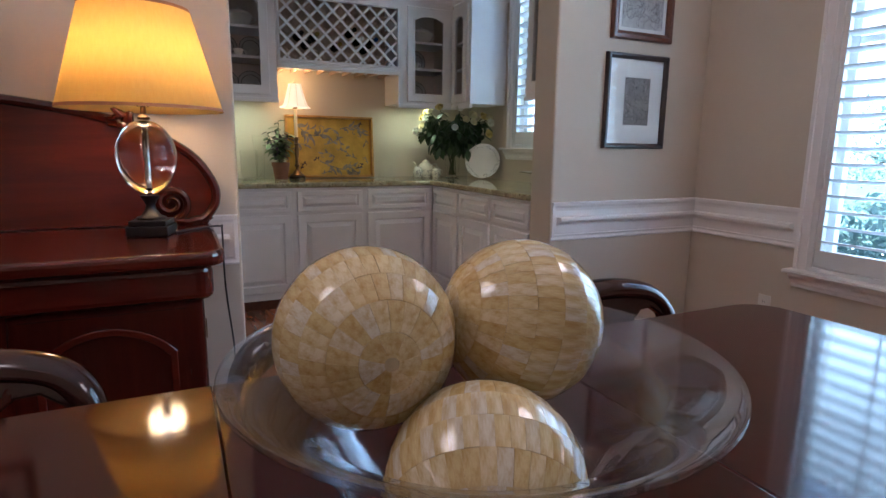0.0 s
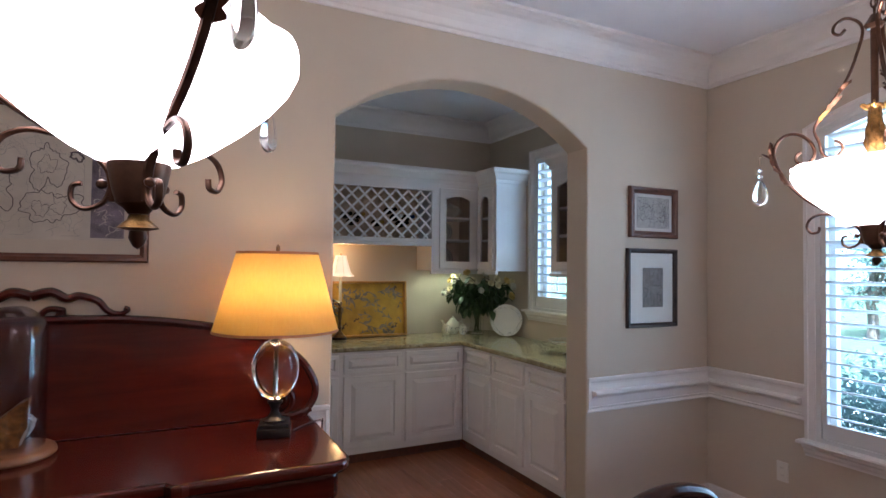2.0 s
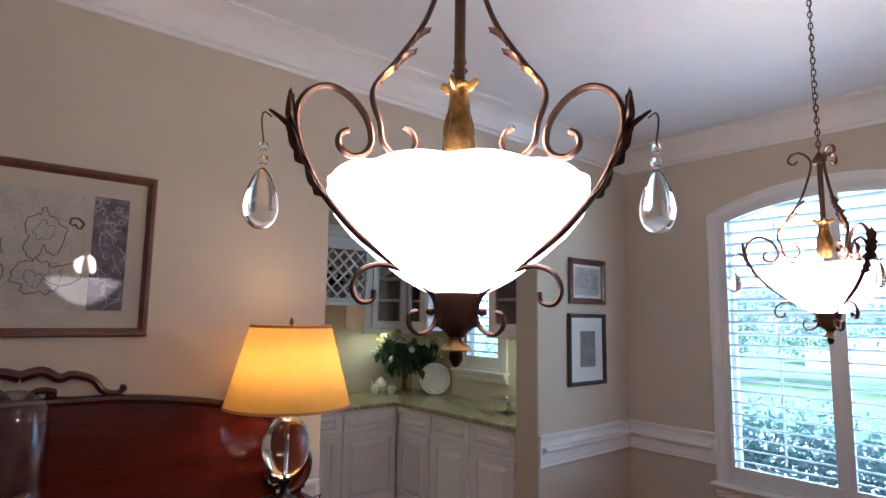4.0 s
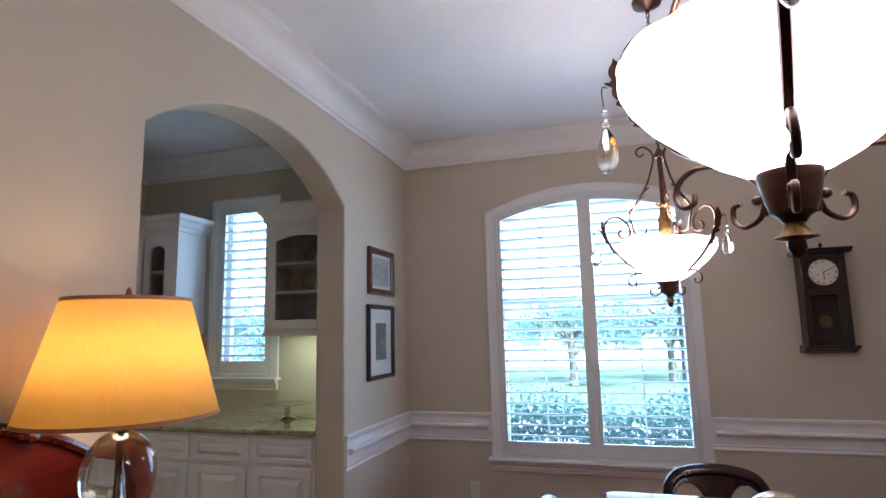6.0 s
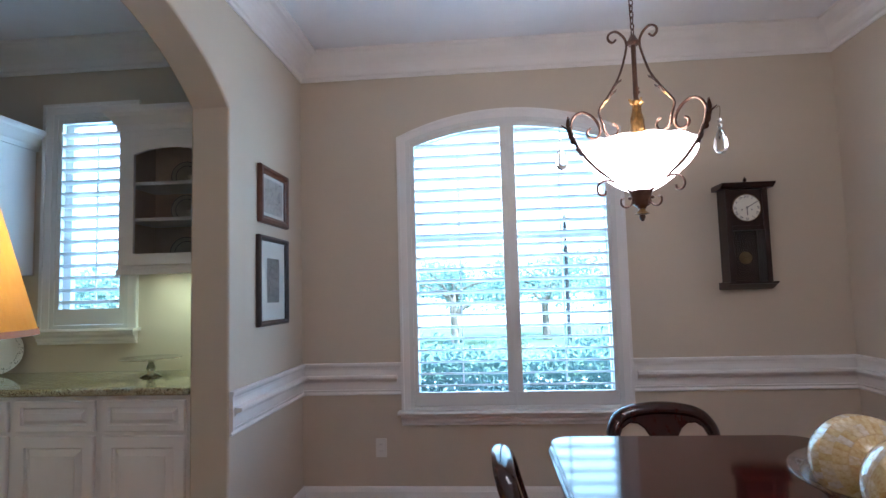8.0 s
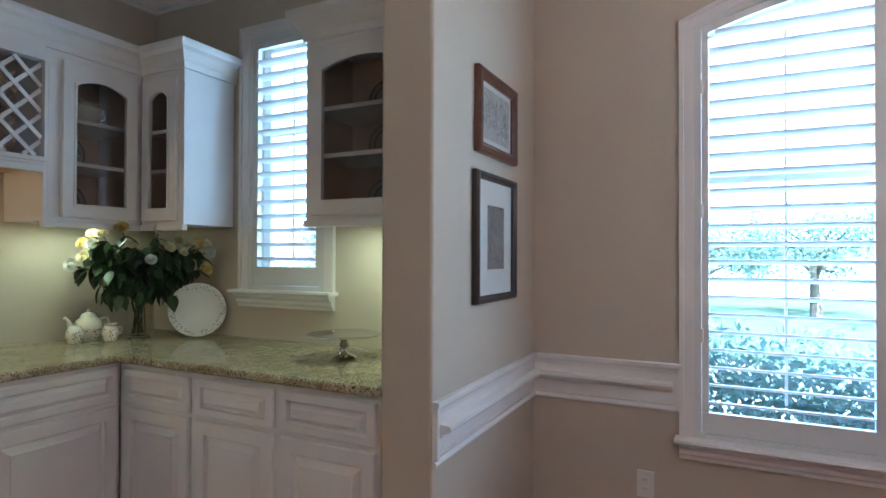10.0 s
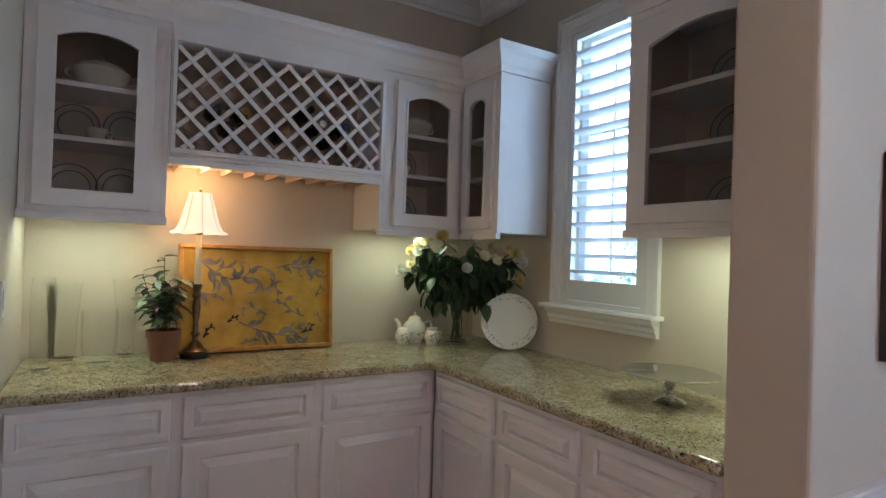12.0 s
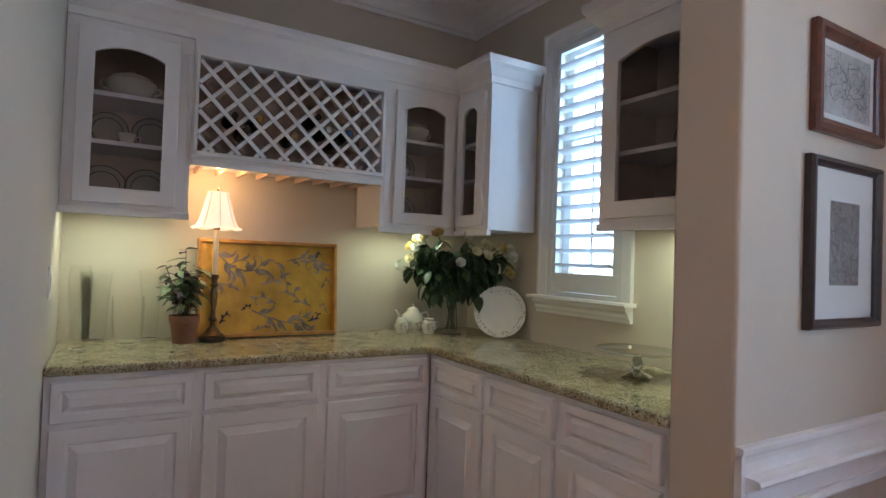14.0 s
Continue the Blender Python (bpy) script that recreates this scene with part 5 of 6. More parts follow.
def turned(x, y, z):
    """A turn that lays the ball's pole along x, y, z."""
    return Vector((x, y, z)).to_track_quat('Z', 'Y').to_matrix().to_4x4()


BALLS_AT = [((-2.638, -1.903, 0.964), turned(-0.06, -0.99, 0.04)), ((-2.469, -1.911, 0.962), turned(-0.97, 0.12, 0.20)), ((-2.569, -2.018, 0.860), turned(-0.39, -0.83, -0.39))]

# ---- pictures ----


def wobble_lines(parent, name, x0, x1, z0, z1, n, material, seed, y, thick=0.0012):
    """Fine wandering ink lines: coasts and hatching of an old engraving."""
    rnd = random.Random(seed)
    bm = bmesh.new()
    for _ in range(n):
        x, z, a = rnd.uniform(x0, x1), rnd.uniform(z0, z1), rnd.uniform(0, 6.28)
        pts = []
        for _ in range(rnd.randint(8, 22)):
            pts.append((x, z))
            a += rnd.uniform(-1.1, 1.1)
            s = 0.012 * (x1 - x0) / 0.3
            x, z = min(x1, max(x0, x + s * math.cos(a))), min(z1, max(z0, z + s * math.sin(a)))
        for (ax, az), (bx, bz) in zip(pts, pts[1:]):
            d = math.hypot(bx - ax, bz - az)
            if d < 1e-4:
                continue
            nx, nz = -(bz - az) / d * thick / 2, (bx - ax) / d * thick / 2
            bm.faces.new([bm.verts.new(p) for p in ((ax + nx, y, az + nz), (bx + nx, y, bz + nz), (bx - nx, y, bz - nz), (ax - nx, y, az - nz))])
    return part(name, bm, material, parent)


def coast(parent, cx, cz, rx, rz, seed, thick, y=-0.0090, n=150):
    """A ragged closed shoreline inked on a map."""
    rnd = random.Random(seed)
    waves = [(k, rnd.uniform(0, 6.28), rnd.uniform(0.5, 1.0) * 0.42 / k ** 0.85) for k in (2, 3, 4, 5, 7, 9, 13, 17, 23)]
    rim = []
    for i in range(n):
        a = 2 * math.pi * i / n
        r = 0.9 + sum(h * math.sin(k * a + ph) for k, ph, h in waves)
        rim.append((cx + rx * r * math.cos(a), cz + rz * r * math.sin(a)))
    bm = bmesh.new()
    pair = []
    for i, (x, z) in enumerate(rim):
        (ax, az), (bx, bz) = rim[i - 1], rim[(i + 1) % n]
        d = math.hypot(bx - ax, bz - az) or 1
        ox, oz = -(bz - az) / d * thick / 2, (bx - ax) / d * thick / 2
        pair.append((bm.verts.new((x + ox, y, z + oz)), bm.verts.new((x - ox, y, z - oz))))
    for i in range(n):
        bm.faces.new((pair[i - 1][0], pair[i - 1][1], pair[i][1], pair[i][0]))
    return part("shoreline", bm, DARKINK, parent)


def picture(m, w, h, border, deep, frame_mat, art, label, paper=PAPER, art_mat=OLDPAPER):
    """A framed print in local x, z facing -y. art: its window's insets left, right, bottom, top from the frame's outer edge."""
    p = thing("framed_picture", m, label, "picture")
    fr = rings_panel(w, h, [(0, 0.001), (0, deep * 0.7), (0.006, deep), (border * 0.55, deep), (border * 0.75, deep * 0.7), (border, deep * 0.55), (border, 0.004)])
    fr.faces.ensure_lookup_table()
    bmesh.ops.delete(fr, geom=[fr.faces[-1]], context='FACES_ONLY')
    part("frame", fr, frame_mat, p)
    part("mat_board", box(border - 0.002, w - border + 0.002, -0.007, -0.004, border - 0.002, h - border + 0.002), paper, p)
    l, r, b, t = art
    pr = part("print", box(l, w - r, -0.0082, -0.0072, b, h - t), art_mat, p)
    glazed("pane", [(border, border), (w - border, border), (w - border, h - border), (border, h - border)], -0.0125, PICPANE, p)
    return p, pr


p1, a1 = picture(Matrix.Translation((-0.722, 0, 1.708)), 0.412, 0.318, 0.042, 0.028, FRAMEWOOD, (0.065, 0.065, 0.062, 0.062), "small antique map in a reddish wooden frame", art_mat=mat("map_print", (0.55, 0.53, 0.50), 0.9, vary=0.14, scale=25, bump=0.04))
wobble_lines(p1, "map_lines", 0.07, 0.342, 0.07, 0.25, 45, DARKINK, 1, -0.0086, 0.0011)
for cx, cz, rx, rz, seed in ((0.15, 0.16, 0.055, 0.06, 3), (0.25, 0.17, 0.06, 0.055, 5), (0.29, 0.12, 0.03, 0.025, 7)):
    coast(p1, cx, cz, rx, rz, seed, 0.002)
p2, a2 = picture(Matrix.Translation((-0.74, 0, 1.148)), 0.425, 0.492, 0.028, 0.028, FRAMEDARK, (0.135, 0.115, 0.125, 0.12), "grey engraving with wide white mat in a dark frame", art_mat=GREYPAPER)
wobble_lines(p2, "engraving_lines", 0.14, 0.305, 0.13, 0.367, 80, DARKINK, 2, -0.0086, 0.001)
p3, a3 = picture(Matrix.Translation((-4.12, 0, 1.515)), 0.78, 0.612, 0.032, 0.026, FRAMEWOOD, (0.085, 0.085, 0.085, 0.085), "large antique map in a walnut frame above the sideboard", paper=mat("cream_mat", (0.62, 0.55, 0.45), 0.9, vary=0.04, scale=5))
wobble_lines(p3, "map_lines", 0.23, 0.55, 0.10, 0.51, 55, GREYPAPER, 3, -0.0086, 0.001)
for cx, cz, rx, rz, seed, thick in ((0.43, 0.36, 0.055, 0.10, 3, 0.003), (0.44, 0.21, 0.085, 0.075, 8, 0.003), (0.285, 0.27, 0.045, 0.07, 5, 0.003), (0.47, 0.22, 0.03, 0.035, 6, 0.0016), (0.41, 0.20, 0.028, 0.03, 9, 0.0016), (0.43, 0.37, 0.028, 0.04, 4, 0.0016), (0.525, 0.41, 0.022, 0.018, 12, 0.006)):
    coast(p3, cx, cz, rx, rz, seed, thick)
for x0 in (0.09, 0.575):
    part("side_panel", box(x0, x0 + 0.115, -0.0086, -0.0083, 0.095, 0.515), mat("map_border", (0.19, 0.16, 0.19), 0.9, vary=0.5, scale=18), p3)
    wobble_lines(p3, "border_lines", x0 + 0.005, x0 + 0.11, 0.10, 0.51, 40, OLDPAPER, 4, -0.0089, 0.002)
p4, a4 = picture(Matrix.Translation((-0.515, SOUTH, 1.435)) @ pose(0, 0, 0, 0, 0, 180), 0.62, 0.36, 0.022, 0.024, FRAMEDARK, (0.11, 0.11, 0.095, 0.09), "landscape print with a white mat in a dark frame", art_mat=mat("landscape_sky", (0.42, 0.36, 0.24), 0.9, vary=0.2, scale=8))
part("field", box(0.12, 0.50, -0.0088, -0.0084, 0.10, 0.185), mat("landscape_field", (0.16, 0.17, 0.10), 0.9, vary=0.5, scale=14), p4)

# ---- wall clock ----
clock = thing("wall_clock", Matrix.Translation((0, -2.632, 1.272)) @ FACE_WEST, "dark wooden pendulum wall clock with a cream dial", "clock")
cw, chh = 0.282, 0.635
part("case_back", box(0.02, cw - 0.02, -0.02, -0.001, 0.03, chh - 0.03), CLOCKWOOD, clock)
for a, b in ((0.02, 0.05), (cw - 0.05, cw - 0.02)):
    part("side", box(a, b, -0.13, -0.0205, 0.045, chh - 0.03, 0.003), CLOCKWOOD, clock)
part("mid_rail", box(0.051, cw - 0.051, -0.128, -0.10, 0.352, 0.380, 0.002), CLOCKWOOD, clock)
part("dial_board", box(0.051, cw - 0.051, -0.118, -0.108, 0.3805, chh - 0.035), CLOCKWOOD, clock)
cor = part("cornice", prism([(-0.175, chh), (-0.17, chh - 0.012), (-0.14, chh - 0.029), (-0.001, chh - 0.029), (-0.001, chh)], "x", -0.012, cw + 0.012), CLOCKWOOD, clock)
part("base_shelf", prism([(-0.001, 0.0), (-0.07, 0.0), (-0.10, 0.012), (-0.14, 0.03), (-0.155, 0.035), (-0.155, 0.0445), (-0.001, 0.0445)], "x", 0.0, cw), CLOCKWOOD, clock)
part("finial", lathe([(0.0, 0.0), (0.012, 0.001), (0.006, 0.01), (0.012, 0.02), (0.004, 0.034), (0.0, 0.042)], 12), CLOCKWOOD, clock, smooth=True, m=Matrix.Translation((cw / 2, -0.12, chh + 0.0005)))
dial = part("dial", lathe([(0.0, 0.0), (0.08, 0.0), (0.08, 0.004), (0.076, 0.006), (0.0, 0.005)], 36), DIAL, clock, "cream dial with roman numerals", smooth=True, m=Matrix.Translation((cw / 2, -0.1185, 0.488)) @ pose(0, 0, 0, 90, 0, 0))
part("dial_ring", tube([(0.081 * math.cos(t), 0.081 * math.sin(t), 0.004) for t in [2 * math.pi * i / 36 for i in range(37)]], 0.003, 6), BRASS, dial, smooth=True)
NUMERALS = ["XII", "I", "II", "III", "IV", "V", "VI", "VII", "VIII", "IX", "X", "XI"]
for i, s in enumerate(NUMERALS):
    fc = bpy.data.curves.new("numeral", 'FONT')
    fc.body, fc.size, fc.align_x, fc.align_y, fc.extrude = s, 0.022, 'CENTER', 'CENTER', 0.0003
    fc.materials.append(DARKINK)
    ob = new("numeral", fc)
    ob.parent = dial
    a = -i * math.pi / 6
    ob.matrix_basis = Matrix.Rotation(a, 4, 'Z') @ Matrix.Translation((0, 0.066, 0.0068))
for a, l, w in ((-60 + 362, 0.062, 0.004), (182, 0.045, 0.005)):
    part("clock_hand", box(-w / 2, w / 2, -0.008, l, 0.008, 0.0095), DARKINK, dial, m=Matrix.Rotation(radians(a - 2 if l > 0.05 else a), 4, 'Z'))
for s in (-1, 1):
    part("winding_hole", lathe([(0.0, 0.0055), (0.004, 0.0055), (0.004, 0.0075), (0.0, 0.0075)], 12), DARKINK, dial, m=Matrix.Translation((s * 0.028, -0.012, 0)))
glazed("door_glass", [(0.051, 0.047), (cw - 0.051, 0.047), (cw - 0.051, 0.351), (0.051, 0.351)], -0.122, PICPANE, clock)
part("pendulum", lathe([(0.0, 0.0), (0.036, 0.002), (0.038, 0.005), (0.0, 0.009)], 24), BRASS, clock, "dull brass pendulum", smooth=True, m=Matrix.Translation((cw / 2, -0.06, 0.19)) @ pose(0, 0, 0, 90, 0, 0))
part("pendulum_rod", box(cw / 2 - 0.003, cw / 2 + 0.003, -0.063, -0.06, 0.2, 0.40), CLOCKWOOD, clock)


def outlet(m, sockets, label, category):
    o = thing("wall_outlet" if sockets else "light_switch", m, label, category)
    part("plate", box(-0.035, 0.035, -0.006, -0.0005, -0.058, 0.058, 0.002), PLASTIC, o)
    if sockets:
        for z in (-0.02, 0.02):
            s = part("socket", box(-0.016, 0.016, -0.0085, -0.0062, z - 0.014, z + 0.014, 0.001), PLASTIC, o)
            for x in (-0.006, 0.006):
                part("slot", box(x - 0.001, x + 0.001, -0.0092, -0.0086, z - 0.003, z + 0.006), DARKINK, s)
    else:
        part("rocker", box(-0.013, 0.013, -0.009, -0.0062, -0.03, 0.03, 0.001), PLASTIC, o)


outlet(Matrix.Translation((0, -0.505, 0.335)) @ FACE_WEST, True, "cream electrical outlet low on the wall", "outlet")
outlet(Matrix.Translation((PAN_L, 1.60, 1.18)) @ pose(0, 0, 0, 0, 0, 90), False, "white light switch on the pantry wall", "light switch")

# ---- things on the pantry worktop ----
blamp = thing("buffet_lamp", Matrix.Translation((-1.95, 2.00, TOP_Z)), "slim candlestick buffet lamp with a lit bell shade", "lamp")
part("foot", lathe([(0.0, 0.001), (0.06, 0.001), (0.06, 0.018), (0.056, 0.022), (0.0, 0.022)], 28), BLACKMETAL, blamp, smooth=True)
part("candlestick", lathe([(0.05, 0.0225), (0.052, 0.03), (0.035, 0.042), (0.026, 0.058), (0.013, 0.07), (0.012, 0.09), (0.022, 0.10), (0.012, 0.112), (0.011, 0.15), (0.015, 0.18), (0.017, 0.22), (0.012, 0.25), (0.02, 0.262), (0.013, 0.275), (0.018, 0.30), (0.02, 0.312)], 24), BRASS, blamp, smooth=True)
part("candle_sleeve", lathe([(0.0125, 0.3125), (0.0125, 0.52), (0.0, 0.521)], 16), CANDLE, blamp, smooth=True)
part("socket", lathe([(0.014, 0.5215), (0.016, 0.53), (0.009, 0.54), (0.009, 0.57)], 14), BRASS, blamp, smooth=True)
bell = [(0.112, 0.532), (0.094, 0.542), (0.081, 0.568), (0.07, 0.605), (0.058, 0.65), (0.048, 0.685), (0.046, 0.70)]
bm = bmesh.new()
seg = 48
rr = [[bm.verts.new(((r + (0.004 * math.cos(8 * 2 * math.pi * i / seg) if k == 0 else 0)) * math.cos(2 * math.pi * i / seg), (r + (0.004 * math.cos(8 * 2 * math.pi * i / seg) if k == 0 else 0)) * math.sin(2 * math.pi * i / seg), z - (0.008 * abs(math.sin(4 * 2 * math.pi * i / seg)) if k == 0 else 0))) for i in range(seg)] for k, (r, z) in enumerate(bell)]
for a, b in zip(rr, rr[1:]):
    for i in range(seg):
        bm.faces.new((a[i], a[(i + 1) % seg], b[(i + 1) % seg], b[i]))
bs = part("bell_shade", bm, SMALLSHADE, blamp, "scalloped lit cloth shade", smooth=True)
bs.modifiers.new("thick", 'SOLIDIFY').thickness = 0.0015
for q in range(8):
    a = q * math.pi / 4
    part("shade_rib", tube([((r + 0.001) * math.cos(a), (r + 0.001) * math.sin(a), z) for r, z in bell], 0.0016, 5), CANDLE, bs)
part("finial", lathe([(0.0, 0.697), (0.006, 0.701), (0.004, 0.707), (0.007, 0.715), (0.0, 0.727)], 10), BRASS, blamp, smooth=True)
point_lamp("buffet_bulb", (-1.95, 2.00, TOP_Z + 0.76), 0.19, (1.0, 0.64, 0.22), 0.03)
point_lamp("buffet_bulb_low", (-1.95, 2.00, TOP_Z + 0.50), 0.16, (1.0, 0.64, 0.22), 0.02)

# gilded tray leaning on the wall
TW, TH = 0.695, 0.478
tray = thing("gilded_tray", Matrix.Translation((-2.015, 2.085, TOP_Z + 0.003)) @ pose(0, 0, 0, -5, 0, 0), "gilded glass tray with scrollwork leaning on the wall", "tray")
part("panel", box(0.01, TW - 0.01, -0.004, 0.004, 0.008, TH - 0.008), GOLDLEAF, tray)
for b in ((0, TW, -0.045, 0.006, 0.0, 0.017), (0, TW, -0.045, 0.006, TH - 0.017, TH), (0, 0.017, -0.045, 0.006, 0.0175, TH - 0.0175), (TW - 0.017, TW, -0.045, 0.006, 0.0175, TH - 0.0175)):
    part("rim", box(*b, 0.003), GILTWOOD, tray)
rnd = random.Random(11)


def ribbon(pts, widths, y=-0.0055, bm=None):
    bm = bm or bmesh.new()
    n = len(pts)
    sides = []
    for i, (x, z) in enumerate(pts):
        ax, az = pts[max(0, i - 1)]
        bx, bz = pts[min(n - 1, i + 1)]
        d = math.hypot(bx - ax, bz - az) or 1
        nx, nz = -(bz - az) / d, (bx - ax) / d
        w = widths[i] / 2
        cl = lambda x, z: (min(TW - 0.019, max(0.019, x)), y, min(TH - 0.019, max(0.019, z)))
        sides.append((bm.verts.new(cl(x + nx * w, z + nz * w)), bm.verts.new(cl(x - nx * w, z - nz * w))))
    for a, b in zip(sides, sides[1:]):
        bm.faces.new((a[0], a[1], b[1], b[0]))
    return bm


def stroke(x, z, ang, l, w, curl, n=14):
    """A brushed leaf: sets out at an angle, curls, swells and runs out to a point."""
    pts, widths = [], []
    for i in range(n + 1):
        t = i / n
        pts.append((x, z))
        widths.append(w * math.sin(math.pi * (0.05 + 0.9 * t)) ** 0.8 * (1 - 0.45 * t) + 0.0012)
        a = ang + curl * t * t
        x, z = x + l / n * math.cos(a), z + l / n * math.sin(a)
    return pts, widths


def vine(x, z, ang, l, way, turns, material, depth, leaves):
    """A scrolling vine: a bowed stem that winds into a spiral, with leaves thrown off on its outer side."""
    pts, n, y = [], 54, -0.0052 - depth * 0.0006
    for i in range(n + 1):
        pts.append((x, z))
        t = i / n
        x, z = x + l / n * (1 - 0.78 * t) * math.cos(ang), z + l / n * (1 - 0.78 * t) * math.sin(ang)
        ang += way * (turns * 3.4 * math.pi / n) * (0.15 + 1.7 * t * t)
    part("scroll_stem", ribbon(pts, [0.0065 * (1 - 0.65 * i / n) + 0.001 for i in range(n + 1)], y), material, tray)
    for k in range(leaves):
        i = int(n * (0.08 + 0.62 * k / max(1, leaves)))
        (ax, az), (bx, bz) = pts[i], pts[i + 1]
        a = math.atan2(bz - az, bx - ax)
        side = -way if k % 3 else way
        part("scroll_leaf", ribbon(*stroke(ax, az, a + side * 0.55, l * rnd.uniform(0.12, 0.2), 0.008 + l * rnd.uniform(0.012, 0.026), side * rnd.uniform(0.6, 2.0)), y - 0.00005 * (k + 1)), material, tray)
        part("scroll_leaf", ribbon(*stroke(ax, az, a + side * 1.15, l * rnd.uniform(0.07, 0.12), l * 0.03, -side * 1.2), y - 0.00005 * (k + 1) - 0.00002), material, tray)


vine(0.07, 0.44, -0.95, 0.62, 1, 1.0, SCROLL, 0, 6)
vine(0.13, 0.33, 0.9, 0.30, -1, 1.0, SCROLL, 1, 4)
vine(0.04, 0.30, -0.7, 0.34, 1, 0.9, SCROLL, 15, 4)
vine(0.30, 0.26, 0.1, 0.36, 1, 0.9, SCROLL, 16, 4)
vine(0.66, 0.36, 2.6, 0.30, 1, 0.8, SCROLL, 17, 3)
vine(0.56, 0.15, 2.9, 0.30, -1, 0.9, SCROLL, 18, 4)
vine(0.43, 0.38, 0.35, 0.42, -1, 0.75, SCROLL, 2, 5)
vine(0.40, 0.33, -0.9, 0.26, -1, 0.7, SCROLL, 3, 3)
vine(0.26, 0.13, -0.45, 0.58, 1, 0.28, SCROLL, 4, 6)
vine(0.46, 0.085, 0.25, 0.34, -1, 1.0, SCROLL, 5, 4)
vine(0.38, 0.16, 2.4, 0.26, 1, 0.95, SCROLL, 6, 3)
vine(0.27, 0.03, 0.15, 0.22, 1, 0.8, SCROLL, 7, 3)
vine(0.62, 0.24, 1.4, 0.14, -1, 0.9, SCROLL, 8, 2)
vine(0.65, 0.11, 1.7, 0.13, 1, 0.8, SCROLL, 9, 2)
vine(0.05, 0.22, 0.6, 0.16, -1, 0.8, SCROLL, 10, 2)
vine(0.11, 0.065, 1.3, 0.13, -1, 0.6, SCROLLDARK, 11, 3)
vine(0.21, 0.13, 0.9, 0.10, -1, 0.7, SCROLLDARK, 12, 3)
vine(0.55, 0.07, 0.1, 0.15, 1, 0.9, SCROLLDARK, 13, 3)
vine(0.585, 0.40, 1.2, 0.08, -1, 0.6, SCROLLDARK, 14, 2)

# small acrylic stand
stand = thing("acrylic_stand", Matrix.Translation((-1.285, 2.03, TOP_Z)), "small clear acrylic stand on the granite", "stand")
part("foot", box(0, 0.13, -0.03, 0.03, 0.001, 0.035, 0.002), VASE, stand)
part("upright", box(0.005, 0.125, 0.0, 0.003, 0.0355, 0.20), VASE, stand)


def glass_vase(x, y, prof, wall, label):
    v = thing("glass_vase", Matrix.Translation((x, y, TOP_Z)), label, "vase", "clear glass vases")
    inner = [(max(0, r - wall), z) for r, z in reversed(prof) if z > 0.018]
    part("glass_body", lathe([(0.0, 0.001)] + prof + inner + [(0.0, 0.018)], 36, cap=False), VASE, v, smooth=True)
    part("thick_base", lathe([(0.0, 0.0025), (prof[0][0] - 0.005, 0.0025), (prof[0][0] - 0.004, 0.012), (0.0, 0.015)], 28), CLEAR, v, smooth=True)


glass_vase(-2.478, 1.90, [(0.036, 0.001), (0.038, 0.06), (0.04, 0.16), (0.043, 0.30), (0.036, 0.335), (0.034, 0.345)], 0.003, "tall slim clear glass vase on the granite")
glass_vase(-2.425, 2.11, [(0.045, 0.001), (0.047, 0.02), (0.05, 0.14), (0.062, 0.30), (0.066, 0.31)], 0.003, "wide clear glass vase by the wall")
glass_vase(-2.30, 1.975, [(0.048, 0.001), (0.056, 0.02), (0.063, 0.10), (0.064, 0.205), (0.063, 0.212)], 0.003, "low round clear glass vase")
glass_vase(-2.205, 2.11, [(0.034, 0.001), (0.034, 0.05), (0.036, 0.16), (0.052, 0.30), (0.056, 0.325)], 0.003, "flared clear glass vase by the wall")


def leaf_mesh(l, w, material, bend=0.25, name="leaf"):
    bm = bmesh.new()
    rows = []
    for j in range(6):
        t = j / 5
        hw = w / 2 * math.sin(math.pi * (0.04 + 0.92 * t) ** 0.85)
        z = -bend * l * t * t
        rows.append([bm.verts.new((l * t, s * hw, z + (0.12 * w if s else 0))) for s in (-1, 0, 1)])
    for a, b in zip(rows, rows[1:]):
        for i in range(2):
            bm.faces.new((a[i], a[i + 1], b[i + 1], b[i]))
    return mesh_of(name, bm, material, True)


# potted plant
pot = thing("potted_plant", Matrix.Translation((-2.075, 1.98, TOP_Z)), "leafy green and purple plant in a terracotta pot", "plant")
part("pot", lathe([(0.0, 0.001), (0.046, 0.001), (0.06, 0.095), (0.064, 0.097), (0.066, 0.125), (0.06, 0.125), (0.056, 0.10), (0.0, 0.10)], 32), TERRACOTTA, pot, smooth=True)
part("soil", lathe([(0.0, 0.112), (0.058, 0.112)], 20), SOIL, pot)
rnd = random.Random(7)
kinds = [leaf_mesh(0.075, 0.034, LEAFPALE, 0.3), leaf_mesh(0.06, 0.03, LEAF, 0.25), leaf_mesh(0.055, 0.022, LEAFPURPLE, 0.3)]
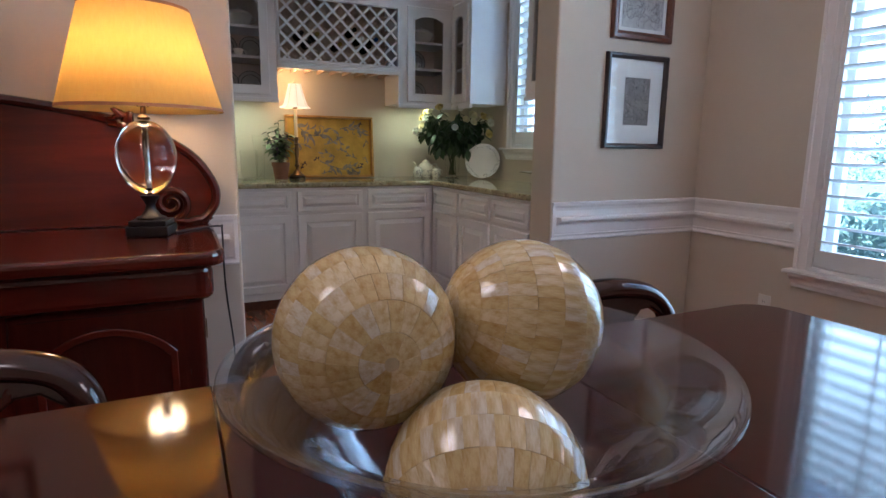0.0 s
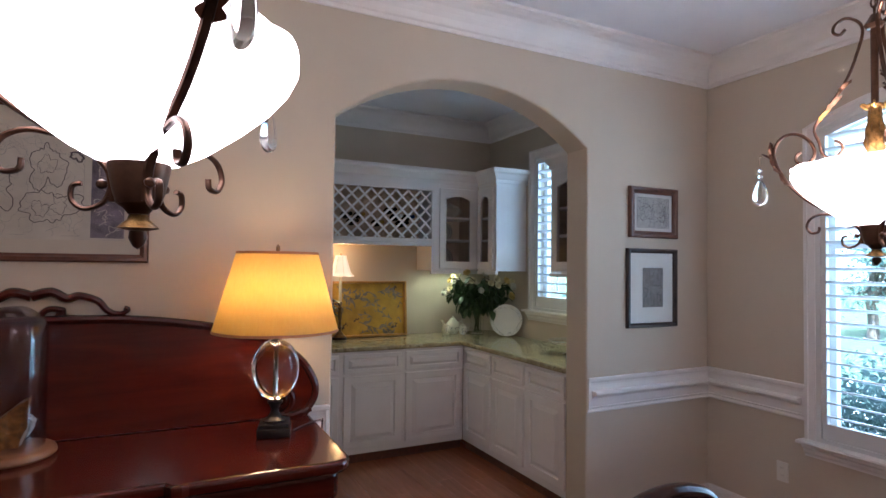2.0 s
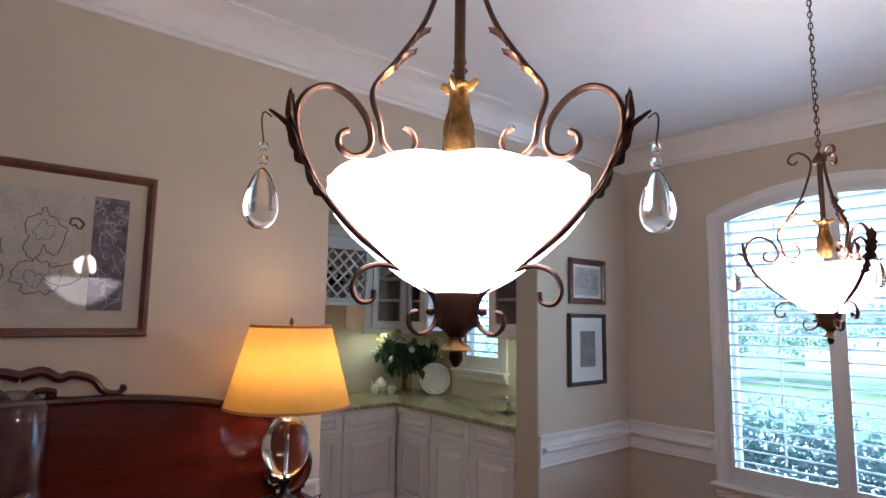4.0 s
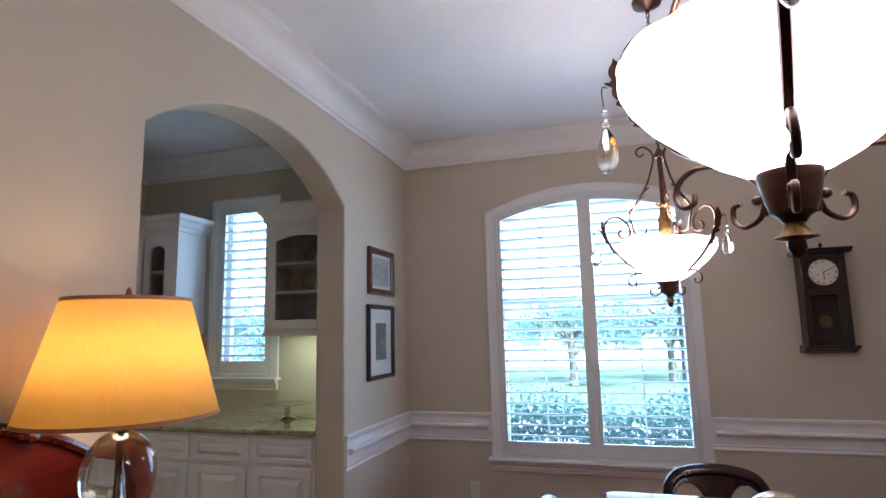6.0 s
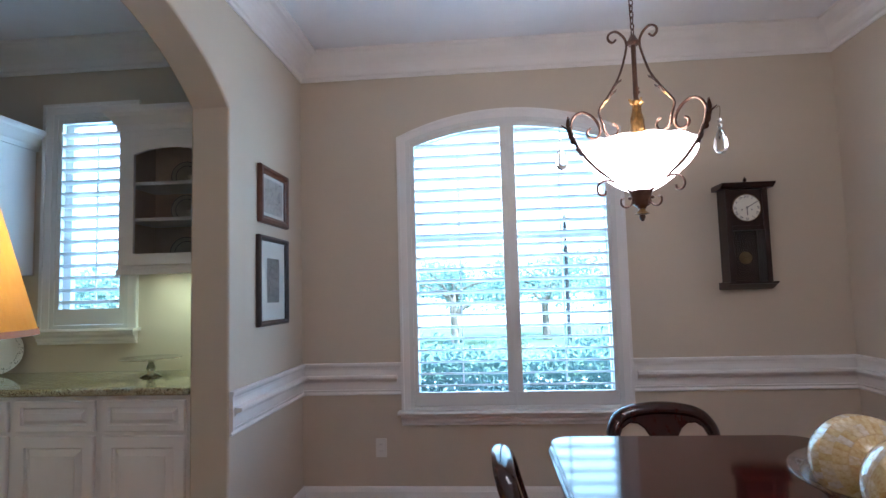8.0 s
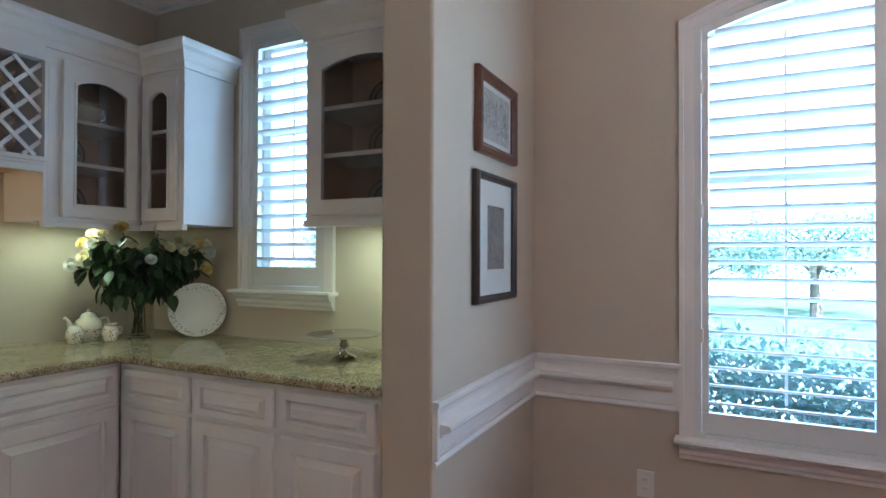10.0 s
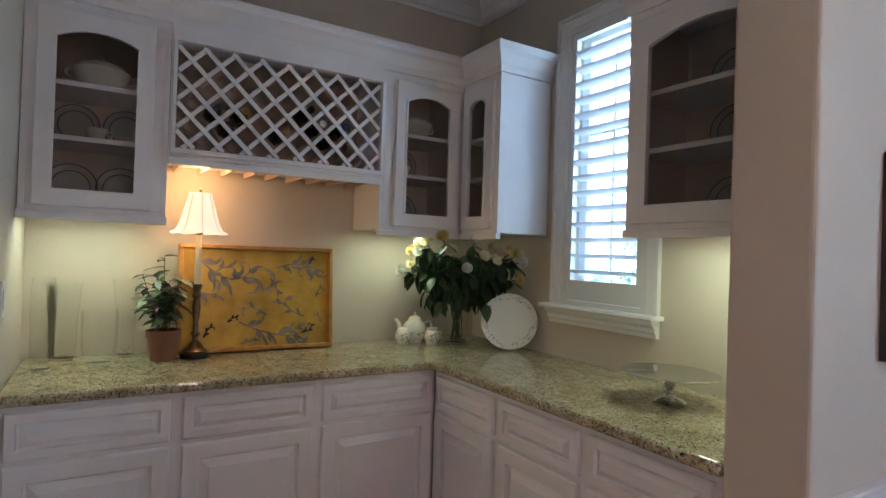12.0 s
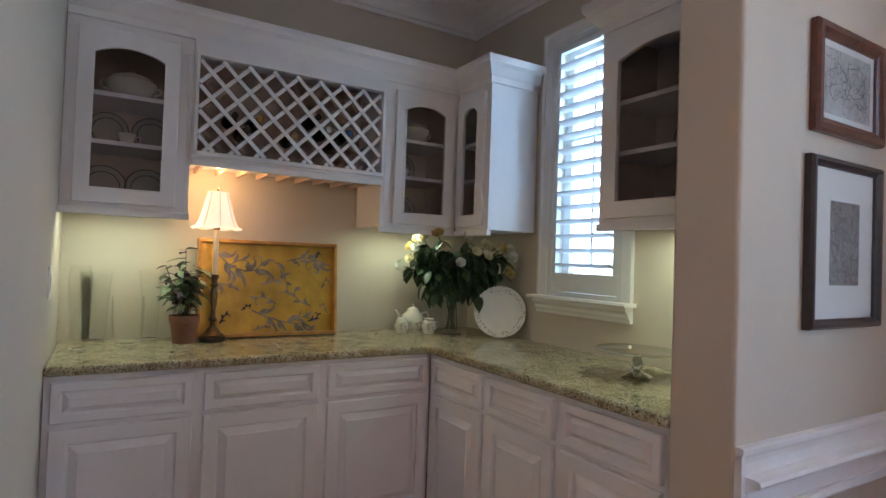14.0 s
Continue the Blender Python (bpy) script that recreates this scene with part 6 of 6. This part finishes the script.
for s in range(17):
    a, l = rnd.uniform(0, 6.28), rnd.uniform(0.04, 0.11)
    h = rnd.uniform(0.10, 0.24) if s else 0.31
    tip = Vector((l * math.cos(a) * (0.2 if not s else 1), l * math.sin(a) * (0.2 if not s else 1), 0.115 + h))
    line = curve([(0.02 * math.cos(a), 0.02 * math.sin(a), 0.112), (tip.x * 0.6, tip.y * 0.6, 0.115 + h * 0.55), tuple(tip)], 5)
    part("stem", tube(line, 0.0018, 5), STEM, pot)
    for p in line[3:] if s else line[5:]:
        for _ in range(2):
            same_part("leaf", rnd.choice(kinds), pot, Matrix.Translation(p) @ pose(0, 0, 0, rnd.uniform(-25, 25), rnd.uniform(-40, 30), rnd.uniform(0, 360)) @ Matrix.Scale(rnd.uniform(0.7, 1.15), 4))

# tea set
tea = thing("teapot", Matrix.Translation((-0.865, 2.04, TOP_Z)) @ Matrix.Scale(1.25, 4), "cream patterned ceramic teapot on the granite", "teapot")
part("body", lathe([(0.0, 0.001), (0.032, 0.001), (0.034, 0.006), (0.048, 0.03), (0.052, 0.055), (0.044, 0.082), (0.028, 0.095), (0.026, 0.098)], 28), CERAMIC, tea, smooth=True)
part("lid", lathe([(0.029, 0.0985), (0.026, 0.106), (0.012, 0.114), (0.004, 0.116), (0.008, 0.124), (0.0, 0.131)], 24), CERAMIC, tea, smooth=True)
part("spout", tube(curve([(-0.044, 0, 0.05), (-0.07, 0, 0.06), (-0.078, 0, 0.085), (-0.092, 0, 0.10)], 5), [0.013 - 0.007 * i / 15 for i in range(16)], 10), CERAMIC, tea, smooth=True)
part("handle", tube(curve([(0.044, 0, 0.08), (0.075, 0, 0.088), (0.082, 0, 0.06), (0.066, 0, 0.034), (0.047, 0, 0.034)], 5), 0.0055, 8), CERAMIC, tea, smooth=True)


def dots(parent, prof, z0, z1, n, seed, r0=0.0035):
    rnd = random.Random(seed)
    bm = bmesh.new()
    for _ in range(n):
        z, a = rnd.uniform(z0, z1), rnd.uniform(0, 6.28)
        for (ra, za), (rb, zb) in zip(prof, prof[1:]):
            if za <= z <= zb:
                r = ra + (rb - ra) * (z - za) / (zb - za) + 0.0007
                c, up, sd = Vector((r * math.cos(a), r * math.sin(a), z)), Vector((0, 0, 1)), Vector((-math.sin(a), math.cos(a), 0))
                q = r0 * rnd.uniform(0.6, 1.2)
                bm.faces.new([bm.verts.new(c + q * (math.cos(t) * sd + math.sin(t) * up)) for t in [i * math.pi / 3 for i in range(6)]])
    part("pattern", bm, PATTERN, parent)


dots(tea, [(0.034, 0.006), (0.048, 0.03), (0.052, 0.055)], 0.01, 0.05, 90, 2)
for x, y, nm, lb in ((-0.955, 2.0, "sugar_bowl", "small cream patterned sugar pot beside the teapot"), (-0.812, 1.945, "creamer", "small cream patterned creamer beside the teapot")):
    t = thing(nm, Matrix.Translation((x, y, TOP_Z)) @ Matrix.Scale(1.25, 4), lb, "jug")
    prof = [(0.022, 0.001), (0.03, 0.02), (0.033, 0.036), (0.027, 0.054), (0.021, 0.06)]
    part("body", lathe([(0.0, 0.001)] + prof, 22), CERAMIC, t, smooth=True)
    dots(t, prof, 0.006, 0.05, 70, 5, 0.003)
    if nm == "sugar_bowl":
        part("lid", lathe([(0.024, 0.0605), (0.02, 0.067), (0.004, 0.072), (0.006, 0.078), (0.0, 0.082)], 18), CERAMIC, t, smooth=True)
    else:
        part("lip", lathe([(0.021, 0.0605), (0.026, 0.07), (0.024, 0.07), (0.018, 0.062)], 18), CERAMIC, t, smooth=True)
    part("handle", tube(curve([(0.028, 0, 0.05), (0.046, 0, 0.05), (0.046, 0, 0.028), (0.031, 0, 0.022)], 4), 0.0035, 6), CERAMIC, t, smooth=True)

# vase of roses
vase = thing("rose_vase", Matrix.Translation((-0.662, 1.945, TOP_Z)), "bouquet of cream and yellow roses in a clear glass vase", "flowers")
vp = [(0.060, 0.001), (0.061, 0.05), (0.064, 0.14), (0.072, 0.205), (0.075, 0.212)]
part("glass_vase", lathe([(0.0, 0.001)] + vp + [(max(0, r - 0.0035), z) for r, z in reversed(vp) if z > 0.018] + [(0.0, 0.018)], 36, cap=False), VASE, vase, smooth=True)
part("thick_base", lathe([(0.0, 0.0025), (0.054, 0.0025), (0.055, 0.011), (0.0, 0.014)], 28), CLEAR, vase, smooth=True)
rnd = random.Random(21)


def rose_mesh(material, openness):
    """A rose: a wound bud inside rings of cupped petals whose lips roll outward."""
    bm = bmesh.new()
    rings = ((3, 0.006, 0.040, 0.0), (3, 0.011, 0.041, 0.05), (4, 0.0165, 0.040, 0.2), (5, 0.0225, 0.037, 0.45), (5, 0.027, 0.031, 0.8))
    for ring, (n, r, h, roll) in enumerate(rings):
        for k in range(n):
            a = k * 2 * math.pi / n + ring * 0.75
            rows = []
            for j in range(6):
                t = j / 5
                rad = 0.003 + (r - 0.003) * math.sin(min(1, t * 1.5) * math.pi / 2) + openness * roll * 0.012 * max(0, t - 0.55) ** 1.3 * 3
                rad = rad if j else 0.0
                wide = 1.35 * math.pi / n * (0.45 + 0.55 * math.sin(math.pi * (0.15 + 0.7 * t)))
                rows.append([bm.verts.new((rad * math.cos(a + w * wide), rad * math.sin(a + w * wide), h * t - 0.006 * w * w * t * t)) for w in (-1, -0.5, 0, 0.5, 1)])
            for p, q in zip(rows, rows[1:]):
                for i in range(4):
                    bm.faces.new((p[i], p[i + 1], q[i + 1], q[i]))
    bmesh.ops.remove_doubles(bm, verts=bm.verts[:], dist=1e-5)
    return mesh_of("rose", bm, material, True)


blooms = [rose_mesh(ROSE, 1.0), rose_mesh(ROSEYELLOW, 0.9), rose_mesh(ROSEWHITE, 0.7)]
rleaf = [leaf_mesh(0.085, 0.052, LEAF, 0.35), leaf_mesh(0.07, 0.042, LEAF, 0.2)]
ALONG, OUT = Vector((0.866, -0.5, 0)), Vector((-0.5, -0.866, 0))
# each bloom: along the corner's diagonal, out into the room, height, colour
heads = [(-0.092, 0.19, 0.55, 1), (-0.170, 0.15, 0.525, 0), (0.070, 0.20, 0.55, 2), (-0.205, 0.08, 0.475, 2), (-0.245, 0.04, 0.48, 1), (-0.044, 0.17, 0.485, 0), (-0.240, 0.07, 0.415, 0), (-0.290, 0.05, 0.375, 2), (0.032, 0.20, 0.40, 2),
         (0.115, 0.18, 0.462, 0), (0.172, 0.18, 0.442, 0), (0.250, 0.15, 0.485, 1), (0.305, 0.16, 0.445, 2), (0.292, 0.15, 0.355, 1), (-0.20, 0.10, 0.52, 1), (0.165, 0.12, 0.50, 0), (0.295, 0.14, 0.48, 0), (0.22, 0.10, 0.46, 0)]
for u, o, z, k in heads:
    base = Vector((rnd.uniform(-0.035, 0.035), rnd.uniform(-0.035, 0.035), 0.02))
    neck = Vector((rnd.uniform(-0.03, 0.03), rnd.uniform(-0.03, 0.03), 0.21))
    tip = ALONG * u + OUT * o + Vector((0, 0, z))
    line = curve([base, neck, (neck + tip) / 2 + Vector((0, 0, 0.03)), tip], 6)
    part("stem", tube(line, 0.0026, 6), STEM, vase)
    d = ((tip - line[-4]).normalized() + OUT * rnd.uniform(0.3, 1.0) + Vector((0, 0, rnd.uniform(-0.3, 0.3)))).normalized()
    q = d.to_track_quat('Z', 'Y').to_matrix().to_4x4()
    same_part("rose", blooms[k], vase, Matrix.Translation(tip) @ q @ Matrix.Scale(rnd.uniform(0.82, 1.02), 4))
    for p in line[9:-2]:
        for _ in range(3):
            same_part("leaf", rnd.choice(rleaf), vase, Matrix.Translation(p) @ pose(0, 0, 0, rnd.uniform(-30, 30), rnd.uniform(0, 75), rnd.uniform(0, 360)) @ Matrix.Scale(rnd.uniform(0.7, 1.15), 4))
for _ in range(300):
    a, l = rnd.uniform(0, 6.28), math.sqrt(rnd.uniform(0.02, 1))
    p = ALONG * (0.01 + 0.20 * l * math.cos(a)) + OUT * (0.075 + 0.10 * l * math.sin(a)) + Vector((0, 0, rnd.uniform(0.245, 0.47) - 0.04 * rnd.random() * l))
    same_part("leaf", rnd.choice(rleaf), vase, Matrix.Translation(p) @ pose(0, 0, 0, rnd.uniform(-30, 30), rnd.uniform(20, 85), rnd.uniform(0, 360)) @ Matrix.Scale(rnd.uniform(0.75, 1.1), 4))

# plate leaning in the corner
plate = thing("openwork_plate", Matrix.Translation((-0.537, 1.65, TOP_Z + 0.003)) @ pose(0, 0, 0, 0, 0, -38) @ pose(0, 0, 0, -14, 0, 0), "white plate with a pierced rim leaning in the corner", "plate")
PR = 0.143
part("dish", lathe([(0.0, 0.0), (0.085, 0.0), (0.10, 0.006), (PR - 0.004, 0.012), (PR, 0.015), (PR - 0.003, 0.018), (0.10, 0.011), (0.085, 0.006), (0.0, 0.006)], 56), PLATEWHITE, plate, smooth=True, m=Matrix.Translation((0, 0, PR)) @ pose(0, 0, 0, 90, 0, 0))
bm = bmesh.new()
rnd = random.Random(9)
for k in range(150):
    a, r = rnd.uniform(0, 6.28), rnd.uniform(0.112, 0.137)
    h = 0.0125 + (r - 0.10) / 0.04 * 0.0062
    q = rnd.uniform(0.0018, 0.0038)
    bm.faces.new([bm.verts.new((r * math.cos(a) + q * math.cos(t), r * math.sin(a) + q * math.sin(t), h + 0.0006)) for t in [i * math.pi / 3 for i in range(6)]])
part("pierced_rim", bm, PATTERN, plate, m=Matrix.Translation((0, 0, PR)) @ pose(0, 0, 0, 90, 0, 0))

cake = thing("cake_stand", Matrix.Translation((-0.66, 0.62, TOP_Z)), "silver pedestal cake stand with a glass plate", "cake stand")
part("pedestal", lathe([(0.0, 0.001), (0.052, 0.001), (0.055, 0.006), (0.045, 0.012), (0.022, 0.02), (0.017, 0.03), (0.026, 0.045), (0.02, 0.062), (0.012, 0.08), (0.018, 0.092), (0.03, 0.094)], 28), SILVER, cake, smooth=True)
part("plate", lathe([(0.0, 0.0945), (0.13, 0.0945), (0.155, 0.099), (0.157, 0.103), (0.152, 0.1045), (0.128, 0.100), (0.0, 0.100)], 52), SILVER, cake, smooth=True)


# dishes behind the cabinet doors
def dish_plate(x, y, z, r, m2, rot=-10):
    d = thing("display_plate", Matrix.Translation((x, y, z + 0.0015)) @ m2 @ pose(0, 0, 0, rot, 0, 0), "dark-rimmed plate standing in a cabinet", "plate", "plates in the cabinets")
    part("dish", lathe([(0.0, 0.0), (r * 0.65, 0.0), (r, 0.012), (r, 0.015), (r * 0.63, 0.004), (0.0, 0.004)], 36), DISH, d, smooth=True, m=Matrix.Translation((0, 0, r)) @ pose(0, 0, 0, 90, 0, 0))
    for rr in (r * 0.98, r * 0.72):
        part("painted_rim", tube([(rr * math.cos(t), rr * math.sin(t), 0.0165 if rr > 0.8 * r else 0.007) for t in [2 * math.pi * i / 32 for i in range(33)]], 0.0022, 5), RIMGREY, d, m=Matrix.Translation((0, 0, r)) @ pose(0, 0, 0, 90, 0, 0))


def cup(x, y, z):
    c = thing("cup", Matrix.Translation((x, y, z + 0.001)), "small cream cup on a cabinet shelf", "cup", "cups in the cabinets")
    part("body", lathe([(0.0, 0.0), (0.02, 0.0), (0.024, 0.006), (0.034, 0.05), (0.036, 0.055), (0.032, 0.052), (0.02, 0.01), (0.0, 0.008)], 20, cap=False), CERAMIC, c, smooth=True)
    part("handle", tube(curve([(0.031, 0, 0.045), (0.05, 0, 0.045), (0.048, 0, 0.02), (0.027, 0, 0.016)], 4), 0.003, 6), CERAMIC, c, smooth=True)


def tureen(x, y, z):
    c = thing("tureen", Matrix.Translation((x, y, z + 0.001)), "cream lidded tureen on the top cabinet shelf", "tureen", "tureens in the cabinets")
    part("body", lathe([(0.0, 0.0), (0.045, 0.0), (0.05, 0.008), (0.08, 0.03), (0.095, 0.06), (0.10, 0.085), (0.096, 0.085)], 28), CERAMIC, c, smooth=True)
    part("lid", lathe([(0.095, 0.086), (0.08, 0.105), (0.04, 0.12), (0.008, 0.124), (0.012, 0.135), (0.0, 0.142)], 28), CERAMIC, c, smooth=True)
    for s in (-1, 1):
        part("handle", tube(curve([(s * 0.09, 0, 0.075), (s * 0.115, 0, 0.078), (s * 0.115, 0, 0.055), (s * 0.085, 0, 0.045)], 4), 0.005, 6), CERAMIC, c, smooth=True)


I4 = Matrix.Identity(4)
S0, S1, S2 = UP_Z0 + 0.048, 1.755, 1.955
for x in (-2.42, -2.24):
    dish_plate(x, 2.14, S0, 0.095, I4)
    dish_plate(x + 0.01, 2.14, S1, 0.085, I4)
cup(-2.335, 2.0, S1), cup(-2.335, 2.0, S0)
tureen(-2.325, 2.02, S2)
tureen(-0.925, 2.02, S2)
dish_plate(-0.92, 2.14, S1, 0.085, I4)
dish_plate(-0.92, 2.14, S0, 0.095, I4)
cup(-0.985, 2.0, S1)
dish_plate(-0.44, 1.68, S0, 0.09, FACE_WEST)
cup(-0.50, 1.68, S1)
for y in (0.36, 0.56):
    dish_plate(-0.44, y, S0, 0.09, FACE_WEST)
    dish_plate(-0.44, y, S1, 0.085, FACE_WEST)
    dish_plate(-0.44, y, S2, 0.085, FACE_WEST)
cup(-0.53, 0.46, S1), cup(-0.53, 0.46, S0), cup(-0.53, 0.46, S2)

# ---- outdoors ----
tagged(part("ground", box(0.19, 150, -150, 150, -0.6, -0.45), GRASS), "green lawn outside the windows", "ground", kind="structure")


def leaves_cloud(name, n, place, size, material, seed):
    rnd = np.random.RandomState(seed)
    pts = place(rnd, n)
    a, b = rnd.normal(size=(n, 3)), rnd.normal(size=(n, 3))
    a /= np.linalg.norm(a, axis=1)[:, None]
    b -= a * (a * b).sum(1)[:, None]
    b /= np.linalg.norm(b, axis=1)[:, None]
    s = size * rnd.uniform(0.6, 1.3, (n, 1))
    verts = np.stack([pts - a * s, pts + b * s * 0.45, pts + a * s, pts - b * s * 0.45], 1).reshape(-1, 3)
    me = bpy.data.meshes.new(name)
    me.from_pydata(verts.tolist(), [], np.arange(4 * n).reshape(-1, 4).tolist())
    me.materials.append(material)
    return me


def hedge_place(x0, x1, y0, y1, z0, z1):
    def f(rnd, n):
        p = np.stack([rnd.uniform(x0, x1, n), rnd.uniform(y0, y1, n), rnd.uniform(z0, z1, n)], 1)
        top = z1 - 0.18 * (np.sin(p[:, 1] * 3.1) * 0.5 + np.sin(p[:, 1] * 7.3 + p[:, 0] * 4) * 0.5 + 0.6)
        p[:, 2] = np.minimum(p[:, 2], z0 + (top - z0) * rnd.uniform(0.2, 1, n) ** 0.4)
        return p
    return f


hedge = new("hedge", leaves_cloud("hedge", 60000, hedge_place(1.5, 2.5, -7, 4, -0.45, 0.93), 0.036, HEDGE, 4))
tagged(hedge, "trimmed green shrub hedge outside the window", "hedge", kind="stuff")
shrub = new("shrub", leaves_cloud("shrub", 5000, hedge_place(1.0, 1.9, 0.4, 3.4, -0.45, 1.3), 0.06, HEDGE, 14))
tagged(shrub, "loose green shrub outside the pantry window", "shrub", kind="stuff")


def tree(x, y, h, spread, seed):
    t = thing("tree", Matrix.Translation((x, y, -0.45)), "broad green garden tree beyond the lawn", "tree", "garden trees")
    rnd = random.Random(seed)
    tips = []
    bm = tube(curve([(0, 0, 0), (0.08, 0.03, h * 0.2), (-0.05, 0.06, h * 0.4), (0.05, 0, h * 0.62)], 5), [0.17 - 0.10 * i / 15 for i in range(16)], 9)
    for k in range(14):
        a, z = rnd.uniform(0, 6.28), h * rnd.uniform(0.3, 0.6)
        e = (spread * rnd.uniform(0.4, 1.0) * math.cos(a), spread * rnd.uniform(0.4, 1.0) * math.sin(a), h * rnd.uniform(0.38, 0.92))
        tube(curve([(0, 0, z), (e[0] * 0.4, e[1] * 0.4, z + (e[2] - z) * 0.6), e], 4), [0.06 - 0.045 * i / 8 for i in range(9)], 6, bm)
        tips.append(e)
    part("trunk", bm, BARK, t, smooth=True)
    tips += [(0, 0, h * 0.85), (spread * 0.2, 0, h * 0.7)]

    def f(r, n):
        c = np.array(tips)[r.randint(0, len(tips), n)]
        return c + r.normal(size=(n, 3)) * np.array([spread * 0.22, spread * 0.22, h * 0.075])
    ob = new("crown", leaves_cloud("crown", 6500, f, 0.065, HEDGE, seed))
    ob.parent = t


for args in ((15, -6.5, 3.0, 1.9, 1), (17, -3.2, 3.3, 2.0, 2), (15.5, 0.0, 3.0, 1.9, 3), (17, 3.2, 3.3, 2.0, 4), (15, 6.4, 3.1, 1.9, 5), (17, -10, 3.4, 2.0, 6), (13, 10, 3.3, 1.9, 7), (16, -14, 3.3, 2.0, 8)):
    tree(*args)
tagged(part("driveway", box(4.2, 8.0, -60, 60, -0.449, -0.43), mat("pale_concrete", (0.55, 0.54, 0.51), 0.85, vary=0.08, scale=1.5, bump=0.2)), "pale concrete driveway beyond the hedge", "driveway", kind="structure")
house = thing("neighbour_house", Matrix.Translation((26, -2, -0.45)), "low pale stucco house across the street", "house")
part("wall", box(0, 6, -9, 9, 0, 2.3), FENCEWOOD, house)
part("roof", prism([(-0.5, 2.3), (6.5, 2.3), (3, 3.3)], "y", -9.5, 9.5), mat("roof_shingle", (0.42, 0.40, 0.38), 0.9, vary=0.15, scale=4), house)
for y in (-5, 0, 5):
    w = part("window", box(-0.06, -0.001, y - 0.6, y + 0.6, 0.9, 1.9), FENCEWOOD, house)
    part("pane", box(-0.065, -0.061, y - 0.52, y + 0.52, 0.98, 1.82), mat("far_pane", (0.12, 0.14, 0.15), 0.1), w)

post = thing("garden_post", Matrix.Translation((6.0, -2.51, -0.43)), "slim dark post beside the driveway", "post")
part("pole", lathe([(0.05, 0.001), (0.05, 0.12), (0.035, 0.14), (0.03, 2.9), (0.04, 2.92), (0.04, 2.96), (0.0, 3.02)], 14), BLACKMETAL, post, smooth=True)

# added glowing board: whitens the low sky and sends soft light indoors
backdrop_glow = glow("backdrop_glow", (0.90, 0.97, 1.0), 0.8, (0, 0, 0))
tagged(part("backdrop", box(80, 80.5, -140, 140, -0.45, 48), backdrop_glow), "glowing board added beyond the garden to whiten the sky", "backdrop", kind="structure")

# ---- many small pieces last: floor planks, tiles of the balls ----
floor = tagged(part("floor", box(WEST - 0.2, 0.19, SOUTH - 0.2, 2.4, -0.12, -0.011), FRAMEDARK), "dark red-brown wood plank floor", "floor", kind="structure")
PW = 0.127
rnd = random.Random(31)
rest = bmesh.new()
plank_meshes = {}
x = WEST
near = 0
while x < -0.001:
    y = SOUTH - rnd.uniform(0, 1.0)
    while y < 2.18:
        l = rnd.choice((0.7, 0.9, 1.1, 1.3))
        a, b = max(SOUTH, y), min(2.19, y + l)
        xw = min(PW, 0 - x)
        if b - a > 0.02 and not (x > PAN_R and a > 0.1):
            if x > -3.3 and b > -0.9:
                key = (round(b - a, 2), round(xw, 3))
                if key not in plank_meshes:
                    plank_meshes[key] = mesh_of("plank", box(0.0006, xw - 0.0006, 0.0006, key[0] - 0.0012, -0.0105, 0, 0.0012), FLOORWOOD)
                same_part("plank", plank_meshes[key], floor, Matrix.Translation((x, a, 0)))
                near += 1
            else:
                box(x + 0.0006, x + xw - 0.0006, a + 0.0006, b - 0.0006, -0.0105, 0, bm=rest)
        y += l
    x += PW
tagged(part("planks", rest, FLOORWOOD, floor), "dark red-brown floor planks", kind="stuff")
for at, turn in BALLS_AT:
    ball(at, turn)
